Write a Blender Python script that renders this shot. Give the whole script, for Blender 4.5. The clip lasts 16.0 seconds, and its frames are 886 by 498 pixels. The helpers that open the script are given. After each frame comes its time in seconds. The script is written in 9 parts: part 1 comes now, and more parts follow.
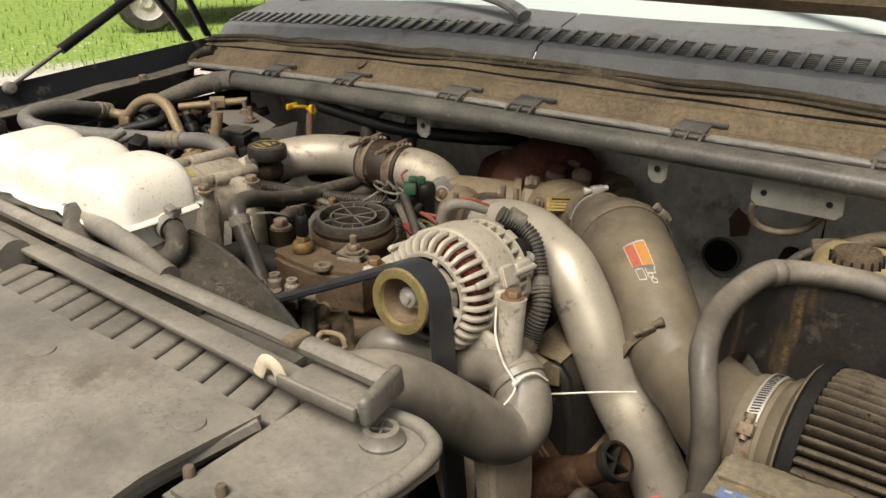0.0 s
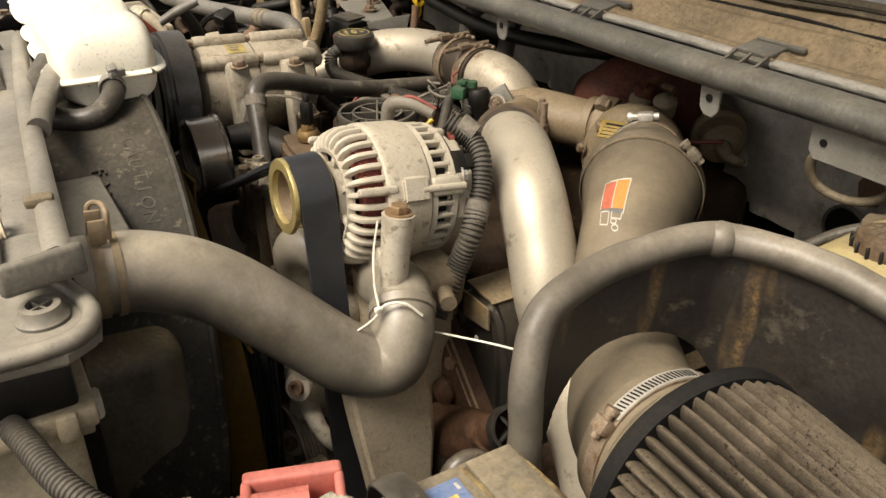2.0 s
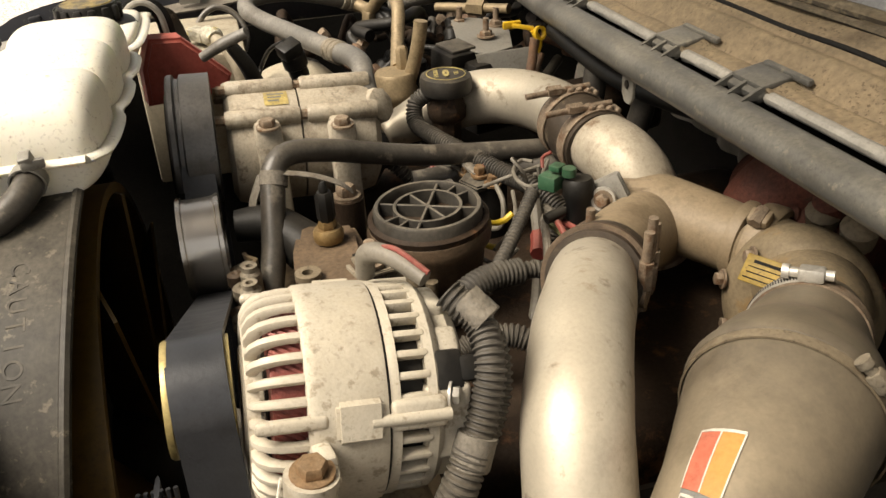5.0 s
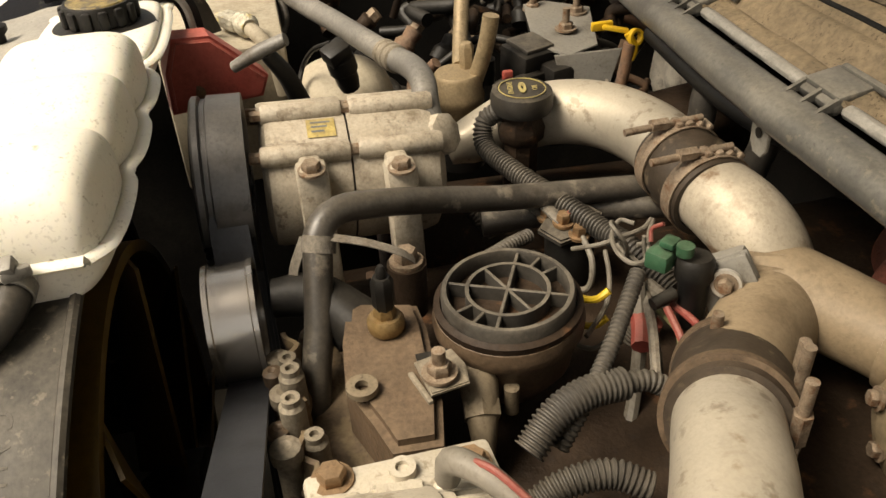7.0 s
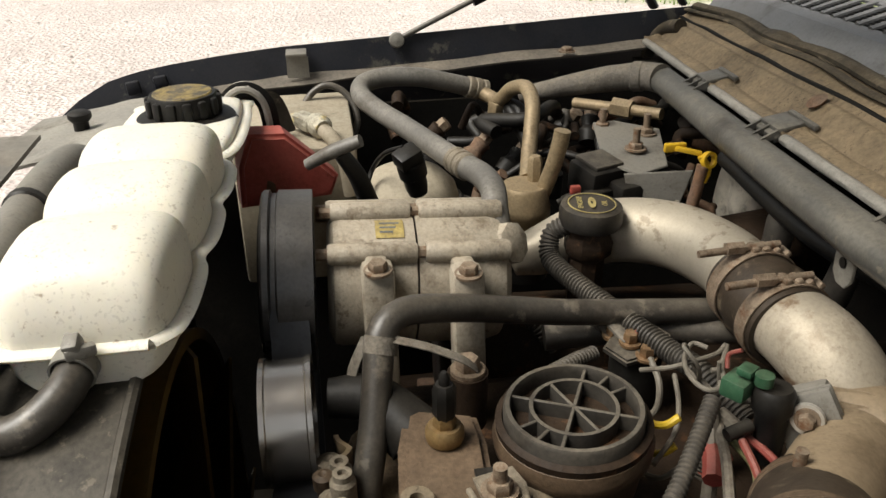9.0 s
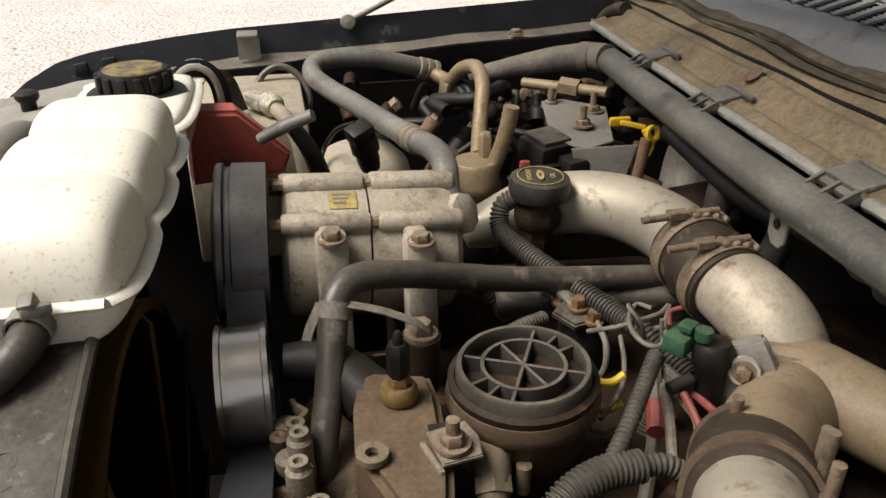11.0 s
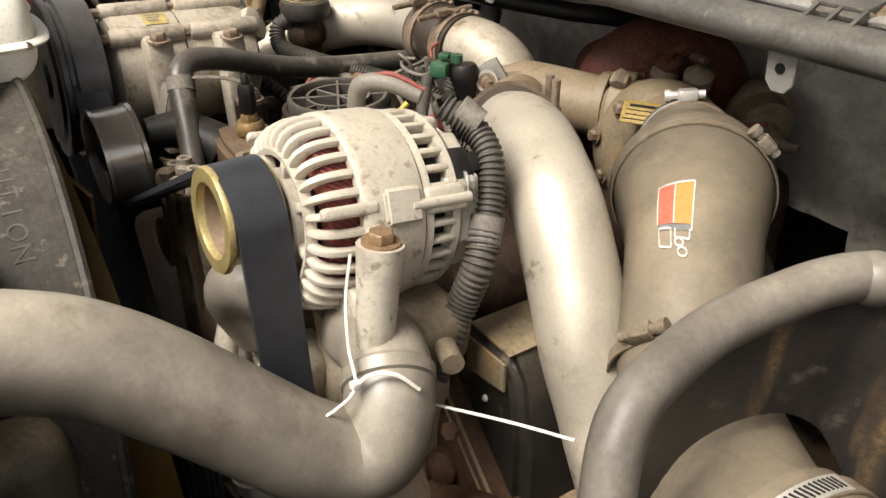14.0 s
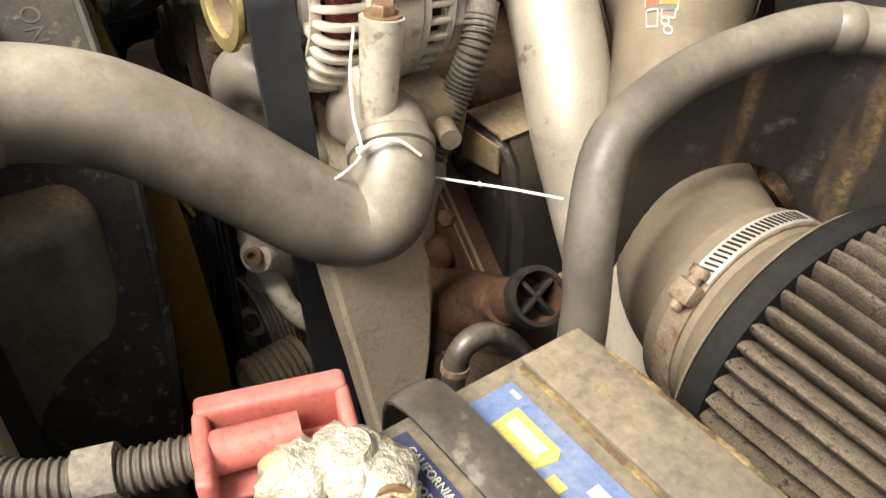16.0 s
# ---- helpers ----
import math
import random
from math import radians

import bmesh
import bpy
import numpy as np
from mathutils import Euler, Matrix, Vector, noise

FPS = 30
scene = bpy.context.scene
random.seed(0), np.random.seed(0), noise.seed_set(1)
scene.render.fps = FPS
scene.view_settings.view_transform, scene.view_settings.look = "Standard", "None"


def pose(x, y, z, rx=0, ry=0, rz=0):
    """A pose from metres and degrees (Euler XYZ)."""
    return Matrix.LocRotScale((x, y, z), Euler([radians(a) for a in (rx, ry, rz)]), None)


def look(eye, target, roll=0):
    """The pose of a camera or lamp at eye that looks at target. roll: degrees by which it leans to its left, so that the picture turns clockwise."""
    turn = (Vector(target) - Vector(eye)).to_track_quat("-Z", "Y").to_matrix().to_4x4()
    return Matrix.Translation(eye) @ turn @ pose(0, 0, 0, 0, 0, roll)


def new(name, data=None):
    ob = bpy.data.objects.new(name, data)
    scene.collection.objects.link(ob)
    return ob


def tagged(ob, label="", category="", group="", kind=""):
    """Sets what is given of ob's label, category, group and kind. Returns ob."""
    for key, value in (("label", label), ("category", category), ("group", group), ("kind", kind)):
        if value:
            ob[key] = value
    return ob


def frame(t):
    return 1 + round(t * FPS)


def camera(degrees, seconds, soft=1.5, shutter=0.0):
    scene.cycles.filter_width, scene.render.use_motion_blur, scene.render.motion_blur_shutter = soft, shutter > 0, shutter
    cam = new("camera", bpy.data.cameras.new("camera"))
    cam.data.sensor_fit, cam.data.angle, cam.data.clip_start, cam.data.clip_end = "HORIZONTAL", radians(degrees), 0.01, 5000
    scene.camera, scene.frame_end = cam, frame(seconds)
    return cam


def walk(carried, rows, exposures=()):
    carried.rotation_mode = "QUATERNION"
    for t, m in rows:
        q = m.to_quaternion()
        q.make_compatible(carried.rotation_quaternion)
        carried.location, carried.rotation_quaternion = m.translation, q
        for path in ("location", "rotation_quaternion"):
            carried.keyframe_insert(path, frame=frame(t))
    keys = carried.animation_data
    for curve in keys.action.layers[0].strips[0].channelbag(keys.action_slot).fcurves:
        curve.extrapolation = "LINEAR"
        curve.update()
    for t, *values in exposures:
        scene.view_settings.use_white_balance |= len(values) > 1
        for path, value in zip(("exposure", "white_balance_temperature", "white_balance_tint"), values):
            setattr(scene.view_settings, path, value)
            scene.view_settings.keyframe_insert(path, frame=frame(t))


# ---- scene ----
cam = camera(55.64, 16.0)
PATH = [
    (0, (0.0287, -0.0010, 1.5063), (-1.0600, 1.4816, 0.7211), -0.35),
    (0.5, (0.0457, 0.1069, 1.4805), (-1.0964, 1.5183, 0.6415), -0.54),
    (1, (0.0622, 0.2060, 1.4539), (-1.0741, 1.5933, 0.5683), 0.68),
    (1.5, (0.1868, 0.2897, 1.4469), (-1.2038, 1.3881, 0.5196), -0.10),
    (2, (0.2261, 0.3588, 1.4410), (-1.3031, 1.2442, 0.5042), -0.75),
    (2.5, (0.1724, 0.4387, 1.4334), (-1.3666, 1.3186, 0.5076), -0.19),
    (3, (0.1474, 0.5478, 1.4217), (-1.4021, 1.4085, 0.4951), 1.97),
    (3.5, (0.1259, 0.6128, 1.4080), (-1.4865, 1.3266, 0.4642), 0.85),
    (4, (0.0940, 0.6273, 1.4132), (-1.5703, 1.2060, 0.4671), -1.16),
    (4.5, (0.0400, 0.6380, 1.4308), (-1.6653, 1.0846, 0.4861), -3.07),
    (4.7, (0.0116, 0.6433, 1.4338), (-1.6897, 1.0821, 0.4782), -3.07),
    (6.8, (-0.2270, 0.6690, 1.4777), (-1.8389, 0.9931, 0.3390), -3.56),
    (7, (-0.2343, 0.6684, 1.4799), (-1.8493, 0.9850, 0.3435), -3.42),
    (7.5, (-0.2483, 0.6639, 1.4851), (-1.8902, 0.9983, 0.3933), -2.88),
    (8, (-0.2510, 0.6439, 1.4777), (-2.0078, 0.9717, 0.5798), -0.28),
    (8.5, (-0.2497, 0.6446, 1.4687), (-2.0329, 0.8856, 0.5958), -0.76),
    (9, (-0.2492, 0.6501, 1.4689), (-2.0150, 0.9025, 0.5645), -0.89),
    (11.5, (-0.1992, 0.6465, 1.4430), (-1.9194, 1.0924, 0.5254), 0.68),
    (12, (-0.1464, 0.6317, 1.4203), (-1.7807, 1.3120, 0.4895), 1.19),
    (12.5, (-0.0846, 0.5822, 1.4051), (-1.6735, 1.3540, 0.4672), -0.33),
    (13, (-0.0335, 0.5267, 1.3938), (-1.5381, 1.4578, 0.4615), 0.68),
    (13.5, (0.0019, 0.4790, 1.3793), (-1.4777, 1.4514, 0.4493), 0.98),
    (14, (0.0233, 0.4449, 1.3682), (-1.4335, 1.4072, 0.3925), -0.78),
    (14.5, (0.0486, 0.4297, 1.3725), (-1.3505, 1.3930, 0.3167), -1.99),
    (15, (0.0639, 0.4263, 1.3666), (-1.2852, 1.3732, 0.2337), -2.16),
    (15.5, (0.0762, 0.4125, 1.3497), (-1.2529, 1.3455, 0.1822), -1.18),
    (16, (0.0745, 0.3991, 1.3340), (-1.2274, 1.2927, 0.1066), -0.67),
]
EXPOSURES = [(0.0, 1.43, 6750, 10), (0.5, 1.40, 6950, 10), (1.0, 1.68, 7050, 10), (1.5, 1.96, 7150, 10), (2.0, 1.80, 7150, 10), (2.5, 1.84, 7150, 10), (3.0, 2.05, 7200, 10), (3.6, 2.15, 7200, 10), (4.7, 1.95, 7250, 10), (6.8, 1.86, 7600, 10), (7.5, 1.78, 7500, 10), (8.0, 0.85, 7000, 10), (8.5, 0.64, 6950, 10), (9.0, 1.48, 6550, 8), (9.2, 1.52, 6550, 8), (11.3, 1.54, 6500, 11), (12.0, 1.72, 6400, 11), (13.0, 1.97, 6350, 12), (14.0, 2.12, 6550, 11), (14.5, 2.28, 6550, 11), (16.0, 2.42, 6700, 10)]
walk(cam, [(t, look(eye, target, roll)) for t, eye, target, roll in PATH], EXPOSURES)

# ---- world, sun and exposure ----
SUN_ELEV, SUN_TURN = 56.0, 170.0
world = bpy.data.worlds.new("overcast_sky")
scene.world = world
world.use_nodes = True
wn = world.node_tree.nodes
sky = wn.new("ShaderNodeTexSky")
sky.sky_type = "NISHITA"
sky.sun_disc = False
sky.sun_elevation = radians(SUN_ELEV)
sky.sun_rotation = radians(SUN_TURN)
sky.dust_density = 4.0
desat = wn.new("ShaderNodeHueSaturation")
desat.inputs["Saturation"].default_value = 0.25
world.node_tree.links.new(sky.outputs[0], desat.inputs["Color"])
world.node_tree.links.new(desat.outputs[0], wn["Background"].inputs[0])
wn["Background"].inputs[1].default_value = 0.040
sun_data = bpy.data.lights.new("sun", "SUN")
sun_data.energy, sun_data.angle, sun_data.color = 1.68, radians(32), (1.0, 0.955, 0.89)
sun = new("sun", sun_data)
sun.matrix_world = look((0.5, -4.6, 8.8), (-0.4, 0.6, 1.0))


# ---- materials ----
def links(nt, a, b):
    nt.links.new(a, b)


def surface(name, base, rough=0.6, metal=0.0, vary=0.25, scale=30.0, fine=180.0, bump=0.15, dust=0.0,
            dust_col=(0.30, 0.245, 0.17), spots=0.0, spot_col=(0.05, 0.04, 0.03), spot_scale=60.0, side=0.25,
            rust=0.0, spec=0.4, streak=0.0, streak_col=(0.22, 0.14, 0.06), sub=0.0, drough=0.8, grime=0.7, speck=0.28, grain=0.74):
    """A worn surface: grain at two scales, settled dust on what faces up, spots and rust blotches."""
    m = bpy.data.materials.new(name)
    m.use_nodes = True
    nt = m.node_tree
    n = nt.nodes
    p = n["Principled BSDF"]
    p.inputs["Metallic"].default_value = metal
    p.inputs["Specular IOR Level"].default_value = spec
    tc = n.new("ShaderNodeTexCoord")

    def noise_tex(sc, detail=4.0, ro=0.6):
        t = n.new("ShaderNodeTexNoise")
        t.inputs["Scale"].default_value = sc
        t.inputs["Detail"].default_value = detail
        t.inputs["Roughness"].default_value = ro
        links(nt, tc.outputs["Object"], t.inputs["Vector"])
        return t

    def ramp(src, lo, hi, a=0.0, b=1.0):
        r = n.new("ShaderNodeMapRange")
        r.inputs["From Min"].default_value, r.inputs["From Max"].default_value = lo, hi
        r.inputs["To Min"].default_value, r.inputs["To Max"].default_value = a, b
        links(nt, src, r.inputs["Value"])
        return r.outputs[0]

    def mix(fac, a, b):
        x = n.new("ShaderNodeMix")
        x.data_type = "RGBA"
        if isinstance(fac, float):
            x.inputs["Factor"].default_value = fac
        else:
            links(nt, fac, x.inputs["Factor"])
        for sock, v in ((x.inputs["A"], a), (x.inputs["B"], b)):
            if isinstance(v, tuple):
                sock.default_value = (*v, 1)
            else:
                links(nt, v, sock)
        return x.outputs["Result"]

    def mul(a, b):
        x = n.new("ShaderNodeMath")
        x.operation = "MULTIPLY"
        x.use_clamp = True
        links(nt, a, x.inputs[0])
        if isinstance(b, float):
            x.inputs[1].default_value = b
        else:
            links(nt, b, x.inputs[1])
        return x.outputs[0]

    big, small = noise_tex(scale), noise_tex(fine, 3.0)
    lo = tuple(c * (1 - vary) for c in base)
    hi = tuple(min(1.0, c * (1 + vary)) for c in base)
    col = mix(ramp(big.outputs[0], 0.3, 0.7), lo, hi)
    col = mix(mul(ramp(small.outputs[0], 0.40, 0.68), min(1.0, vary * 1.6)), col, tuple(c * 0.5 for c in base))
    rough_out = ramp(big.outputs[0], 0.3, 0.7, max(0.03, rough - 0.08), min(1.0, rough + 0.08))
    if rust > 0:
        rn = noise_tex(scale * 0.7, 6.0, 0.7)
        col = mix(ramp(rn.outputs[0], 0.62 - rust * 0.25, 0.72 - rust * 0.2), col, (0.16, 0.075, 0.035))
    if spots > 0:
        sn = noise_tex(spot_scale, 5.0, 0.65)
        col = mix(mul(ramp(sn.outputs[0], 0.66 - 0.2 * spots, 0.72 - 0.16 * spots), min(1.0, 0.4 + spots)), col, spot_col)
    if streak > 0:
        mp = n.new("ShaderNodeMapping")
        mp.inputs["Scale"].default_value = (1, 1, 0.16)
        links(nt, tc.outputs["Object"], mp.inputs["Vector"])
        st, fl = noise_tex(scale * 1.6, 3.0, 0.6), noise_tex(fine, 4.0, 0.7)
        links(nt, mp.outputs[0], st.inputs["Vector"])
        col = mix(mul(ramp(st.outputs[0], 0.70 - 0.16 * streak, 0.76 - 0.12 * streak), ramp(fl.outputs[0], 0.38, 0.6, 0.2, 1.0)), col, streak_col)
    if dust > 0:
        geo = n.new("ShaderNodeNewGeometry")
        sep = n.new("ShaderNodeSeparateXYZ")
        links(nt, geo.outputs["Normal"], sep.inputs[0])
        up = ramp(sep.outputs[2], -0.3, 0.9, side, 1.0)
        dn, dm = noise_tex(scale * 0.45, 6.0, 0.68), noise_tex(scale * 2.3, 5.0, 0.7)
        patchy = mul(ramp(dn.outputs[0], 0.30, 0.62, 0.25, 1.0), ramp(dm.outputs[0], 0.30, 0.62, 0.62, 1.08))
        amount = mul(mul(up, patchy), min(1.0, dust * 1.25))
        col = mix(amount, col, mix(ramp(small.outputs[0], 0.36, 0.66), tuple(c * 1.06 for c in dust_col), tuple(c * grain for c in dust_col)))
        r2 = n.new("ShaderNodeMix")
        r2.data_type = "FLOAT"
        links(nt, amount, r2.inputs[0])
        links(nt, rough_out, r2.inputs[2])
        r2.inputs[3].default_value = drough
        rough_out = r2.outputs[0]
        if metal > 0:
            m2 = ramp(amount, 0.0, 0.8, metal, 0.0)
            links(nt, m2, p.inputs["Metallic"])
    if grime > 0:
        gn, gf = noise_tex(max(9.0, scale * 0.8), 9.0, 0.72), noise_tex(5.0, 3.0, 0.6)
        where = mul(ramp(gn.outputs[0], 0.52, 0.66), ramp(gf.outputs[0], 0.40, 0.60, 0.15, 1.0))
        dirt = n.new("ShaderNodeMix")
        dirt.data_type, dirt.blend_type = "RGBA", "MULTIPLY"
        links(nt, mul(where, grime), dirt.inputs["Factor"])
        links(nt, col, dirt.inputs["A"])
        dirt.inputs["B"].default_value = (0.34, 0.28, 0.22, 1)
        col = dirt.outputs["Result"]
    if speck > 0:
        pn, pf = noise_tex(340.0, 2.0, 0.5), noise_tex(26.0, 5.0, 0.65)
        dots = n.new("ShaderNodeMix")
        dots.data_type, dots.blend_type = "RGBA", "MULTIPLY"
        links(nt, mul(mul(ramp(pn.outputs[0], 0.58, 0.66), ramp(pf.outputs[0], 0.42, 0.60, 0.1, 1.0)), speck), dots.inputs["Factor"])
        links(nt, col, dots.inputs["A"])
        dots.inputs["B"].default_value = (0.20, 0.16, 0.12, 1)
        col = dots.outputs["Result"]
    links(nt, col, p.inputs["Base Color"])
    links(nt, rough_out, p.inputs["Roughness"])
    if bump > 0:
        b = n.new("ShaderNodeBump")
        b.inputs["Strength"].default_value = bump
        b.inputs["Distance"].default_value = 0.002
        both = n.new("ShaderNodeMath")
        both.operation = "MULTIPLY_ADD"
        links(nt, big.outputs[0], both.inputs[0])
        both.inputs[1].default_value = 1.6
        links(nt, small.outputs[0], both.inputs[2])
        links(nt, both.outputs[0], b.inputs["Height"])
        links(nt, b.outputs[0], p.inputs["Normal"])
    if sub > 0:
        p.inputs["Subsurface Weight"].default_value = sub
        p.inputs["Subsurface Radius"].default_value = (0.02, 0.016, 0.01)
        p.inputs["Subsurface Scale"].default_value = 0.5
    return m


M_SILVER = surface("silvered_pipe", (0.49, 0.435, 0.345), 0.36, 0.55, 0.10, 14, 320, 0.06, dust=0.35, dust_col=(0.36, 0.30, 0.21), spots=0.32, spot_col=(0.16, 0.12, 0.08), spot_scale=38, side=0.1, grime=0.5, speck=0.08, grain=0.95, streak=0.45, streak_col=(0.26, 0.19, 0.11))
M_ALU = surface("cast_aluminium", (0.50, 0.45, 0.365), 0.45, 0.2, 0.10, 40, 500, 0.08, grain=0.88, grime=0.7, speck=0.25, dust=0.45, dust_col=(0.38, 0.32, 0.225), spots=0.4, spot_col=(0.2, 0.16, 0.11), spot_scale=90)
M_ALU_DK = surface("dirty_casting", (0.19, 0.165, 0.125), 0.55, 0.1, 0.35, 35, 300, 0.45, side=0.1, dust=0.5, spots=0.4, spot_col=(0.07, 0.05, 0.035), spot_scale=60, dust_col=(0.27, 0.215, 0.145))
M_BROWN = surface("oil_stained_block", (0.024, 0.015, 0.0095), 0.55, 0.0, 0.4, 25, 200, 0.4, spec=0.2, dust=0.24, dust_col=(0.085, 0.055, 0.032), spots=0.4, spot_col=(0.02, 0.015, 0.012), rust=0.2, side=0.1)
M_COVER = surface("rust_brown_cover", (0.085, 0.055, 0.033), 0.5, 0.0, 0.4, 25, 220, 0.35, dust=0.4, dust_col=(0.20, 0.14, 0.085), side=0.15, spots=0.4, spot_col=(0.03, 0.02, 0.014), spot_scale=40)
M_IRON = surface("rusty_iron", (0.13, 0.07, 0.045), 0.8, 0.1, 0.4, 30, 250, 0.5, dust=0.3, rust=0.6)
M_TURBO = surface("turbine_iron", (0.085, 0.028, 0.019), 0.6, 0.0, 0.45, 25, 260, 0.5, dust=0.05, rust=0.15, side=0.02, spec=0.15, spots=0.4, spot_col=(0.05, 0.03, 0.022), spot_scale=40)
M_RUBBER = surface("dusty_rubber", (0.026, 0.024, 0.022), 0.42, 0.0, 0.3, 22, 260, 0.12, dust=0.48, dust_col=(0.19, 0.16, 0.12), side=0.08, spots=0.4, spot_col=(0.19, 0.165, 0.13), spot_scale=38, drough=0.4, spec=0.55)
# Settled dust, with the hose's sheen worked into its pale colour on top.
M_HOSE = surface("radiator_hose_rubber", (0.036, 0.032, 0.027), 0.42, 0.0, 0.12, 7, 320, 0.05, dust=0.80, dust_col=(0.43, 0.372, 0.285), side=0.38, spots=0.5, spot_col=(0.024, 0.022, 0.019), spot_scale=13, drough=0.36, spec=0.6, grime=1.0, speck=0.06, grain=0.93)
M_ACHOSE = surface("greyed_refrigerant_hose", (0.09, 0.086, 0.078), 0.45, 0.0, 0.25, 20, 260, 0.06, dust=0.6, dust_col=(0.27, 0.245, 0.205), side=0.2, drough=0.5)
M_BOOT = surface("intake_boot_plastic", (0.045, 0.038, 0.030), 0.5, 0.0, 0.1, 6, 320, 0.04, grime=0.6, speck=0.06, grain=0.94, streak=0.4, streak_col=(0.10, 0.065, 0.035), dust=0.66, dust_col=(0.31, 0.248, 0.165), side=0.30, drough=0.5)
M_BLACK = surface("black_plastic", (0.006, 0.006, 0.006), 0.45, 0.0, 0.3, 30, 240, 0.1, dust=0.13, dust_col=(0.16, 0.135, 0.10), side=0.02, spec=0.25)
M_MATTE = surface("matt_black_rubber", (0.008, 0.008, 0.008), 0.8, 0.0, 0.3, 30, 240, 0.1, dust=0.1, dust_col=(0.10, 0.085, 0.06), side=0.05, spec=0.15)
M_SHIELD = surface("muddy_black_shield", (0.015, 0.015, 0.016), 0.38, 0.0, 0.4, 12, 240, 0.1, dust=0.22, dust_col=(0.16, 0.12, 0.075), side=0.5, spots=0.32, spot_col=(0.085, 0.076, 0.06), spot_scale=32, streak=0.85)
M_FLAKE = surface("flaking_block_front", (0.15, 0.108, 0.066), 0.7, 0.0, 0.4, 25, 200, 0.4, dust=0.4, dust_col=(0.2, 0.14, 0.085), spots=0.75, spot_col=(0.21, 0.155, 0.085), spot_scale=48, streak=0.8, streak_col=(0.02, 0.015, 0.01))
M_BELT = surface("belt_rubber", (0.032, 0.033, 0.036), 0.36, 0.0, 0.12, 60, 500, 0.08, spots=0.0)
M_STEEL = surface("worn_steel", (0.56, 0.53, 0.47), 0.38, 0.55, 0.15, 50, 400, 0.08, dust=0.15, side=0.2)
M_PULLEYSTEEL = surface("polished_idler_steel", (0.64, 0.59, 0.52), 0.22, 0.95, 0.05, 8, 400, 0.02, grime=0.3, speck=0.1)
M_PULLEYGREY = surface("dull_grey_pulley_steel", (0.085, 0.085, 0.087), 0.3, 0.6, 0.15, 20, 300, 0.05, dust=0.15)
M_LEG = surface("cream_tan_casting", (0.235, 0.175, 0.108), 0.5, 0.05, 0.2, 14, 240, 0.15, grain=0.9, speck=0.2, dust=0.35, dust_col=(0.27, 0.205, 0.13), side=0.1, streak=0.5, streak_col=(0.10, 0.065, 0.038))
M_LEGSILVER = surface("stained_silver_casting", (0.46, 0.40, 0.31), 0.42, 0.35, 0.15, 16, 260, 0.12, dust=0.3, dust_col=(0.36, 0.29, 0.19), spots=0.5, spot_col=(0.17, 0.10, 0.055), spot_scale=24, side=0.1, grime=0.8, streak=0.5, streak_col=(0.20, 0.12, 0.065))
M_COMP = surface("dusty_grey_casting", (0.38, 0.335, 0.265), 0.5, 0.15, 0.2, 35, 320, 0.25, side=0.12, dust=0.5, dust_col=(0.37, 0.305, 0.215), spots=0.35, spot_col=(0.12, 0.09, 0.06), spot_scale=55)
M_LIP = surface("pale_grey_tray_lip", (0.27, 0.255, 0.225), 0.5, 0.0, 0.2, 18, 240, 0.1, dust=0.35, dust_col=(0.36, 0.32, 0.25), grime=0.8)
M_SEAL = surface("dust_browned_seal", (0.022, 0.019, 0.016), 0.7, 0.0, 0.3, 22, 260, 0.2, dust=0.6, dust_col=(0.20, 0.158, 0.10), side=0.1, spec=0.2, spots=0.4, spot_col=(0.15, 0.12, 0.08), spot_scale=30)
M_OCHRE = surface("ochre_stained_casting", (0.185, 0.140, 0.085), 0.6, 0.0, 0.3, 18, 220, 0.25, dust=0.45, dust_col=(0.28, 0.215, 0.13), side=0.25, spots=0.45, spot_col=(0.21, 0.125, 0.045), spot_scale=22, grime=0.9)
M_DATAPLATE = surface("dull_gold_plate", (0.24, 0.155, 0.02), 0.5, 0.2, 0.25, 60, 300, 0.05, dust=0.12, dust_col=(0.25, 0.19, 0.10), spots=0.3, spot_col=(0.05, 0.035, 0.012), spot_scale=120)
M_FLANGEBROWN = surface("dusty_brown_cup", (0.20, 0.135, 0.08), 0.6, 0.1, 0.25, 40, 260, 0.1, dust=0.3)
M_TRIM = surface("dusty_trim_rubber", (0.036, 0.033, 0.028), 0.45, 0.0, 0.2, 9, 320, 0.05, dust=0.68, dust_col=(0.36, 0.31, 0.24), side=0.22, drough=0.45, grime=0.85, speck=0.06, grain=0.93)
M_BOLT = surface("rusty_bolt_steel", (0.27, 0.20, 0.14), 0.6, 0.5, 0.3, 120, 600, 0.3, rust=0.35, dust=0.3)
M_BOLTB = surface("bronzed_bolt", (0.25, 0.15, 0.075), 0.5, 0.5, 0.25, 120, 600, 0.2, dust=0.2)
M_BRASS = surface("aged_brass", (0.24, 0.15, 0.055), 0.5, 0.6, 0.25, 70, 400, 0.15, dust=0.3)
M_GOLD = surface("zinc_gold_pulley", (0.46, 0.36, 0.15), 0.36, 0.65, 0.2, 40, 400, 0.05, dust=0.2, dust_col=(0.33, 0.27, 0.16))
M_COPPER = surface("winding_copper_red", (0.27, 0.075, 0.058), 0.45, 0.2, 0.3, 90, 600, 0.2)
M_BOTTLE = surface("yellowed_bottle_plastic", (0.78, 0.74, 0.63), 0.34, 0.0, 0.03, 10, 200, 0.03, grain=0.95, dust=0.06, dust_col=(0.58, 0.50, 0.36), spots=0.22, spot_col=(0.24, 0.16, 0.08), spot_scale=130, sub=0.25, grime=0.12, speck=0.3)
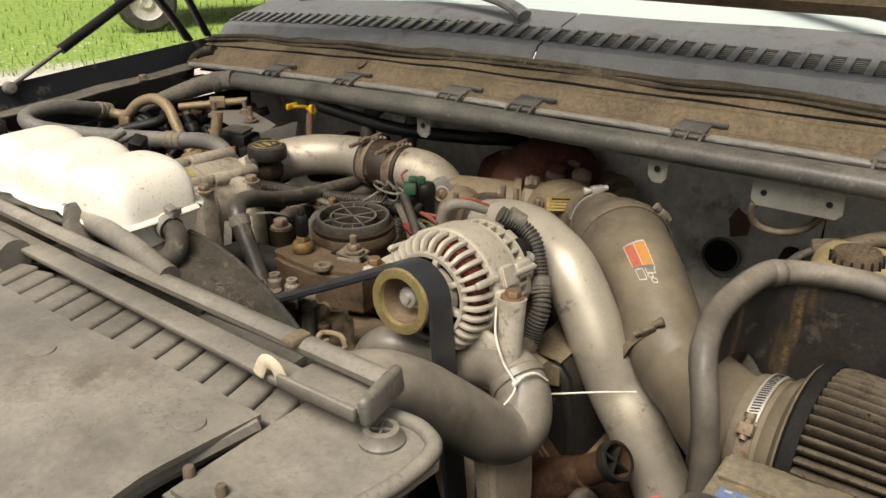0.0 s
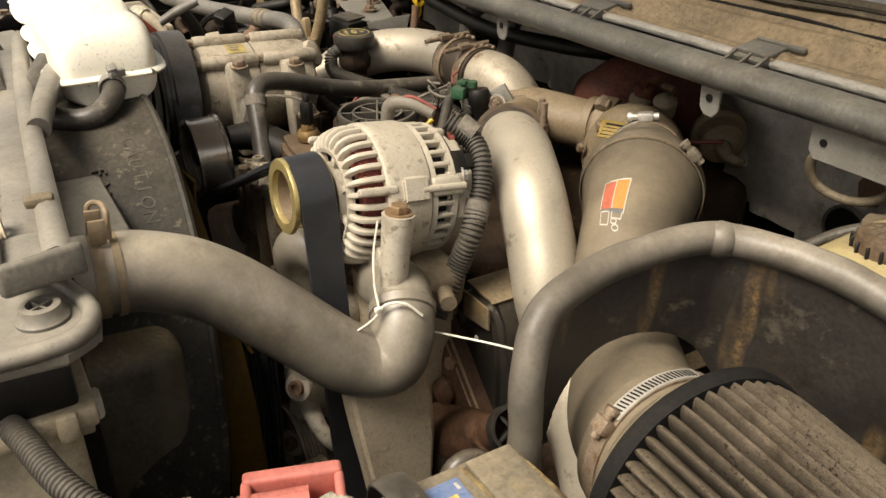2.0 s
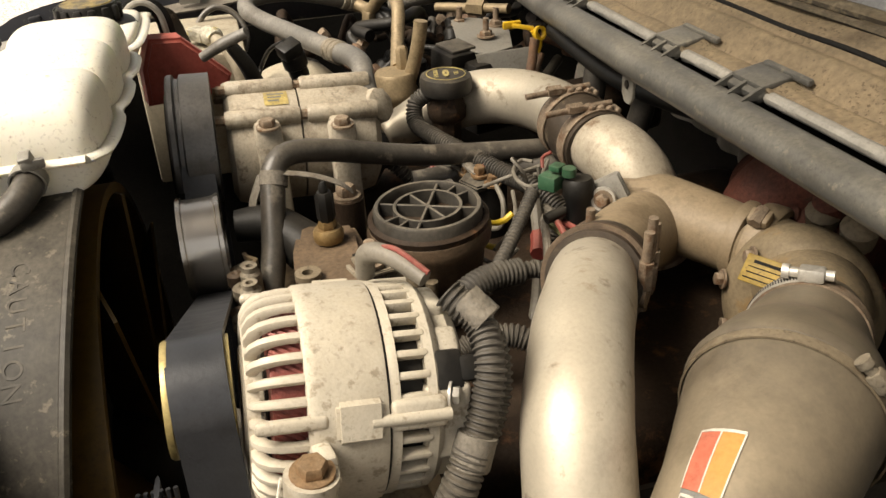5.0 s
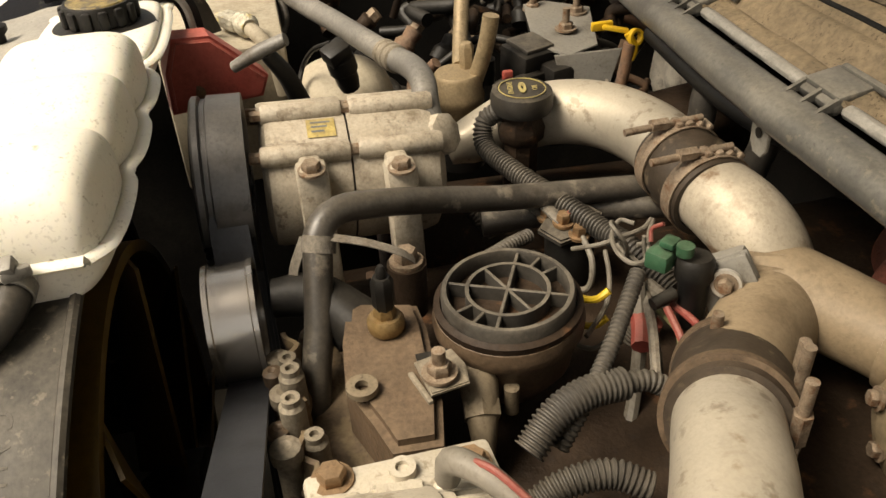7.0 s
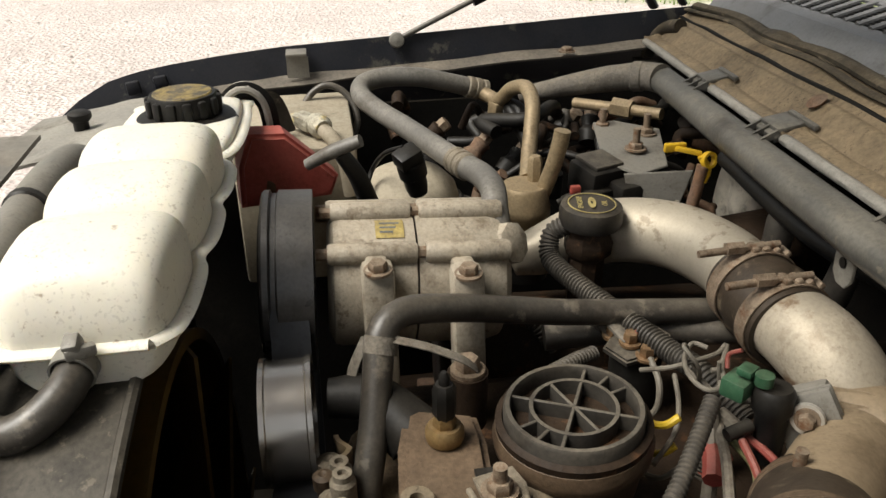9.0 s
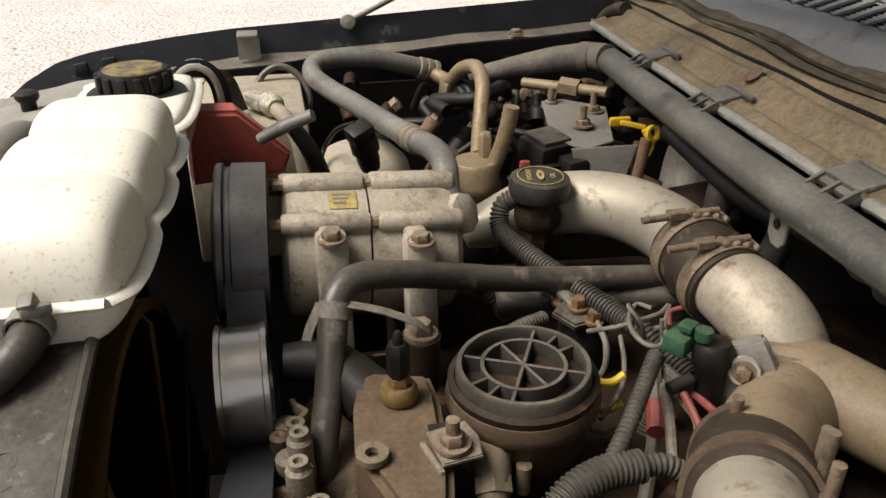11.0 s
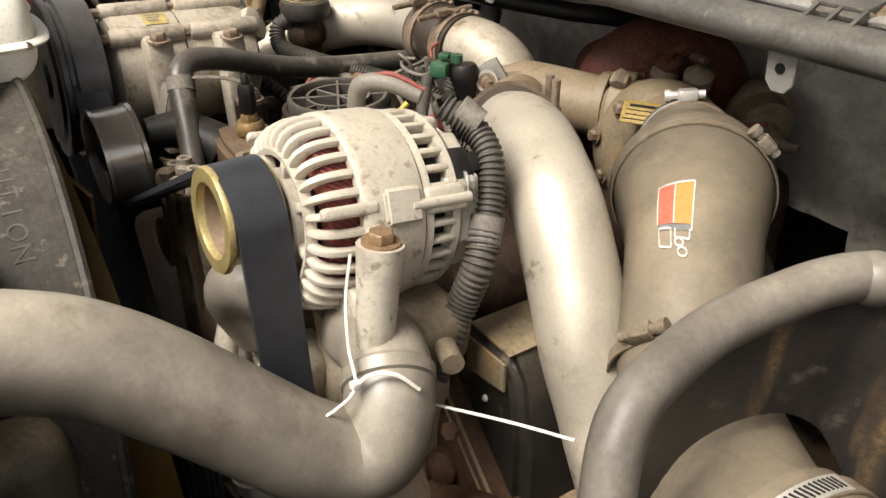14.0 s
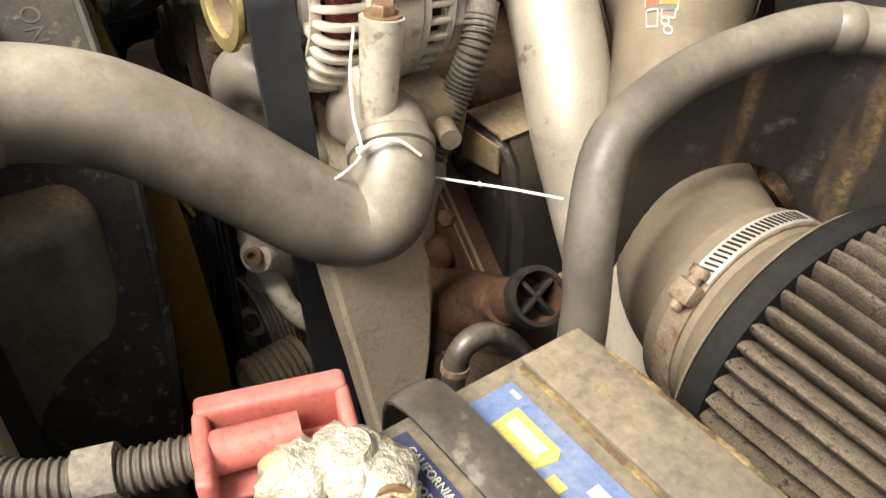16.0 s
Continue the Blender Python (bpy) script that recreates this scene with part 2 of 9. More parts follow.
M_CREAM = surface("cream_reservoir_plastic", (0.46, 0.37, 0.18), 0.4, 0.0, 0.08, 12, 200, 0.05, dust=0.2, sub=0.25)
M_DUSTPLATE = surface("dust_covered_panel", (0.04, 0.038, 0.036), 0.45, 0.0, 0.15, 5, 190, 0.06, grime=0.85, grain=0.9, speck=0.3, dust=0.74, dust_col=(0.40, 0.36, 0.29), side=0.22, drough=0.4, spots=0.5, spot_col=(0.075, 0.06, 0.043), spot_scale=11)
M_RAIL = surface("painted_crossrail", (0.062, 0.061, 0.056), 0.42, 0.0, 0.25, 14, 240, 0.06, dust=0.55, dust_col=(0.28, 0.25, 0.195), drough=0.45, side=0.1, spots=0.35, spot_col=(0.16, 0.14, 0.105), spot_scale=90, spec=0.55)
M_TAB = surface("grey_painted_bracket", (0.21, 0.20, 0.175), 0.5, 0.1, 0.12, 30, 240, 0.1, dust=0.2)
M_SHELF = surface("dusty_cowl_shelf", (0.09, 0.070, 0.045), 0.75, 0.0, 0.35, 12, 160, 0.3, grime=0.9, speck=0.6, dust=0.8, dust_col=(0.27, 0.20, 0.118), side=0.15, spots=0.5, spot_col=(0.06, 0.045, 0.028), spot_scale=16)
M_COWL = surface("sun_greyed_cowl_plastic", (0.185, 0.185, 0.186), 0.36, 0.0, 0.15, 25, 260, 0.05, dust=0.15, dust_col=(0.2, 0.17, 0.12))
M_INSUL = surface("foil_insulation", (0.72, 0.67, 0.57), 0.34, 0.10, 0.2, 9, 60, 0.9, dust=0.35, dust_col=(0.62, 0.54, 0.41), side=0.55, spots=0.25, spot_col=(0.12, 0.10, 0.08), spot_scale=12)
M_PAINT = surface("dark_blue_body_paint", (0.010, 0.012, 0.018), 0.36, 0.0, 0.2, 14, 300, 0.03, dust=0.12, dust_col=(0.17, 0.14, 0.10), spots=0.3, spot_col=(0.09, 0.085, 0.07), spot_scale=26, side=0.05, spec=0.3)
M_INNER = surface("dusty_inner_fender", (0.006, 0.006, 0.006), 0.8, 0.0, 0.3, 14, 200, 0.15, dust=0.12, side=0.02, spec=0.15)
M_LEDGE = surface("fender_ledge_dust", (0.05, 0.045, 0.04), 0.7, 0.0, 0.3, 14, 200, 0.15, dust=0.45, dust_col=(0.33, 0.28, 0.21), side=0.25)
M_RED = surface("faded_red_plastic", (0.40, 0.065, 0.050), 0.5, 0.0, 0.15, 20, 200, 0.08, dust=0.3, dust_col=(0.34, 0.22, 0.16))
M_PINK = surface("sun_bleached_red_plastic", (0.46, 0.11, 0.085), 0.5, 0.0, 0.12, 20, 200, 0.08, dust=0.2, dust_col=(0.5, 0.33, 0.27))
M_YELLOW = surface("yellow_handle_plastic", (0.60, 0.37, 0.02), 0.4, 0.0, 0.08, 30, 200, 0.05)
M_GREEN = surface("green_connector_plastic", (0.015, 0.085, 0.04), 0.45, 0.0, 0.15, 40, 300, 0.05, dust=0.2)
M_WHITE = surface("white_nylon", (0.72, 0.68, 0.58), 0.45, 0.0, 0.06, 40, 300, 0.03)
M_WIRE_RED = surface("red_wire", (0.20, 0.022, 0.019), 0.45, 0.0, 0.1, 60, 300, 0.0, dust=0.25)
M_WIRE_YEL = surface("yellow_wire", (0.62, 0.42, 0.03), 0.45, 0.0, 0.1, 60, 300, 0.0)
M_WIRE_GREY = surface("grey_wire", (0.15, 0.135, 0.11), 0.5, 0.0, 0.15, 60, 300, 0.0, dust=0.2)
M_WIRE_OLIVE = surface("olive_wire", (0.16, 0.17, 0.07), 0.5, 0.0, 0.15, 60, 300, 0.0, dust=0.2)
M_STICK_RED = surface("sticker_red", (0.45, 0.10, 0.055), 0.45, 0.0, 0.1, 40, 260, 0.05, dust=0.15)
M_STICK_OR = surface("sticker_orange", (0.52, 0.22, 0.05), 0.45, 0.0, 0.1, 40, 260, 0.05, dust=0.15)
M_STICK_GREY = surface("sticker_grey", (0.12, 0.13, 0.13), 0.5, 0.0, 0.15, 40, 260, 0.05, dust=0.2)
M_LABEL_W = surface("label_white", (0.55, 0.52, 0.45), 0.5, 0.0, 0.15, 40, 260, 0.02, dust=0.3)
M_LABEL_BLUE = surface("label_blue", (0.05, 0.14, 0.36), 0.4, 0.0, 0.12, 40, 260, 0.02, dust=0.4, dust_col=(0.32, 0.29, 0.24))
M_LABEL_NAVY = surface("label_navy", (0.015, 0.03, 0.10), 0.35, 0.0, 0.12, 40, 260, 0.02, dust=0.15)
M_LABEL_YEL = surface("label_yellow", (0.66, 0.52, 0.05), 0.4, 0.0, 0.15, 40, 260, 0.02, dust=0.5, dust_col=(0.34, 0.30, 0.22))
M_LABEL_FOIL = surface("foil_label", (0.44, 0.33, 0.08), 0.4, 0.2, 0.3, 80, 300, 0.1, dust=0.45, spots=0.4, spot_col=(0.12, 0.09, 0.04), spot_scale=90)
M_CRUST = surface("yellow_battery_crust", (0.22, 0.16, 0.07), 0.9, 0.0, 0.5, 60, 300, 0.8, spots=0.8, spot_col=(0.09, 0.055, 0.03), spot_scale=50)
M_LEAD = surface("corroded_lead", (0.50, 0.46, 0.36), 0.6, 0.4, 0.3, 90, 260, 1.0, spots=0.5, spot_col=(0.62, 0.50, 0.22), spot_scale=60)
M_BATT = surface("dusty_battery_case", (0.07, 0.065, 0.055), 0.7, 0.0, 0.3, 18, 160, 0.3, dust=0.95, dust_col=(0.235, 0.19, 0.125), side=0.2, spots=0.6, spot_col=(0.36, 0.25, 0.07), spot_scale=15)
M_PLEAT = surface("oiled_gauze_dirt", (0.060, 0.047, 0.033), 0.9, 0.0, 0.4, 30, 900, 1.0, dust=0.6, dust_col=(0.215, 0.17, 0.118), side=0.05, speck=0.9, spec=0.2)
M_CLAMPBOOT = surface("brown_rubber_boot", (0.030, 0.022, 0.015), 0.5, 0.0, 0.3, 20, 240, 0.15, dust=0.3, dust_col=(0.13, 0.09, 0.055), side=0.15, spots=0.3, spot_col=(0.18, 0.14, 0.09), spot_scale=45)
M_PLATE = surface("pale_dusty_plate", (0.55, 0.46, 0.33), 0.6, 0.0, 0.15, 16, 200, 0.1, dust=0.5, dust_col=(0.52, 0.43, 0.31), spots=0.25, spot_col=(0.2, 0.15, 0.1), spot_scale=40)
M_TAN = surface("dusty_front_cover", (0.135, 0.105, 0.068), 0.62, 0.0, 0.3, 16, 200, 0.25, grime=0.85, speck=0.6, dust=0.5, dust_col=(0.23, 0.18, 0.115), side=0.15, spots=0.2, spot_col=(0.14, 0.10, 0.065), spot_scale=40)
M_LOOM = surface("split_loom", (0.04, 0.037, 0.033), 0.55, 0.0, 0.25, 30, 260, 0.1, dust=0.42, dust_col=(0.155, 0.127, 0.088), side=0.12)
M_TAPE = surface("grey_cloth_tape", (0.12, 0.11, 0.095), 0.75, 0.0, 0.3, 60, 300, 0.5, dust=0.4)
M_FAN = surface("amber_fan_plastic", (0.085, 0.047, 0.004), 0.5, 0.0, 0.3, 8, 120, 0.1, spec=0.25)
M_TYRE = surface("trailer_tyre_rubber", (0.035, 0.034, 0.032), 0.8, 0.0, 0.2, 20, 120, 0.2, dust=0.3)
M_WOODRED = surface("weathered_red_deck", (0.16, 0.07, 0.045), 0.8, 0.0, 0.3, 8, 60, 0.2)
M_WINDSCREEN_DIRT = surface("wiper_black", (0.02, 0.02, 0.021), 0.5, 0.0, 0.2, 30, 200, 0.05, dust=0.1)


# ---- mesh building ----
def V(*a):
    return Vector(a)


def basis(origin, axis, up=(0, 0, 1)):
    """A matrix at origin whose z runs along axis, and whose x lies as near to up as it can."""
    z = Vector(axis).normalized()
    u = Vector(up)
    if abs(z.dot(u.normalized())) > 0.98:
        u = Vector((0, 1, 0))
    x = (u - z * u.dot(z)).normalized()
    y = z.cross(x)
    m = Matrix((x, y, z)).transposed().to_4x4()
    m.translation = Vector(origin)
    return m


def smooth_line(pts, n):
    """n points evenly along a Catmull-Rom line through pts."""
    p = np.array([tuple(q) for q in pts], float)
    if len(p) == 2:
        return [Vector(p[0] + (p[1] - p[0]) * k) for k in np.linspace(0, 1, n)]
    q = np.vstack((2 * p[0] - p[1], p, 2 * p[-1] - p[-2]))
    out = []
    for i in range(1, len(q) - 2):
        for u in np.linspace(0, 1, 24, endpoint=False):
            a, b, c, d = q[i - 1:i + 3]
            out.append(0.5 * (2 * b + (c - a) * u + (2 * a - 5 * b + 4 * c - d) * u * u + (3 * b - a - 3 * c + d) * u ** 3))
    out.append(p[-1])
    out = np.array(out)
    s = np.r_[0, np.cumsum(np.linalg.norm(np.diff(out, axis=0), axis=1))]
    k = np.linspace(0, s[-1], n)
    return [Vector([np.interp(v, s, out[:, j]) for j in range(3)]) for v in k]


class Shape:
    """Gathers the faces of one mesh."""

    def __init__(self):
        self.v, self.f = [], []

    def add(self, verts, faces, m=None):
        o = len(self.v)
        self.v += [tuple(m @ Vector(p)) for p in verts] if m is not None else [tuple(p) for p in verts]
        self.f += [tuple(i + o for i in f) for f in faces]
        return self

    def add_bm(self, bm, m=None):
        bm.verts.index_update()
        self.add([v.co[:] for v in bm.verts], [[v.index for v in f.verts] for f in bm.faces], m)
        bm.free()
        return self

    def sweep(self, pts, r, seg=14, n=36, cap=True, rib=None, flat=1.0, up=None, wobble=0.0):
        """A tube of radius r (or a list of radii, spread along it). rib: (pitch, depth). flat: the second axis's share."""
        line = smooth_line(pts, n)
        length = sum((b - a).length for a, b in zip(line[:-1], line[1:]))
        if rib:
            n = max(8, int(length / rib[0] * 4))
            line = smooth_line(pts, n)
        if isinstance(r, (list, tuple)):
            at = np.linspace(0, 1, len(r))
            if len(r) == len(pts):
                at = np.r_[0, np.cumsum([(Vector(b) - Vector(a)).length for a, b in zip(pts[:-1], pts[1:])])]
                at = at / at[-1]
            rs = np.interp(np.linspace(0, 1, n), at, r)
        else:
            rs = np.full(n, r)
        if rib:
            rs = rs + np.array([0, 0, -rib[1], -rib[1]] * (n // 4 + 1))[:n]
        t0 = (line[1] - line[0]).normalized()
        x = Vector(up) if up else (Vector((0, 0, 1)) if abs(t0.z) < 0.9 else Vector((0, 1, 0)))
        verts, faces = [], []
        for i, p in enumerate(line):
            t = (line[min(i + 1, n - 1)] - line[max(i - 1, 0)]).normalized()
            x = (x - t * x.dot(t)).normalized()
            y = t.cross(x)
            for k in range(seg):
                a = 2 * math.pi * k / seg
                w = 1.0
                if wobble:
                    w += wobble * noise.noise(p * 35 + Vector((math.cos(a), math.sin(a), 0)) * 0.9)
                verts.append(p + (x * math.cos(a) * flat + y * math.sin(a)) * (rs[i] * w))
        for i in range(n - 1):
            for k in range(seg):
                k2 = (k + 1) % seg
                faces.append((i * seg + k, i * seg + k2, (i + 1) * seg + k2, (i + 1) * seg + k))
        if cap:
            faces.append(tuple(range(seg))[::-1])
            faces.append(tuple(range((n - 1) * seg, n * seg)))
        return self.add(verts, faces)

    def lathe(self, prof, m, seg=32, arc=(0.0, 360.0), closed=False):
        """Turns (radius, height) pairs round the z axis of m."""
        full = arc[1] - arc[0] >= 360
        cols = seg if full else seg + 1
        verts, faces = [], []
        for k in range(cols):
            a = radians(arc[0] + (arc[1] - arc[0]) * k / seg)
            for r, h in prof:
                verts.append((r * math.cos(a), r * math.sin(a), h))
        np_ = len(prof)
        for k in range(seg):
            k2 = (k + 1) % cols
            for j in range(np_ - 1 + (1 if closed else 0)):
                j2 = (j + 1) % np_
                faces.append((k * np_ + j, k2 * np_ + j, k2 * np_ + j2, k * np_ + j2))
        if full and not closed:
            if prof[0][0] > 1e-6:
                faces.append(tuple(k * np_ for k in range(cols))[::-1])
            if prof[-1][0] > 1e-6:
                faces.append(tuple(k * np_ + np_ - 1 for k in range(cols)))
        return self.add(verts, faces, m)

    def box(self, size, m, bevel=0.002, seg=2):
        bm = bmesh.new()
        bmesh.ops.create_cube(bm, size=1.0)
        for v in bm.verts:
            v.co = Vector((v.co.x * size[0], v.co.y * size[1], v.co.z * size[2]))
        if bevel > 0:
            bmesh.ops.bevel(bm, geom=bm.edges[:], offset=min(bevel, min(size) * 0.45), segments=seg, affect="EDGES", profile=0.5)
        return self.add_bm(bm, m)

    def prism(self, poly, h, m, bevel=0.0, seg=2):
        """An outline in the xy plane of m, h thick."""
        bm = bmesh.new()
        vs = [bm.verts.new((x, y, 0)) for x, y in poly]
        f = bm.faces.new(vs)
        ex = bmesh.ops.extrude_face_region(bm, geom=[f])
        for e in ex["geom"]:
            if isinstance(e, bmesh.types.BMVert):
                e.co.z += h
        bmesh.ops.recalc_face_normals(bm, faces=bm.faces[:])
        if bevel > 0:
            bmesh.ops.bevel(bm, geom=[e for e in bm.edges if abs(e.verts[0].co.z - e.verts[1].co.z) < 1e-7], offset=bevel, segments=seg, affect="EDGES")
        return self.add_bm(bm, m)

    def bolt(self, pos, axis=(0, 0, 1), r=0.008, h=0.007, washer=True):
        m = basis(pos, axis)
        if washer:
            self.lathe([(0, 0), (r * 1.45, 0), (r * 1.45, h * 0.25), (0, h * 0.25)], m, 18)
        self.lathe([(r * 0.9, h * 0.2), (r, h * 0.3), (r, h * 0.85), (r * 0.86, h), (0, h)], m, 6)
        return self

    def grid(self, fn, nu, nv, thick=0.0):
        """A sheet fn(u, v), u and v from 0 to 1; thick gives it a back."""
        verts = [Vector(fn(i / nu, j / nv)) for j in range(nv + 1) for i in range(nu + 1)]
        w = nu + 1
        faces = [(j * w + i, j * w + i + 1, (j + 1) * w + i + 1, (j + 1) * w + i) for j in range(nv) for i in range(nu)]
        if thick:
            bm = bmesh.new()
            vs = [bm.verts.new(p) for p in verts]
            for f in faces:
                bm.faces.new([vs[i] for i in f])
            bm.normal_update()
            bmesh.ops.solidify(bm, geom=bm.faces[:], thickness=thick)
            return self.add_bm(bm)
        return self.add(verts, faces)

    def mesh(self, name, mat, angle=38):
        me = bpy.data.meshes.new(name)
        me.from_pydata(self.v, [], self.f)
        bm = bmesh.new()
        bm.from_mesh(me)
        bmesh.ops.recalc_face_normals(bm, faces=bm.faces[:])
        bm.to_mesh(me)
        bm.free()
        me.materials.append(mat)
        me.shade_smooth()
        me.set_sharp_from_angle(angle=radians(angle))
        return me


def thing(name, at, label, category, group="", kind=""):
    ob = new(name)
    ob.location = at
    ob.empty_display_size = 0.02
    return tagged(ob, label, category, group, kind)


def part(name, shape, mat, parent=None, label="", angle=38):
    """One mesh object in world places, under a thing or a part."""
    ob = new(name, shape.mesh(name, mat, angle) if isinstance(shape, Shape) else shape)
    if parent is not None:
        ob.parent = parent
        up = parent
        m = Matrix.Identity(4)
        while up is not None:
            m = m @ Matrix.Translation(up.location) if up.parent is None else m
            up = up.parent
        ob.matrix_parent_inverse = m.inverted() if parent.parent is None else Matrix.Identity(4)
    if label:
        tagged(ob, label)
    return ob


def single(name, shape, mat, label, category, group="", kind="", angle=38):
    return tagged(part(name, shape, mat, None, "", angle), label, category, group, kind)


def moved(ob, x, y, z):
    ob.location += Vector((x, y, z))
    return ob


def text_mesh(body, size, m, thick=0.0006):
    cu = bpy.data.curves.new("writing", "FONT")
    cu.body, cu.size, cu.extrude, cu.align_x, cu.align_y = body, size, thick, "CENTER", "CENTER"
    ob = bpy.data.objects.new("writing", cu)
    me = bpy.data.meshes.new_from_object(ob)
    s = Shape().add([v.co[:] for v in me.vertices], [tuple(p.vertices) for p in me.polygons], m)
    bpy.data.objects.remove(ob)
    bpy.data.curves.remove(cu)
    bpy.data.meshes.remove(me)
    return s


def repeats(name, shape, mat, parent, places, label=""):
    """Parts that share one mesh, set at the given matrices."""
    me = shape.mesh(name, mat)
    for m in places:
        ob = new(name, me)
        ob.parent = parent
        ob.matrix_parent_inverse = Matrix.Translation(parent.location).inverted() if parent.parent is None else Matrix.Identity(4)
        ob.matrix_basis = m
        if label:
            tagged(ob, label)


def band_clamp(parent, at, axis, r, width=0.013, screw_dir=(0, 0, 1), mat=None, name="hose_clamp", slots=True, screw=0.030, way=1, bright=None):
    """A worm-drive band with its screw housing."""
    mat = mat or M_STEEL
    m = basis(at, axis, screw_dir)
    band = Shape().lathe([(r, -width / 2), (r + 0.0015, -width / 2), (r + 0.0015, width / 2), (r, width / 2)], m, 40, closed=True)
    if slots:
        cut = Shape()
        for k in range(22):
            a = way * radians(13 + k * 2.7)
            mm = m @ Matrix.Rotation(a, 4, "Z") @ Matrix.Rotation(0.25, 4, "X") @ Matrix.Translation((r + 0.0026, 0, 0))
            cut.box((0.0010, r * 0.020, width * 0.62), mm, 0)
    b = part(name, band, mat, parent)
    if slots:
        a0, a1 = sorted((way * 8, way * 74))
        tail = Shape().lathe([(r + 0.0016, -width * 0.46), (r + 0.0027, -width * 0.46), (r + 0.0027, width * 0.46), (r + 0.0016, width * 0.46)], m, 16, (a0, a1), closed=True)
        tl = part("band_tail", tail, bright or mat, b)
        tagged(part("slot", cut, M_BLACK, b), kind="stuff")
    hs = Shape()
    hm = m @ Matrix.Translation((r + 0.006, 0, 0))
    hs.box((0.010, screw * 0.6, width * 1.1), hm, 0.002)
    hs.lathe([(0, -screw / 2), (0.004, -screw / 2), (0.004, screw / 2), (0.0055, screw / 2), (0.0055, screw / 2 + 0.005), (0, screw / 2 + 0.005)], hm @ Matrix.Rotation(radians(90), 4, "X"), 10)
    part("clamp_screw", hs, mat if slots and way < 0 and screw < 0.025 else bright or mat, b)
    return b


# ---- setting ----
def ground_sheet():
    m = bpy.data.materials.new("gravel_and_grass")
    m.use_nodes = True
    nt = m.node_tree
    n = nt.nodes
    p = n["Principled BSDF"]
    p.inputs["Roughness"].default_value = 0.95
    tc = n.new("ShaderNodeTexCoord")
    vor = n.new("ShaderNodeTexVoronoi")
    vor.inputs["Scale"].default_value = 34
    nz = n.new("ShaderNodeTexNoise")
    nz.inputs["Scale"].default_value = 0.9
    nz.inputs["Detail"].default_value = 8
    for t in (vor, nz):
        links(nt, tc.outputs["Object"], t.inputs["Vector"])
    cr = n.new("ShaderNodeValToRGB")
    e = cr.color_ramp.elements
    e[0].position, e[0].color = 0.0, (0.58, 0.48, 0.43, 1)
    e[1].position, e[1].color = 1.0, (0.88, 0.79, 0.73, 1)
    links(nt, vor.outputs["Color"], cr.inputs[0])
    mx = n.new("ShaderNodeMix")
    mx.data_type = "RGBA"
    mx.blend_type = "MULTIPLY"
    mx.inputs["Factor"].default_value = 0.35
    links(nt, cr.outputs[0], mx.inputs["A"])
    links(nt, nz.outputs[0], mx.inputs["B"])
    # grass beyond the far edge of the drive
    sep = n.new("ShaderNodeSeparateXYZ")
    links(nt, tc.outputs["Object"], sep.inputs[0])
    edge = n.new("ShaderNodeMath")
    edge.operation = "MULTIPLY_ADD"
    links(nt, sep.outputs[1], edge.inputs[0])
    edge.inputs[1].default_value = -0.5
    links(nt, sep.outputs[0], edge.inputs[2])
    wob = n.new("ShaderNodeMath")
    wob.operation = "MULTIPLY_ADD"
    links(nt, nz.outputs[0], wob.inputs[0])
    wob.inputs[1].default_value = 1.6
    links(nt, edge.outputs[0], wob.inputs[2])
    fac = n.new("ShaderNodeMapRange")
    fac.inputs["From Min"].default_value, fac.inputs["From Max"].default_value = -8.5, -9.3
    links(nt, wob.outputs[0], fac.inputs["Value"])
    gn = n.new("ShaderNodeTexNoise")
    gn.inputs["Scale"].default_value = 14
    gn.inputs["Detail"].default_value = 6
    links(nt, tc.outputs["Object"], gn.inputs["Vector"])
    gr = n.new("ShaderNodeValToRGB")
    g = gr.color_ramp.elements
    g[0].position, g[0].color = 0.3, (0.13, 0.25, 0.03, 1)
    g[1].position, g[1].color = 0.75, (0.36, 0.44, 0.10, 1)
    links(nt, gn.outputs[0], gr.inputs[0])
    fm = n.new("ShaderNodeMix")
    fm.data_type = "RGBA"
    links(nt, fac.outputs[0], fm.inputs["Factor"])
    links(nt, mx.outputs["Result"], fm.inputs["A"])
    links(nt, gr.outputs[0], fm.inputs["B"])
    links(nt, fm.outputs["Result"], p.inputs["Base Color"])
    b = n.new("ShaderNodeBump")
    b.inputs["Strength"].default_value = 0.8
    b.inputs["Distance"].default_value = 0.02
    links(nt, vor.outputs["Distance"], b.inputs["Height"])
    links(nt, b.outputs[0], p.inputs["Normal"])
    s = Shape().grid(lambda u, v: ((u - 0.5) * 900, (v - 0.5) * 900, 0), 24, 24)
    single("ground", s, m, "pale gravel drive running into rough green grass", "ground", kind="structure")


ground_sheet()


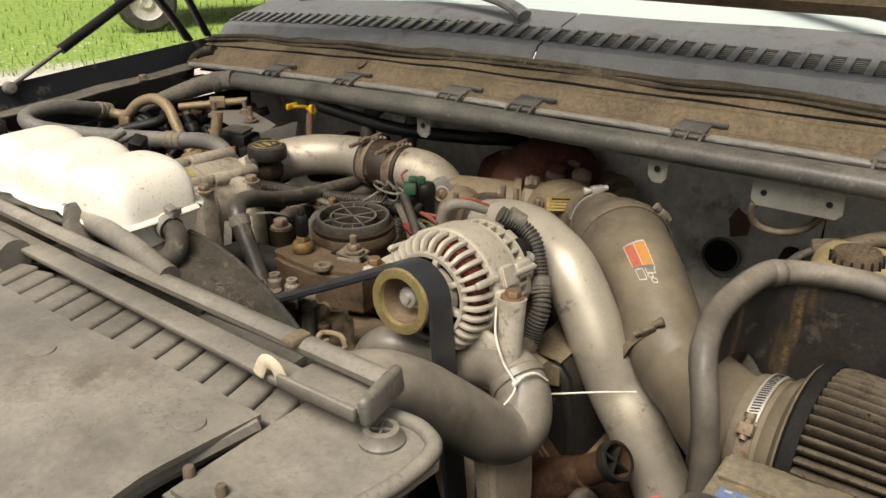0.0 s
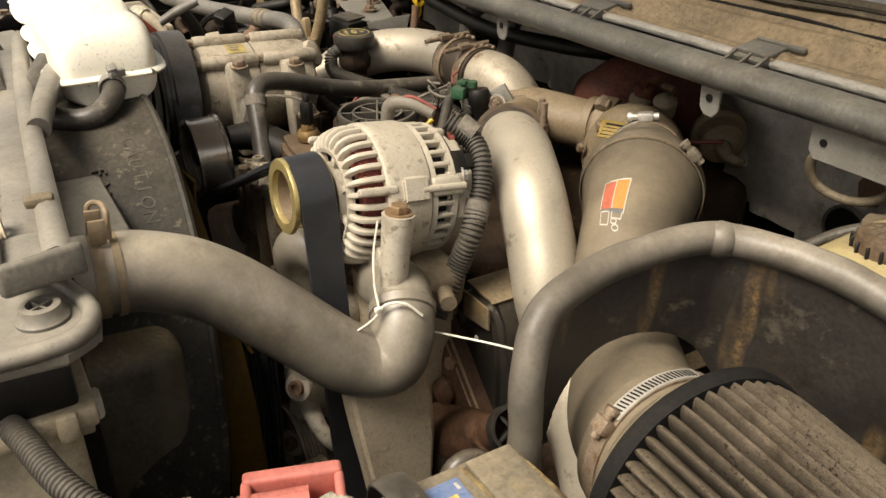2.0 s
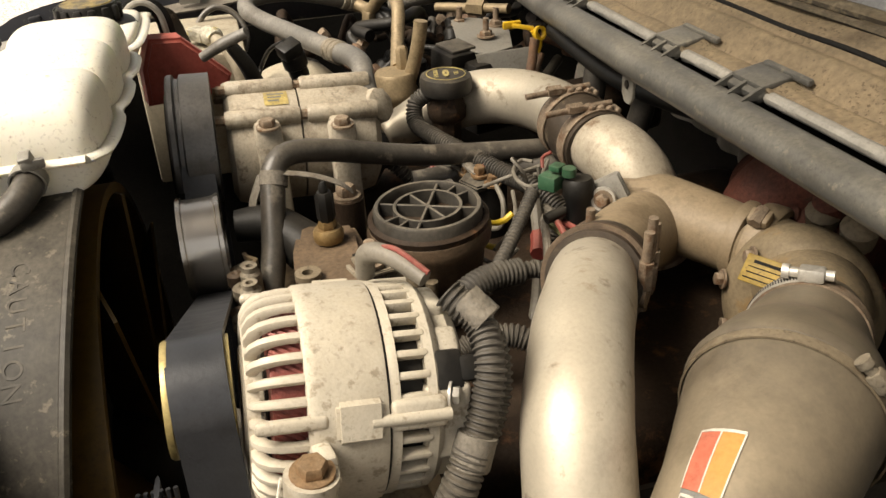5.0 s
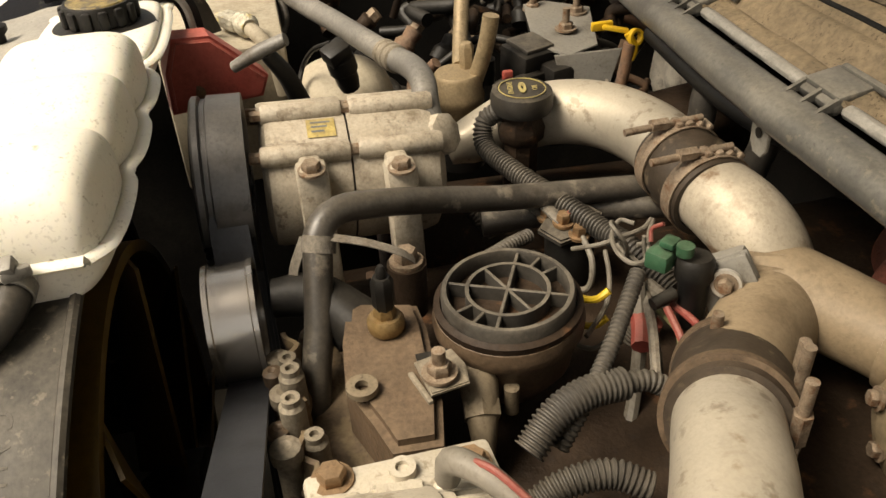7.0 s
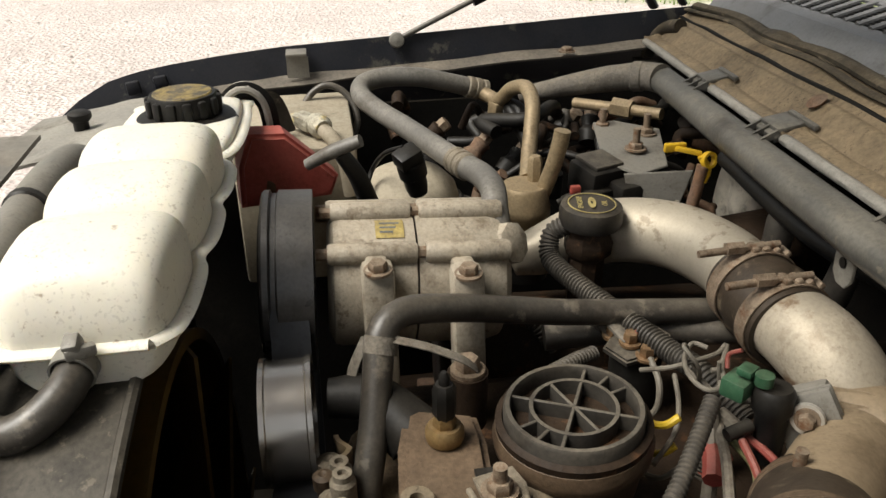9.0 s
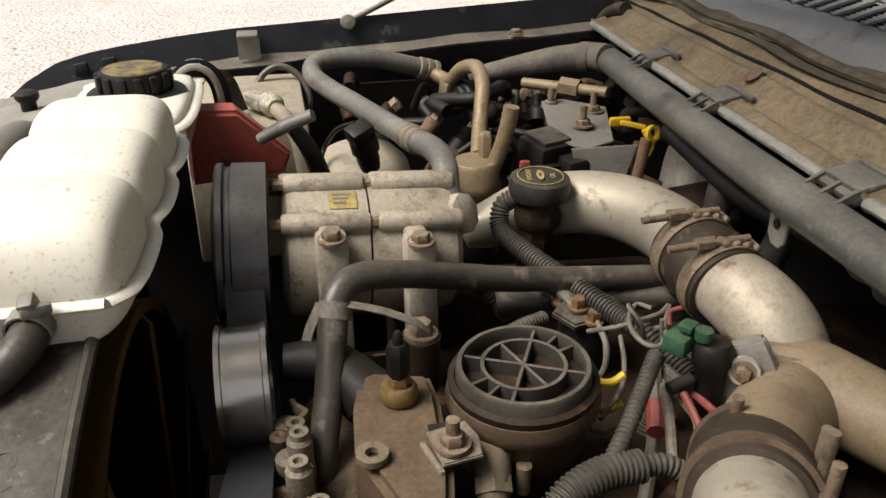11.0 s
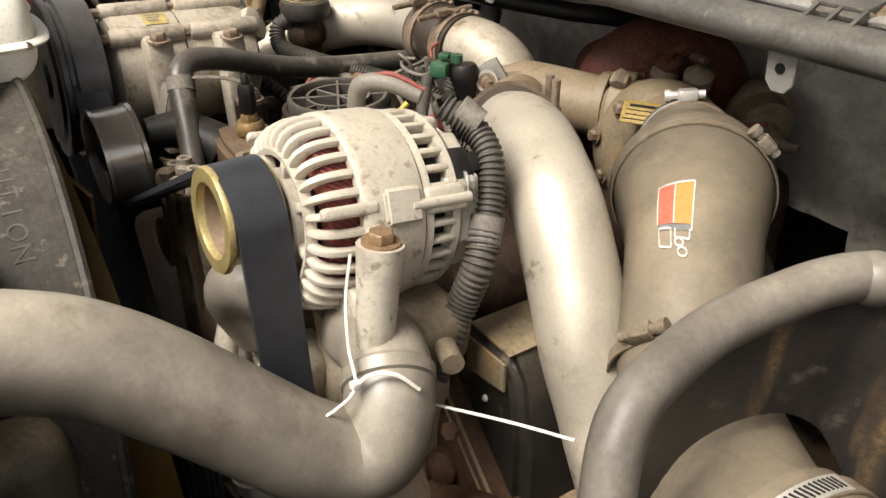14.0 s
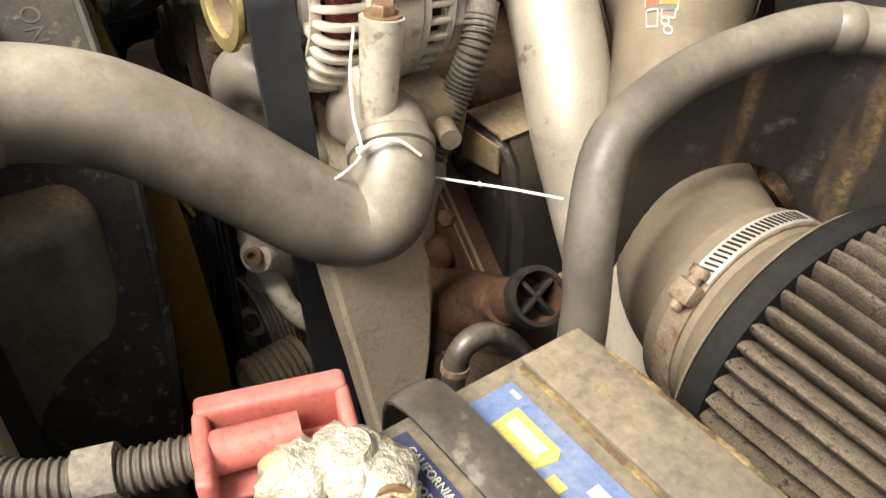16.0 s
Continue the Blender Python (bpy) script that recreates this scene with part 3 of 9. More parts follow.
def loose_gravel_and_grass():
    rng = np.random.default_rng(5)
    s = Shape()
    for _ in range(2600):
        x, y = -rng.uniform(3.2, 9.0), rng.uniform(-3.5, 5.5)
        r = rng.uniform(0.006, 0.02)
        q = [Vector(c) * r for c in ((1, 0, 0), (0, 1, 0), (-1, 0, 0), (0, -1, 0), (0, 0, 0.8))]
        a = Matrix.Translation((x, y, 0)) @ Matrix.Rotation(rng.uniform(0, 6.28), 4, "Z") @ Matrix.Diagonal((1, rng.uniform(0.6, 1), rng.uniform(0.6, 1.2), 1))
        s.add(q, ((0, 1, 4), (1, 2, 4), (2, 3, 4), (3, 0, 4)), a)
    stone = surface("loose_stone", (0.62, 0.56, 0.50), 0.95, 0.0, 0.3, 20, 90, 0.3)
    single("gravel", s, stone, "loose pale stones scattered over the drive", "gravel", kind="stuff", angle=10)
    g = Shape()
    for _ in range(6000):
        y = rng.uniform(-4, 12)
        x = -rng.uniform(0, 1) ** 1.6 * 8 - 9.4 + 0.5 * y
        h, a, w = rng.uniform(0.04, 0.13), rng.uniform(0, 6.28), rng.uniform(0.004, 0.009)
        d = Vector((math.cos(a), math.sin(a), 0))
        e = Vector((-d.y, d.x, 0)) * w
        b = Vector((x, y, 0))
        g.add((b - e, b + e, b + d * h * 0.4 + Vector((0, 0, h))), ((0, 1, 2),))
    blade = surface("grass_blade", (0.17, 0.30, 0.05), 0.7, 0.0, 0.5, 3, 40, 0.0)
    single("grass", g, blade, "rough uncut green grass beside the drive", "grass", kind="stuff")


loose_gravel_and_grass()


def firewall_and_tub():
    def wall(u, v):
        x, z = -1.62 + 1.405 * u, 0.45 + 0.74 * v
        y = 1.312 + 0.020 * noise.noise((x * 7 + z * 4, z * 9, 1.3)) + 0.012 * abs(noise.noise((x * 19 + z * 12, z * 16 - x * 6, 4.0)))
        far = min(1.0, max(0.0, (-0.62 - x) / 0.15))
        y -= far * (0.010 * abs(math.sin(x * 46 + z * 9 + 2.0 * noise.noise((x * 5, z * 5, 0)))) + 0.02 * noise.noise((x * 4, z * 3, 8)))
        return (x, y, z)
    sheet = Shape().grid(wall, 150, 60)

    def covered(f):
        c = sum((Vector(sheet.v[i]) for i in f), Vector()) / len(f)
        return c.x > -0.435 or c.z > min(0.965, 0.905 + 0.55 * max(0.0, -0.50 - c.x)) or c.x < -1.30
    bm = bmesh.new()
    vs = [bm.verts.new(p) for p in sheet.v]
    for f in sheet.f:
        if covered(f):
            bm.faces.new([vs[i] for i in f])
    bmesh.ops.delete(bm, geom=[v for v in bm.verts if not v.link_faces], context="VERTS")
    bm.normal_update()
    bmesh.ops.solidify(bm, geom=bm.faces[:], thickness=0.02)
    # Dark panel that shows where the insulation is left out low down.
    single("wall_bulkhead", Shape().box((1.50, 0.02, 0.78), pose(-0.90, 1.42, 0.80), 0.004), M_INNER, "dark panel behind the part left out of the firewall insulation", "firewall", kind="structure")
    single("wall_firewall", Shape().add_bm(bm), M_INSUL, "crinkled dusty foil-faced insulation on the firewall", "firewall", kind="structure", angle=80)
    single("wall_firewall_side", Shape().box((0.46, 0.02, 0.74), pose(0.02, 1.335, 0.82), 0.004), M_INSUL, "dusty foil-faced firewall beside the brake cylinder", "firewall", kind="structure")
    # inner fenders, added dark floor and front closing wall
    for nm, x, y0, y1, z1 in (("wall_inner_fender_far", -1.495, 0.30, 1.32, 1.09), ("wall_inner_fender_near", 0.21, 0.05, 1.32, 1.00)):
        def side(u, v, x=x, y0=y0, y1=y1, z1=z1):
            y, z = y0 + (y1 - y0) * u, 0.3 + (z1 - 0.3) * v
            return (x + 0.012 * noise.noise((y * 6, z * 6, x)), y, z)
        single(nm, Shape().grid(side, 30, 20, 0.006), M_INNER, "dusty black pressed-steel inner fender wall", "inner fender", kind="structure")
    # Floor added to close the bay, so the gaps above it stay dark.
    single("floor", Shape().box((1.7, 1.5, 0.03), pose(-0.65, 0.6, 0.34), 0.004), M_INNER, "added dark floor closing the bay below the engine", "undertray", kind="structure")


firewall_and_tub()


def passenger_fender():
    t = thing("fender", (-1.5, 0.7, 1.0), "dark blue painted fender with a dusty inner ledge", "fender")

    def edge_at(u):
        y = 0.22 + 1.04 * u
        return y, float(np.interp(y, (0.22, 0.26, 0.295, 0.34, 0.38, 0.425, 0.51, 0.595, 1.26), (1.052, 1.085, 1.112, 1.136, 1.147, 1.155, 1.166, 1.174, 1.208)))

    def skin(u, v):
        y, top = edge_at(u)
        k = v
        x = -1.529 - 0.17 * math.sin(k * 1.45) - 0.02 * k
        z = top - 0.03 * k - 0.42 * (1 - math.cos(k * 1.5))
        return (x, y, z)
    part("outer_panel", Shape().grid(skin, 44, 20, 0.003), M_PAINT, t)

    def lip(u, v):
        y, top = edge_at(u)
        return (-1.529 + 0.012 * v, y, top - 0.042 * v)
    part("inner_flange", Shape().grid(lip, 44, 3, 0.002), M_PAINT, t)

    def ledge(u, v):
        y, top = edge_at(0.02 + 0.97 * u)
        top -= 0.043
        return (-1.519 + 0.036 * v, y, top - 0.006 * v + 0.004 * noise.noise((y * 9, v, 2)))
    part("ledge", Shape().grid(ledge, 50, 4, 0.003), M_LEDGE, t, "dusty bolted fender ledge")
    part("bolt", Shape().bolt((-1.478, 1.02, 1.158), r=0.009), M_BOLT, t)
    part("bolt", Shape().bolt((-1.478, 0.45, 1.120), r=0.009), M_BOLT, t)
    b = Shape().prism([(0, 0), (0.032, 0), (0.032, 0.03), (0.0, 0.036)], 0.004, pose(-1.495, 0.60, 1.136, 90, 0, 90))
    b.box((0.035, 0.03, 0.004), pose(-1.50, 0.615, 1.171), 0.001)
    single("fender_bracket", b, M_TAB, "small grey folded steel bracket on the fender ledge", "bracket")
    for y, z in ((0.375, 1.128), (0.415, 1.134)):
        part("tab", Shape().box((0.010, 0.020, 0.020), pose(-1.512, y, z, 8, 0, 0), 0.003), M_PAINT, t)
    shelf = Shape().grid(lambda u, v: (-1.47 + 0.24 * v, 0.255 + 0.19 * u - 0.03 * v, 1.098 + 0.030 * u + 0.006 * v + 0.004 * noise.noise((u * 4, v * 4, 7))), 14, 10, 0.004)
    single("headlamp_panel", shelf, M_LIP, "dusty grey plastic panel between fender and radiator support", "cover panel")
    # near side fender, seen only as the edge of the bay
    t2 = thing("fender", (0.24, 0.7, 1.0), "dark blue painted driver-side fender beside the battery", "fender")

    def skin2(u, v):
        y = 0.10 + 1.16 * u
        return (0.22 + 0.30 * math.sin(v * 1.4), y, 1.04 - 0.3 * (1 - math.cos(v * 1.5)))
    part("outer_panel", Shape().grid(skin2, 20, 10, 0.003), M_PAINT, t2)


passenger_fender()


def front_closing():
    single("wall_grille_support", Shape().box((1.72, 0.03, 0.62), pose(-0.68, 0.10, 0.75), 0.006), M_INNER, "dark radiator support panel closing the front", "support panel", kind="structure")


front_closing()


# ---- cowl, rail, windscreen and hood ----
CX0, CX1 = -1.52, 0.16


def bowed(t):
    """Bends the far end of a cowl piece back and down, as the windscreen's foot does."""
    for ob in t.children:
        for v in ob.data.vertices:
            k = max(0.0, (-0.75 - v.co.x) / 0.55) ** 1.3
            v.co.y, v.co.z = v.co.y + 0.062 * k, v.co.z - 0.030 * k


def cowl_y(x):
    return 0.0 - 0.018 * max(0.0, x + 0.45)


def crossrail():
    t = thing("crossrail", (-0.6, 1.02, 1.17), "dusty grey crossrail along the cowl edge", "rail")
    prof = [(-0.017, -0.006), (-0.016, 0.004), (-0.011, 0.011), (-0.003, 0.0145), (0.008, 0.0150), (0.015, 0.011), (0.018, 0.003), (0.017, -0.010), (0.007, -0.016), (-0.010, -0.014)]
    s = Shape()
    xs = np.linspace(-1.30, CX1, 70)
    vs = []
    for x in xs:
        for y, z in prof:
            vs.append((x, 1.034 + y, 1.192 + z + 0.0015 * noise.noise((x * 8, y * 60, 0))))
    k = len(prof)
    fs = [(i * k + j, i * k + (j + 1) % k, (i + 1) * k + (j + 1) % k, (i + 1) * k + j) for i in range(len(xs) - 1) for j in range(k)]
    fs += [tuple(range(k))[::-1], tuple(range((len(xs) - 1) * k, len(xs) * k))]
    s.add(vs, fs)
    part("beam", s, M_RAIL, t, angle=50)
    for x in (-0.772, -0.376):
        tab = Shape()
        poly = [(-0.015, 0.0), (0.015, 0.0), (0.013, -0.040), (0.006, -0.048), (-0.006, -0.048), (-0.013, -0.040)]
        tab.prism(poly, 0.003, pose(x, 1.040, 1.190, 90, 0, 0), 0.0006)
        part("tab", tab, M_TAB, t)
        part("tab_hole", Shape().lathe([(0, 0), (0.0045, 0), (0.0045, 0.001), (0, 0.001)], basis((x, 1.0365, 1.162), (0, -1, 0)), 14), M_BLACK, t)
    plate = Shape().prism([(-0.055, 0.0), (0.055, 0.0), (0.055, -0.048), (0.048, -0.056), (-0.048, -0.056), (-0.055, -0.048)], 0.004, pose(-0.197, 1.046, 1.192, 90, 0, 0), 0.001)
    part("bracket_plate", plate, M_TAB, t, "flat grey steel bracket plate with two holes")
    for x in (-0.236, -0.158):
        part("tab_hole", Shape().lathe([(0, 0), (0.004, 0), (0.004, 0.001), (0, 0.001)], basis((x, 1.0415, 1.155), (0, -1, 0)), 14), M_BLACK, t)
    # ribbed clips over the rail
    for x in (-1.18, -0.97, -0.73, -0.600, -0.345, -0.10):
        c = Shape()
        c.box((0.044, 0.030, 0.006), pose(x, 1.068, 1.2160, 10, 0, 0), 0.002)
        c.box((0.060, 0.006, 0.006), pose(x + 0.012, 1.082, 1.2210, 10, 0, 0), 0.002)
        c.box((0.044, 0.014, 0.010), pose(x, 1.056, 1.2080, 25, 0, 0), 0.003)
        for d in (-0.020, 0.0, 0.020):
            c.prism([(0, 0), (0.026, 0.0), (0.026, 0.0105), (0.021, 0.0105)], 0.0035, pose(x + d - 0.002, 1.034, 1.2055, 90, 0, 90))
        part("clip", c, M_RAIL, t, "ribbed dusty plastic clip over the rail")
    bowed(t)


crossrail()


def cowl():
    t = thing("cowl_shelf", (-0.6, 1.06, 1.20), "dust-covered brown cowl shelf with slots and a rubber seal", "cowl")
    xs = (-1.50, -1.20, -1.16, -0.99, -0.95, -0.75, -0.71, -0.62, -0.58, -0.365, -0.325, -0.12, -0.08, 0.16)
    for a, b in zip(xs[0::2], xs[1::2]):
        def tray(u, v, a=a, b=b):
            x = a + (b - a) * u
            edge = 0.007 * math.exp(-(v / 0.16) ** 2) + 0.004 * math.exp(-(min(u, 1 - u) * (b - a) / 0.006) ** 2)
            return (x, 1.056 + 0.030 * v, 1.204 + 0.010 * math.sin(v * 2.2) + edge + 0.0025 * noise.noise((x * 14, v * 3, 3)))
        part("tray", Shape().grid(tray, 40, 12, 0.003), M_SHELF, t)
        lip = [(a + 0.004, 1.064, 1.2035), (a + 0.010, 1.0585, 1.2075)] + [(a + (b - a) * q, 1.0575, 1.2085) for q in (0.25, 0.5, 0.75)] + [(b - 0.010, 1.0585, 1.2075), (b - 0.004, 1.064, 1.2035)]
        part("tray_lip", Shape().sweep(lip, 0.0062, 10, 70, flat=0.9, wobble=0.08), M_LIP, t, "pale worn front lip")

    def slope(u, v):
        x = CX0 + (CX1 - CX0) * u
        y = 1.078 + 0.080 * v + cowl_y(x) * v
        z = 1.208 + 0.047 * v ** 0.8 + 0.006 * math.sin(v * math.pi) + 0.0025 * noise.noise((x * 9, v * 2.5, 6))
        z += 0.0022 * math.exp(-((v - 0.30) / 0.05) ** 2) - 0.003 * math.exp(-((v - 0.42) / 0.04) ** 2) + 0.002 * math.exp(-((v - 0.80) / 0.05) ** 2)
        return (x, y, z)
    part("sloping_panel", Shape().grid(slope, 120, 36, 0.004), M_SHELF, t, angle=60)
    part("seam_gap", Shape().sweep([(x, 1.118 + cowl_y(x) * 0.5, 1.2400 + 0.001 * math.sin(x * 31)) for x in np.linspace(CX0, CX1, 24)], 0.0028, 8, 140, flat=0.8), M_MATTE, t, "thin dark seam along the panel")

    def under(u, v):
        x = CX0 + (CX1 - CX0) * u
        return (x, 1.045 + 0.06 * v, 1.180 - 0.002 * v)
    part("under_tray", Shape().grid(under, 20, 3, 0.003), M_INNER, t)

    def back(u, v):
        x = CX0 + (CX1 - CX0) * u
        return (x, 1.10 + 0.22 * v, 1.190)
    part("drain_channel", Shape().grid(back, 20, 3, 0.003), M_INNER, t)
    plug = Shape().lathe([(0, 0), (0.009, 0), (0.011, 0.003), (0.006, 0.006), (0, 0.007)], basis((-0.97, 1.100, 1.2335), (0, -0.5, 0.8)), 14)
    part("plug", plug, M_IRON, t)
    # rubber seal that lies along the panel in loose waves
    pts = []
    for x in np.linspace(CX0, CX1, 44):
        w = 0.004 * math.sin(x * 9) + 0.004 * math.sin(x * 23 + 1)
        pts.append((x, 1.150 + cowl_y(x) + w, 1.2565 + 0.002 * math.sin(x * 17)))
    part("seal", Shape().sweep(pts, 0.0095, 10, 200, up=(0, 0, 1), flat=0.6), M_SEAL, t, "loose dusty rubber hood seal")

    def flap(u, v):
        x = CX0 + 0.05 + (CX1 - CX0 - 0.05) * u
        wave = 0.005 * math.sin(x * 15 + v * 2.5) + 0.004 * math.sin(x * 37 + v * 4)
        return (x, 1.146 + 0.018 * v + cowl_y(x) + wave * 0.6, 1.256 + 0.004 * math.sin(v * 6.5) + wave * 0.5)
    part("seal_flap", Shape().grid(flap, 160, 10, 0.003), M_SEAL, t, "wavy dusty rubber flap", angle=70)
    pts2 = [(x, y - 0.014 - 0.003 * math.sin(x * 11), z - 0.005) for x, y, z in pts]
    part("seal_lip", Shape().sweep(pts2, 0.0055, 8, 160, flat=0.6), M_SEAL, t)
    end = Shape().sweep([(-1.45, 1.10, 1.235), (-1.50, 1.09, 1.225), (-1.52, 1.075, 1.20), (-1.515, 1.065, 1.16)], 0.011, 10, 20)
    part("seal_end", end, M_SEAL, t)
    bowed(t)

    g = thing("cowl_grille", (-0.6, 1.16, 1.25), "sun-greyed black plastic cowl grille with rows of slots", "grille")
    for nm, x0, x1 in (("left_panel", CX0, -0.652), ("right_panel", -0.648, CX1)):
        def front(u, v, x0=x0, x1=x1):
            x = x0 + (x1 - x0) * u
            return (x, 1.130 + 0.022 * v + cowl_y(x), 1.246 + 0.026 * v)
        part("front_lip", Shape().grid(front, 30, 3, 0.003), M_COWL, g)
        # slotted top: bars between long slots
        top = Shape()
        slope_z = 0.30

        def at(x, s, h=0.0, dx=0.0):
            return (x + dx, 1.152 + s + cowl_y(x), 1.272 + slope_z * s - 0.25 * s * s + h)
        rows = ((0.0, 0.018), (0.066, 0.150))
        for s0, s1 in rows:
            def strip(u, v, s0=s0, s1=s1, x0=x0, x1=x1):
                x = x0 + (x1 - x0) * u
                return at(x, s0 + (s1 - s0) * v)
            top.grid(strip, 30, 4, 0.003)
        n = int((x1 - x0) / 0.029)
        for k in range(n + 1):
            x = x0 + (x1 - x0) * k / n
            for s0, s1 in ((0.016, 0.068),):
                pts = [at(x, s, 0.0005) for s in np.linspace(s0, s1, 4)]
                top.sweep(pts, 0.0062, 6, 4, flat=0.45)
        part("slotted_panel", top, M_COWL, g)
        fine = Shape()
        for k in range(9):
            fine.sweep([at(x0 + (x1 - x0) * q, 0.018 + 0.006 * k, -0.005) for q in (0, 0.5, 1)], 0.0014, 5, 12)
        part("fine_mesh", fine, M_RAIL, g)
        mesh_under = Shape().grid(lambda u, v: at(x0 + (x1 - x0) * u, 0.006 + 0.075 * v, -0.012), 30, 6)
        part("screen", mesh_under, M_BLACK, g)
    bowed(g)
    moved(g, 0, 0.030, 0.006)

    glass = bpy.data.materials.new("sky_pale_glass")
    glass.use_nodes = True
    gp = glass.node_tree.nodes["Principled BSDF"]
    # Pale, barely clear base colour carries the sky's reflection.
    gp.inputs["Base Color"].default_value = (0.72, 0.80, 0.76, 1)
    gp.inputs["Roughness"].default_value = 0.06
    gp.inputs["Transmission Weight"].default_value = 0.25
    gp.inputs["IOR"].default_value = 1.5
    w = thing("windscreen", (-0.6, 1.42, 1.33), "windscreen with the overcast sky's reflection put into its pale colour", "windscreen")

    def pane(u, v):
        x = -1.56 + 1.76 * u
        return (x, 1.272 + 0.80 * v + 0.08 * abs(x + 0.62) ** 2, 1.297 + 0.56 * v)
    part("pane", Shape().grid(pane, 40, 10, 0.006), glass, w)
    bowed(w)
    moved(w, 0, 0.030, 0.006)
    dash = Shape().grid(lambda u, v: (-1.4 + 1.6 * u, 1.40 + 0.6 * v, 1.285 - 0.02 * v), 8, 4, 0.02)
    single("dashboard", dash, M_INNER, "dark dashboard top behind the windscreen", "dashboard")
    cabin = Shape().box((1.7, 0.05, 1.2), pose(-0.6, 2.6, 1.2), 0.01)
    single("wall_cabin", cabin, M_INNER, "dark back of the cabin behind the windscreen", "cabin wall", kind="structure")

    for name, x0, x1, ya, s in (("wiper", -0.72, -1.38, 0.27, -1), ("wiper", 0.02, -0.60, 0.27, -1)):
        wp = thing(name, (x0, 1.35, 1.35), "black wiper arm and blade resting on the windscreen", "wiper", "windscreen wipers")
        arm = Shape().sweep([(x0, 1.225, 1.305), (x0 - 0.06, 1.240, 1.325), (x0 - 0.28, 1.300, 1.345), (x0 - 0.46, 1.335, 1.360)], [0.016, 0.013, 0.008, 0.005], 10, 24, flat=0.7)
        part("arm", arm, M_COWL, wp)
        bl = [(x0 - 0.10, 1.315, 1.345), (x0 - 0.35, 1.335, 1.360), (x0 - 0.60, 1.345, 1.366)]
        blade = Shape().sweep(bl, 0.005, 8, 20)
        blade.sweep([(a, b + 0.002, c - 0.010) for a, b, c in bl], 0.003, 6, 20)
        for k in np.linspace(0.08, 0.92, 7):
            q = smooth_line(bl, 50)[int(k * 49)]
            blade.box((0.045, 0.009, 0.008), Matrix.Translation(q), 0.002)
        part("blade", blade, M_WINDSCREEN_DIRT, wp)
        moved(wp, 0, 0.030, 0.006)


cowl()


def hood():
    t = thing("hood", (-0.65, 1.2, 1.4), "raised dark blue hood with a dusty inner frame", "hood")
    up = radians(51)
    hinge = Vector((0, 1.13, 1.372))

    def hp(x, s, d):
        return (x, hinge.y - s * math.cos(up) + d * math.sin(up), hinge.z + s * math.sin(up) + d * math.cos(up))

    def skin(u, v):
        x = -1.50 + 1.66 * u
        return hp(x, 1.00 * v, 0.05 - 0.10 * abs(u - 0.5) ** 2)
    part("outer_skin", Shape().grid(skin, 20, 20, 0.004), M_PAINT, t)
    fr = Shape()
    for x in (-1.44, -1.05, -0.66, -0.27, 0.10):
        fr.sweep([hp(x, 0.02, 0.005), hp(x, 0.55, 0.0), hp(x, 0.98, 0.005)], 0.035, 8, 12, flat=0.5)
    for s in (0.01, 0.50, 0.97):
        fr.sweep([hp(-1.48, s, 0.0), hp(-0.67, s, 0.006), hp(0.14, s, 0.0)], 0.035, 8, 16, flat=0.5)
    part("inner_frame", fr, M_SHELF, t)
    # gas strut and hinge on the far side
    st = thing("hood_strut", (-1.48, 0.762, 1.17), "black gas strut with ball end holding the hood", "strut")
    a, b = Vector((-1.520, 0.766, 1.178)), Vector((-1.535, 1.00, 1.282))
    d = (b - a)
    part("rod", Shape().sweep([a, a + d * 0.55], 0.0042, 10, 4), M_RAIL, st)
    part("cylinder", Shape().sweep([a + d * 0.5, a + d * 1.35], 0.010, 12, 4), M_BLACK, st)
    part("ball_socket", Shape().lathe([(0, -0.012), (0.010, -0.010), (0.012, 0.0), (0.010, 0.010), (0, 0.012)], basis(a, (1, 0, 0.2)), 14), M_TAB, st)
    hg = Shape().sweep([(-1.50, 1.16, 1.215), (-1.50, 1.10, 1.30), (-1.50, 1.00, 1.42)], 0.016, 8, 12, flat=0.4)
    hg.sweep([(-1.485, 1.20, 1.22), (-1.485, 1.16, 1.30), (-1.485, 1.09, 1.45)], 0.013, 8, 12, flat=0.4)
    part("hinge_arm", hg, M_BLACK, t, "black pressed-steel hinge arm")


hood()


# ---- engine: alternator, belt and pulleys ----
ALT_AXIS = Vector((0.0, 1.0, -0.07)).normalized()
ALT_FRONT = Vector((-0.457, 0.584, 1.124))


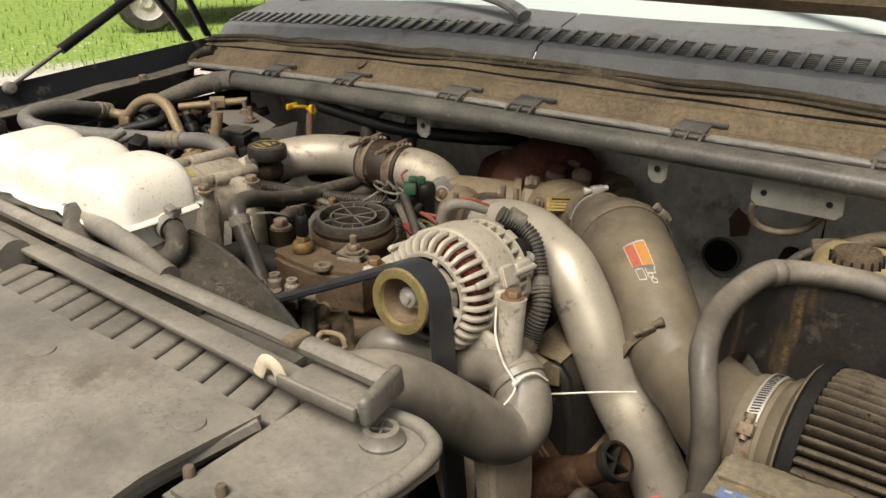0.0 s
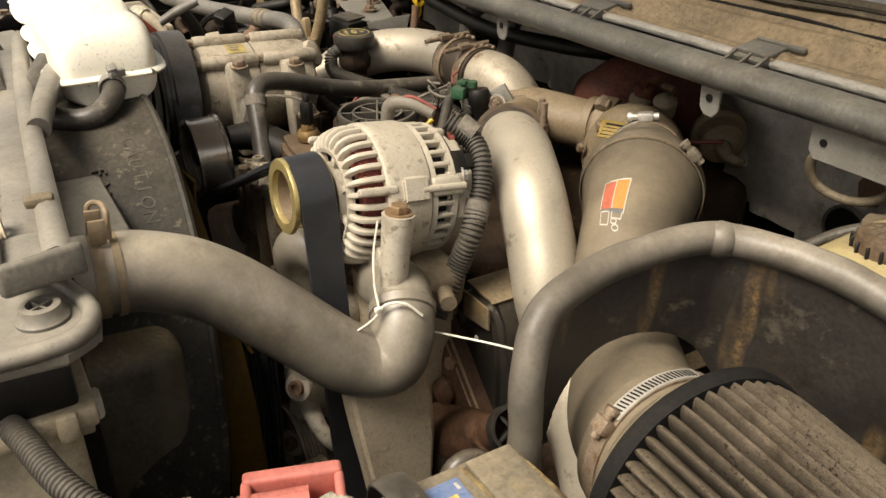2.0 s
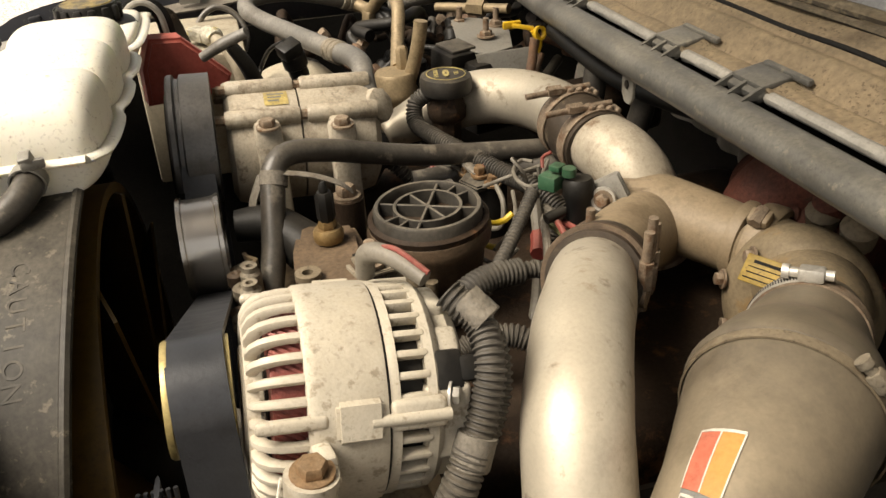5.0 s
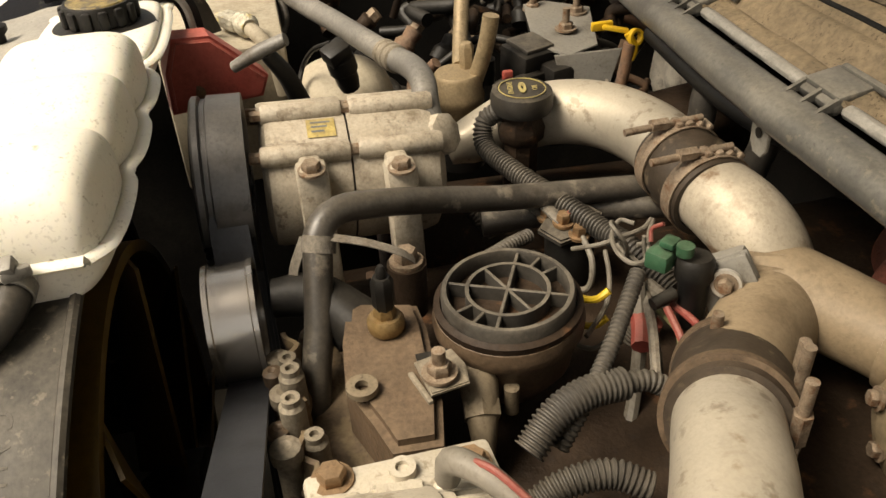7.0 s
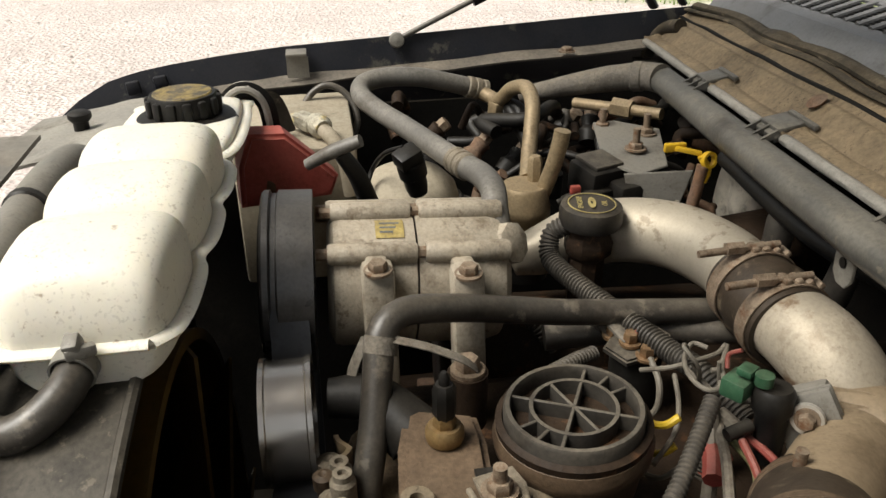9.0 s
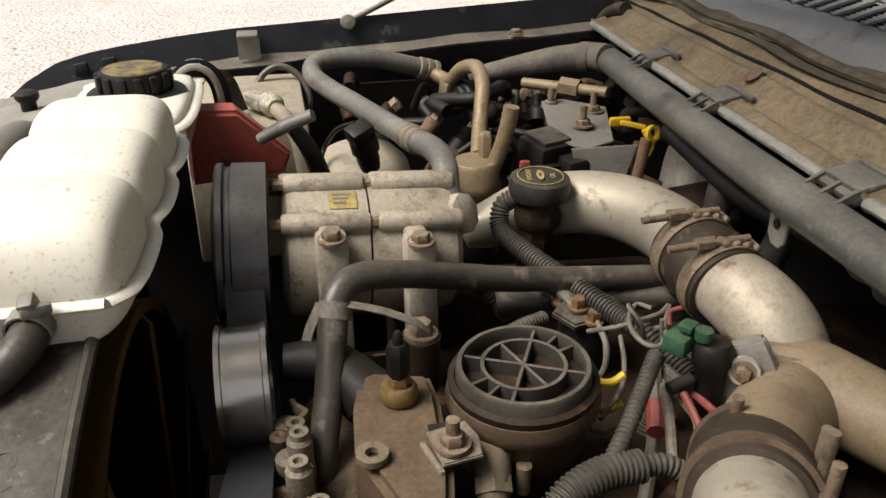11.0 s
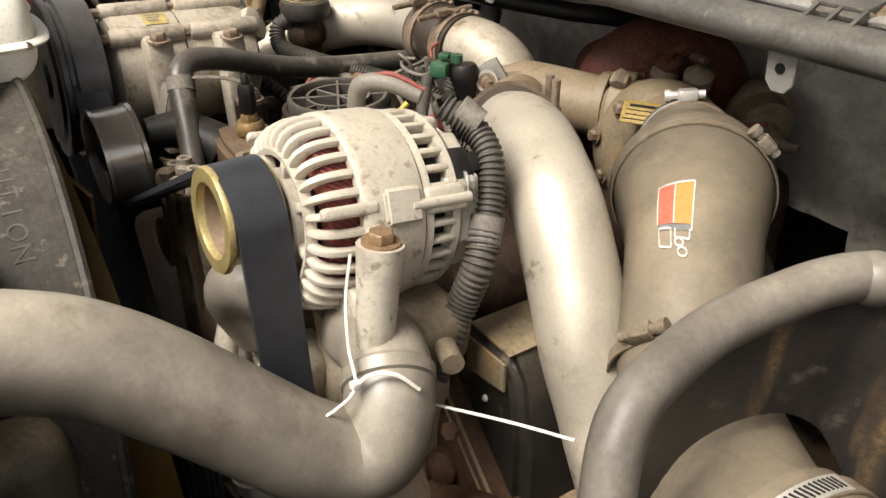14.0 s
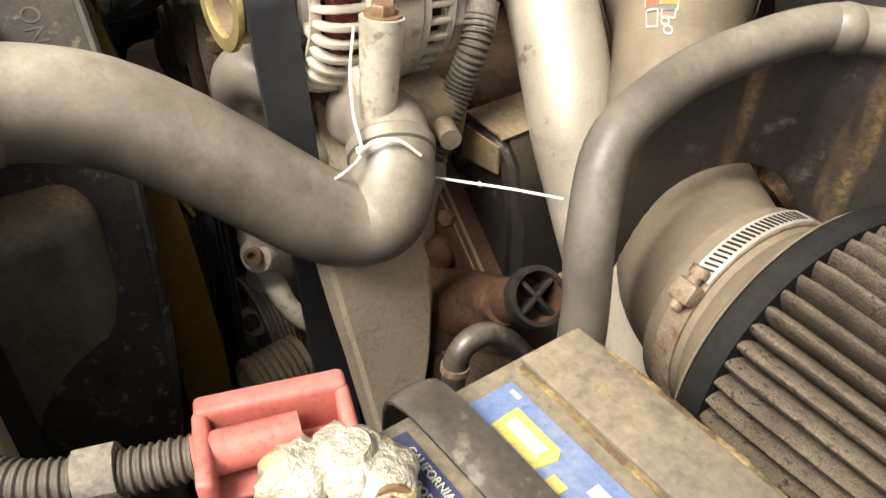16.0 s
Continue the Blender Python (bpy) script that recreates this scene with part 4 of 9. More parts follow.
def alternator():
    t = thing("alternator", (-0.457, 0.69, 1.04), "dusty cast aluminium alternator with slotted housing and gold pulley", "alternator")
    mp = basis(ALT_FRONT, ALT_AXIS)
    m = basis(ALT_FRONT + Vector((0.001, 0, -0.006)), (0, 1, -0.12)) @ Matrix.Diagonal((0.952, 0.952, 1, 1))
    s0 = 0.042
    n, w = 32, 5.3
    # ribs that bend over the front shoulder, rounded across
    outer = [(0.0470, 0.0020), (0.0560, 0.0020), (0.0620, 0.0050), (0.0665, 0.0105), (0.0690, 0.0180), (0.0702, 0.0270), (0.0702, 0.0370)]
    inner = [(0.0652, 0.0370), (0.0652, 0.0260), (0.0636, 0.0190), (0.0600, 0.0130), (0.0550, 0.0095), (0.0470, 0.0085)]
    rib = Shape()
    v, f = [], []
    k = len(outer) + len(inner)
    cols = (-1.0, -0.62, 0.0, 0.62, 1.0)
    for q in cols:
        a, cut = radians(q * w / 2), 0.0022 * q ** 4
        for r, h in outer:
            r -= cut * (0.4 + 0.6 * min(1.0, h / 0.02))
            v.append((r * math.cos(a), r * math.sin(a), s0 + h + cut * (1 - min(1.0, h / 0.02))))
        for r, h in inner:
            v.append((r * math.cos(a), r * math.sin(a), s0 + h))
    for c in range(len(cols) - 1):
        f += [(c * k + j, c * k + (j + 1) % k, (c + 1) * k + (j + 1) % k, (c + 1) * k + j) for j in range(k)]
    f += [tuple(range(k))[::-1], tuple(range((len(cols) - 1) * k, len(cols) * k))]
    rib.add(v, f)
    repeats("rib", rib, M_ALU, t, [m @ Matrix.Rotation(radians(360 / n * q), 4, "Z") for q in range(n)])
    part("front_hub", Shape().lathe([(0.018, s0), (0.034, s0), (0.036, s0 + 0.002), (0.036, s0 + 0.012), (0.018, s0 + 0.012)], m, 40, closed=True), M_ALU, t)
    part("front_ring", Shape().lathe([(0.0455, s0 + 0.0025), (0.0500, s0 + 0.0015), (0.0510, s0 + 0.0090), (0.0455, s0 + 0.0090)], m, 60, closed=True), M_ALU, t)
    repeats("front_arm", Shape().box((0.014, 0.0075, 0.008), pose(0.0405, 0, s0 + 0.006), 0.002), M_ALU, t, [m @ Matrix.Rotation(radians(45 * q + 12), 4, "Z") for q in range(8)])
    band = Shape().lathe([(0.0640, s0 + 0.0330), (0.0700, s0 + 0.0330), (0.0716, s0 + 0.0350), (0.0720, s0 + 0.0400), (0.0720, s0 + 0.0750), (0.0712, s0 + 0.0780), (0.0640, s0 + 0.0780)], m, 80, closed=True)
    part("middle_band", band, M_ALU, t, "smooth cast middle band")
    # pads on the band that carry the through bolts, each with a bar towards the front
    for a in (68, 188, 308):
        mm = m @ Matrix.Rotation(radians(a), 4, "Z")
        sh = Shape().prism([(-0.0150, 0.0), (0.0150, 0.0), (0.0105, 0.0085), (-0.0105, 0.0085)], 0.0270, mm @ Matrix.Translation((0.0665, 0, s0 + 0.0480)) @ Matrix.Rotation(radians(-90), 4, "Z"), 0.0022)
        part("shoulder", sh, M_ALU, t)
        bar = Shape().box((0.0070, 0.0085, 0.0400), mm @ Matrix.Translation((0.0700, -0.002, s0 + 0.0240)), 0.0028, 3)
        part("bolt_bar", bar, M_ALU, t)
    s1 = s0 + 0.0795
    part("seam_shadow", Shape().lathe([(0.062, s1 - 0.0016), (0.0690, s1 - 0.0016), (0.0690, s1 + 0.0006), (0.062, s1 + 0.0006)], m, 64, closed=True), M_BLACK, t)
    part("rear_ring", Shape().lathe([(0.0620, s1), (0.0688, s1), (0.0696, s1 + 0.0015), (0.0696, s1 + 0.0060), (0.0620, s1 + 0.0065)], m, 72, closed=True), M_ALU, t)
    repeats("rear_rib", Shape().box((0.0085, 0.0050, 0.0220), pose(0.0645, 0, s1 + 0.0140), 0.0018, 2), M_ALU, t, [m @ Matrix.Rotation(radians(360 / n * q + 4), 4, "Z") for q in range(n)])
    part("rear_housing", Shape().lathe([(0.0, s1 + 0.0230), (0.0600, s1 + 0.0230), (0.0676, s1 + 0.0225), (0.0680, s1 + 0.0280), (0.0650, s1 + 0.0320), (0.0560, s1 + 0.0350), (0.0, s1 + 0.0350)], m, 64), M_ALU, t)
    for a in (68, 188, 308):
        mm = m @ Matrix.Rotation(radians(a), 4, "Z")
        bk = Shape().box((0.0150, 0.0190, 0.0330), mm @ Matrix.Translation((0.0655, 0, s1 + 0.0160)), 0.0035, 3)
        part("rear_boss", bk, M_ALU, t)
        rod = Shape().lathe([(0.0040, -0.012), (0.0040, 0.034), (0, 0.034)], mm @ Matrix.Translation((0.0720, 0.0015, s1)), 12)
        part("through_bolt", rod, M_ALU, t)
    # stepped rear cover with its ears
    cm = m @ Matrix.Translation((0, 0, s1 + 0.0330))
    part("rear_cover", Shape().lathe([(0.0, 0.0), (0.0570, 0.0), (0.0570, 0.0100), (0.0500, 0.0170), (0, 0.0180)], cm, 48), M_ALU, t)
    for a, r, size, z in ((78, 0.0520, (0.0220, 0.0500, 0.0280), 0.0020), (30, 0.0555, (0.0150, 0.0200, 0.0250), 0.0010), (112, 0.0530, (0.0200, 0.0300, 0.0240), 0.0000), (350, 0.0540, (0.0170, 0.0340, 0.0220), 0.0)):
        mm = cm @ Matrix.Rotation(radians(a), 4, "Z") @ Matrix.Translation((r, 0, z))
        part("rear_ear", Shape().box(size, mm, 0.0040, 3), M_ALU, t)
    part("bolt", Shape().bolt((-0.4000, 0.7430, 1.1300), (0.45, 1.0, 0.05), 0.0055, 0.0060), M_STEEL, t)
    cn = Shape().box((0.0200, 0.0250, 0.0200), cm @ Matrix.Rotation(radians(48), 4, "Z") @ Matrix.Translation((0.0570, 0, 0.0020)), 0.0030)
    cn.box((0.0130, 0.0160, 0.0130), cm @ Matrix.Rotation(radians(48), 4, "Z") @ Matrix.Translation((0.0600, 0, 0.0150)), 0.0020)
    part("connector", cn, M_BLACK, t)
    wd = Shape()
    wd.lathe([(0.047, s0 + 0.014), (0.0590, s0 + 0.015), (0.0605, s0 + 0.022), (0.0605, s0 + 0.045), (0.047, s0 + 0.047)], m, 48, closed=True)
    for q in range(84):
        a = 2 * math.pi * q / 84
        pts = [m @ Vector((0.0608 * math.cos(a + 0.10 * j), 0.0608 * math.sin(a + 0.10 * j), s0 + 0.016 + 0.0085 * j)) for j in range(4)]
        wd.sweep(pts, 0.0013, 4, 4, cap=False)
    tagged(part("winding", wd, M_COPPER, t, "red lacquered copper windings"), kind="stuff")
    part("rotor", Shape().lathe([(0.0, s0 + 0.012), (0.046, s0 + 0.012), (0.046, s0 + 0.110), (0, s0 + 0.110)], m, 24), M_BLACK, t)
    part("rear_stator", Shape().lathe([(0.0, s1), (0.0590, s1), (0.0590, s1 + 0.022), (0, s1 + 0.022)], m, 40), M_BLACK, t)
    # mounting tower
    tw = Shape().sweep([(-0.3680, 0.658, 1.124), (-0.3655, 0.652, 1.085), (-0.3630, 0.645, 1.036)], [0.0150, 0.0132, 0.0120], 20, 14)
    tw.box((0.062, 0.012, 0.022), pose(-0.402, 0.664, 1.112, 0, -8, 8), 0.004)
    tw.box((0.050, 0.010, 0.036), pose(-0.400, 0.652, 1.064, 0, 25, 0), 0.004)
    part("mounting_tower", tw, M_ALU, t)
    part("bolt", Shape().bolt((-0.3683, 0.6585, 1.124), (0.05, 0.08, 1), 0.0085, 0.009), M_BOLTB, t)
    ear = Shape().box((0.034, 0.110, 0.010), pose(-0.548, 0.70, 1.105, -4, 2, 4), 0.004)
    ear.box((0.050, 0.045, 0.016), pose(-0.515, 0.700, 1.097), 0.005)
    ear.lathe([(0, 0), (0.008, 0), (0.008, 0.005), (0.004, 0.005), (0.004, 0.002), (0, 0.002)], basis((-0.552, 0.700, 1.110), (0, 0, 1)), 14)
    part("mounting_ear", ear, M_ALU, t)
    for p in ((-0.555, 0.661, 1.111), (-0.549, 0.739, 1.107)):
        part("bolt", Shape().bolt(p, (0, 0, 1), 0.0085, 0.010), M_BOLTB, t)
    pu = Shape().lathe([(0.0345, 0.0), (0.0355, 0.002), (0.0355, 0.004), (0.0315, 0.006), (0.0315, 0.034), (0.0350, 0.036), (0.0350, 0.039), (0.012, 0.039), (0.012, 0.030), (0.0235, 0.028), (0.0245, 0.003), (0.0255, 0.0)], mp, 56, closed=True)
    pulley = part("pulley", pu, M_GOLD, t, "gold zinc-plated pulley")
    cup = Shape().lathe([(0.012, 0.0292), (0.0228, 0.0276), (0.0242, 0.0050), (0.0234, 0.0050), (0.0220, 0.0266), (0.012, 0.0282)], mp, 48, closed=True)
    part("cup", cup, M_FLANGEBROWN, pulley, "dusty brown inside of the pulley")
    hub = Shape().lathe([(0, 0.010), (0.005, 0.010), (0.0055, 0.014), (0.0100, 0.014), (0.0115, 0.017), (0.0115, 0.024), (0.0150, 0.026), (0.0150, 0.034), (0, 0.034)], mp, 24)
    part("pulley_nut", hub, M_STEEL, t)


alternator()


def ring_belt(circles, width, y_at, thick=0.0045):
    """A belt round circles (x, z, r, side), pulled tight; side 1 runs outside, -1 on its back."""
    pts = []
    n = len(circles)
    tang = []
    for i in range(n):
        x1, z1, r1, s1 = circles[i]
        x2, z2, r2, s2 = circles[(i + 1) % n]
        dx, dz = x2 - x1, z2 - z1
        d = math.hypot(dx, dz)
        a = math.atan2(dz, dx)
        b = math.asin(max(-1, min(1, (s1 * r1 - s2 * r2) / d)))
        nx, nz = math.cos(a + math.pi / 2 - b), math.sin(a + math.pi / 2 - b)
        tang.append(((x1 + nx * r1 * s1, z1 + nz * r1 * s1), (x2 + nx * r2 * s2, z2 + nz * r2 * s2)))
    for i in range(n):
        x, z, r, s = circles[i]
        a0 = math.atan2(tang[i - 1][1][1] - z, tang[i - 1][1][0] - x)
        a1 = math.atan2(tang[i][0][1] - z, tang[i][0][0] - x)
        if s > 0:
            while a1 > a0:
                a1 -= 2 * math.pi
        else:
            while a1 < a0:
                a1 += 2 * math.pi
        k = max(3, int(abs(a1 - a0) / 0.12))
        for q in range(k + 1):
            a = a0 + (a1 - a0) * q / k
            pts.append((x + r * math.cos(a), z + r * math.sin(a)))
    v, f = [], []
    m = len(pts)
    for i, (x, z) in enumerate(pts):
        p, q = pts[i - 1], pts[(i + 1) % m]
        tx, tz = q[0] - p[0], q[1] - p[1]
        l = math.hypot(tx, tz) or 1.0
        nx, nz = -tz / l * thick, tx / l * thick
        y = y_at(z)
        for yy, k in ((0, 0), (width, 0), (width, 1), (0, 1)):
            v.append((x + nx * k, y + yy, z + nz * k))
    for i in range(m):
        j = (i + 1) % m
        for k in range(4):
            f.append((i * 4 + k, i * 4 + (k + 1) % 4, j * 4 + (k + 1) % 4, j * 4 + k))
    return Shape().add(v, f)


def belt_drive():
    def y_at(z):
        return 0.589
    circles = [(-0.457, 1.121, 0.0335, 1), (-0.465, 0.66, 0.082, 1), (-0.72, 0.66, 0.095, 1), (-0.972, 1.072, 0.086, 1), (-0.798, 1.046, 0.0495, -1)]
    bl = single("drive_belt", ring_belt(circles, 0.0335, y_at), M_BELT, "black ribbed serpentine drive belt, worn smooth and dusty", "belt", angle=30)
    for k in range(7):
        part("belt_rib", ring_belt(circles, 0.0026, lambda z, k=k: 0.5905 + 0.0043 * k, -0.0018), M_BELT, bl, angle=30)
    t = thing("idler_pulley", (-0.80, 0.62, 1.0), "polished steel idler pulley with dark flanges", "pulley")
    m = basis((-0.798, 0.583, 1.046), (0, 1, 0))
    part("rim", Shape().lathe([(0.043, 0.0), (0.0510, 0.0), (0.0510, 0.004), (0.049, 0.005), (0.049, 0.035), (0.0510, 0.036), (0.0510, 0.040), (0.043, 0.040)], m, 48, closed=True), M_PULLEYSTEEL, t)
    part("face", Shape().lathe([(0, 0.006), (0.010, 0.004), (0.012, 0.008), (0.043, 0.010), (0.043, 0.034), (0, 0.034)], m, 32), M_BLACK, t)
    arm = Shape().sweep([(-0.800, 0.635, 1.062), (-0.795, 0.67, 1.060), (-0.77, 0.70, 1.04)], [0.016, 0.02, 0.026], 12, 12)
    part("arm", arm, M_BLACK, t)
    c = thing("crank_pulley", (-0.525, 0.58, 0.7), "dark grooved accessory pulley low on the engine front", "pulley")
    m2 = basis((-0.525, 0.585, 0.77), (0, 1, 0))
    prof = [(0.0, 0.010), (0.044, 0.008), (0.046, 0.0), (0.055, 0.0)]
    for k in range(8):
        prof += [(0.0545, 0.003 + k * 0.0042), (0.051, 0.0051 + k * 0.0042)]
    prof += [(0.055, 0.038), (0.0, 0.038)]
    part("rim", Shape().lathe(prof, m2, 40), M_ALU_DK, c)
    m3 = basis((-0.72, 0.585, 0.66), (0, 1, 0))
    part("lower_rim", Shape().lathe([(0, 0), (0.094, 0), (0.094, 0.04), (0, 0.04)], m3, 40), M_BLACK, c)


belt_drive()


def ac_compressor():
    t = thing("compressor", (-0.95, 0.72, 1.0), "grey cast air-conditioning compressor with a foil label", "compressor")
    ax = Vector((0.01, 1, -0.05)).normalized()
    m = basis((-0.962, 0.640, 1.082), ax)
    part("front_half", Shape().lathe([(0, 0), (0.050, 0.0), (0.062, 0.006), (0.064, 0.012), (0.064, 0.080), (0, 0.080)], m, 40), M_COMP, t)
    part("rear_half", Shape().lathe([(0, 0.082), (0.064, 0.082), (0.064, 0.150), (0.060, 0.162), (0.045, 0.170), (0, 0.170)], m, 40), M_COMP, t)
    for a, l0, l1 in ((-4, 0.004, 0.078), (-4, 0.086, 0.165), (-34, 0.0, 0.080), (-34, 0.088, 0.160), (-52, 0.0, 0.080), (-52, 0.088, 0.165), (43, 0.0, 0.080), (43, 0.088, 0.165)):
        mm = m @ Matrix.Rotation(radians(a), 4, "Z") @ Matrix.Translation((0.066, 0, 0))
        part("boss", Shape().lathe([(0.0085, l0), (0.010, l0 + 0.003), (0.010, l1 - 0.003), (0.0085, l1)], mm, 14), M_COMP, t)
        part("through_bolt", Shape().lathe([(0.0055, l0 - 0.010), (0.0055, l0), (0, l0)], mm, 6), M_BOLT, t)
    for x, y, z in ((-0.880, 0.684, 1.135), (-0.872, 0.761, 1.129)):
        tw = Shape().box((0.030, 0.028, 0.125), pose(x - 0.004, y, z - 0.066, 0, -5, 0), 0.005)
        tw.box((0.05, 0.02, 0.03), pose(x - 0.03, y, z - 0.02, 0, -8, 0), 0.004)
        part("mounting_foot", tw, M_COMP, t)
        part("bolt", Shape().bolt((x, y, z - 0.006), (0.05, 0, 1), 0.0085, 0.010), M_BOLT, t)
    lab = Shape().lathe([(0.0648, 0.044), (0.0650, 0.044), (0.0650, 0.070), (0.0648, 0.070)], m, 8, (8, 29))
    lb = part("label", lab, M_LABEL_FOIL, t, "worn yellow foil label")
    bars = Shape()
    for k in range(3):
        bars.lathe([(0.0651, 0.048), (0.0653, 0.048), (0.0653, 0.066 - 0.003 * k), (0.0651, 0.066 - 0.003 * k)], m, 2, (12 + 5 * k, 14 + 5 * k))
    part("print_bars", bars, M_STICK_GREY, lb)
    blk = Shape().lathe([(0, -0.012), (0.020, -0.012), (0.021, 0.0), (0.020, 0.016), (0.012, 0.020), (0, 0.020)], basis((-0.945, 0.806, 1.112), (0.6, 0.6, 0.4)), 8)
    part("hose_block", blk, M_COMP, t)
    cl = m @ Matrix.Translation((0, 0, -0.062))
    pul = Shape().lathe([(0.030, 0.006), (0.084, 0.004), (0.086, 0.006), (0.086, 0.011), (0.0815, 0.013), (0.0815, 0.017), (0.086, 0.019), (0.086, 0.050), (0.030, 0.050)], cl, 56, closed=True)
    part("clutch_pulley", pul, M_PULLEYGREY, t)
    part("clutch_plate", Shape().lathe([(0, 0.0), (0.018, -0.002), (0.022, 0.002), (0.066, 0.001), (0.070, 0.004), (0, 0.006)], cl, 40), M_BLACK, t)


ac_compressor()


# ---- charge pipes and intake ----
IC = [(-0.600, 0.935, 1.062), (-0.555, 0.905, 1.084), (-0.505, 0.878, 1.101), (-0.455, 0.850, 1.110), (-0.415, 0.830, 1.103), (-0.386, 0.817, 1.090), (-0.356, 0.808, 1.052), (-0.331, 0.801, 1.012), (-0.308, 0.802, 0.965), (-0.275, 0.795, 0.925), (-0.239, 0.794, 0.862), (-0.215, 0.79, 0.80)]


def charge_pipes():
    t = thing("charge_pipe", (-0.25, 0.79, 0.8), "satin silver charge air pipe with stains and scuffs", "pipe")
    part("pipe", Shape().sweep(IC, 0.0345, 40, 90, wobble=0.012), M_SILVER, t, angle=80)
    b = thing("silicone_boot", (-0.60, 0.935, 1.05), "brown dusty rubber boot coupling with T-bolt clamps", "boot coupling", "boot couplings")
    axis = (Vector(IC[1]) - Vector(IC[0])).normalized()
    c = Vector(IC[0])
    part("boot", Shape().lathe([(0.034, 0.058), (0.0395, 0.058), (0.0410, 0.046), (0.0400, 0.030), (0.0430, 0.010), (0.0420, -0.015), (0.0440, -0.042), (0.0430, -0.052), (0.036, -0.052)], basis(c, axis), 44, closed=True), M_CLAMPBOOT, b)
    for s in (0.044, -0.036):
        bd = part("clamp_band", Shape().lathe([(0.0390, s - 0.0055), (0.0446, s - 0.0055), (0.0446, s + 0.0055), (0.0390, s + 0.0055)], basis(c, axis), 44, closed=True), M_COVER, b)
        at = c + axis * s
        tb = Shape().sweep([at + Vector((0.028, 0.028, -0.020)), at + Vector((0.028, 0.030, 0.050))], 0.0042, 10, 4)
        tb.lathe([(0.0065, -0.010), (0.0065, 0.014), (0, 0.014)], basis(at + Vector((0.028, 0.029, 0.010)), (0, 0.03, 1)), 6)
        tb.lathe([(0.009, -0.006), (0.009, 0.004), (0, 0.004)], basis(at + Vector((0.028, 0.028, -0.008)), (0.7, 0.7, 0)), 10)
        part("t_bolt", tb, M_BOLT, bd)

    x = thing("crossover_pipe", (-0.98, 0.95, 1.03), "satin silver crossover pipe with a flattened painted end", "pipe")
    XP = [(-1.050, 0.840, 1.036), (-1.050, 0.862, 1.044), (-1.045, 0.905, 1.060), (-1.026, 0.952, 1.077), (-0.984, 0.994, 1.087), (-0.925, 1.018, 1.090), (-0.870, 1.022, 1.090)]
    part("pipe", Shape().sweep(XP, [0.016, 0.025, 0.0335, 0.0345, 0.0345, 0.0345, 0.0345], 40, 70, wobble=0.01), M_SILVER, x, angle=80)
    b2 = thing("silicone_boot", (-0.845, 1.02, 1.05), "brown dusty rubber boot with two T-bolt clamps", "boot coupling", "boot couplings")
    c2, ax2 = Vector((-0.838, 1.022, 1.088)), Vector((1.0, 0.03, -0.06)).normalized()
    part("boot", Shape().lathe([(0.034, -0.040), (0.0385, -0.040), (0.0395, -0.026), (0.038, -0.012), (0.0415, 0.0), (0.038, 0.012), (0.0395, 0.028), (0.0385, 0.040), (0.034, 0.040)], basis(c2, ax2), 44, closed=True), M_CLAMPBOOT, b2)
    for s in (-0.026, 0.027):
        bd = part("clamp_band", Shape().lathe([(0.0395, s - 0.008), (0.041, s - 0.008), (0.041, s + 0.008), (0.0395, s + 0.008)], basis(c2, ax2), 44, closed=True), M_BOLT, b2)
        at = c2 + ax2 * s + Vector((0, -0.012, 0.043))
        tb = Shape().sweep([at + Vector((0, -0.045, -0.004)), at + Vector((0, 0.030, 0.0))], 0.0035, 10, 4)
        tb.lathe([(0.0062, -0.008), (0.0062, 0.008), (0, 0.008)], basis(at + Vector((0, -0.012, -0.001)), (0, 1, 0)), 6)
        for k in range(4):
            tb.box((0.016, 0.007, 0.006), Matrix.Translation(at + Vector((0, 0.006 + 0.010 * k, -0.002 - 0.0007 * k * k))) @ Matrix.Rotation(0.3 * k, 4, "X"), 0.002)
        part("t_bolt", tb, M_BOLT, bd)


charge_pipes()


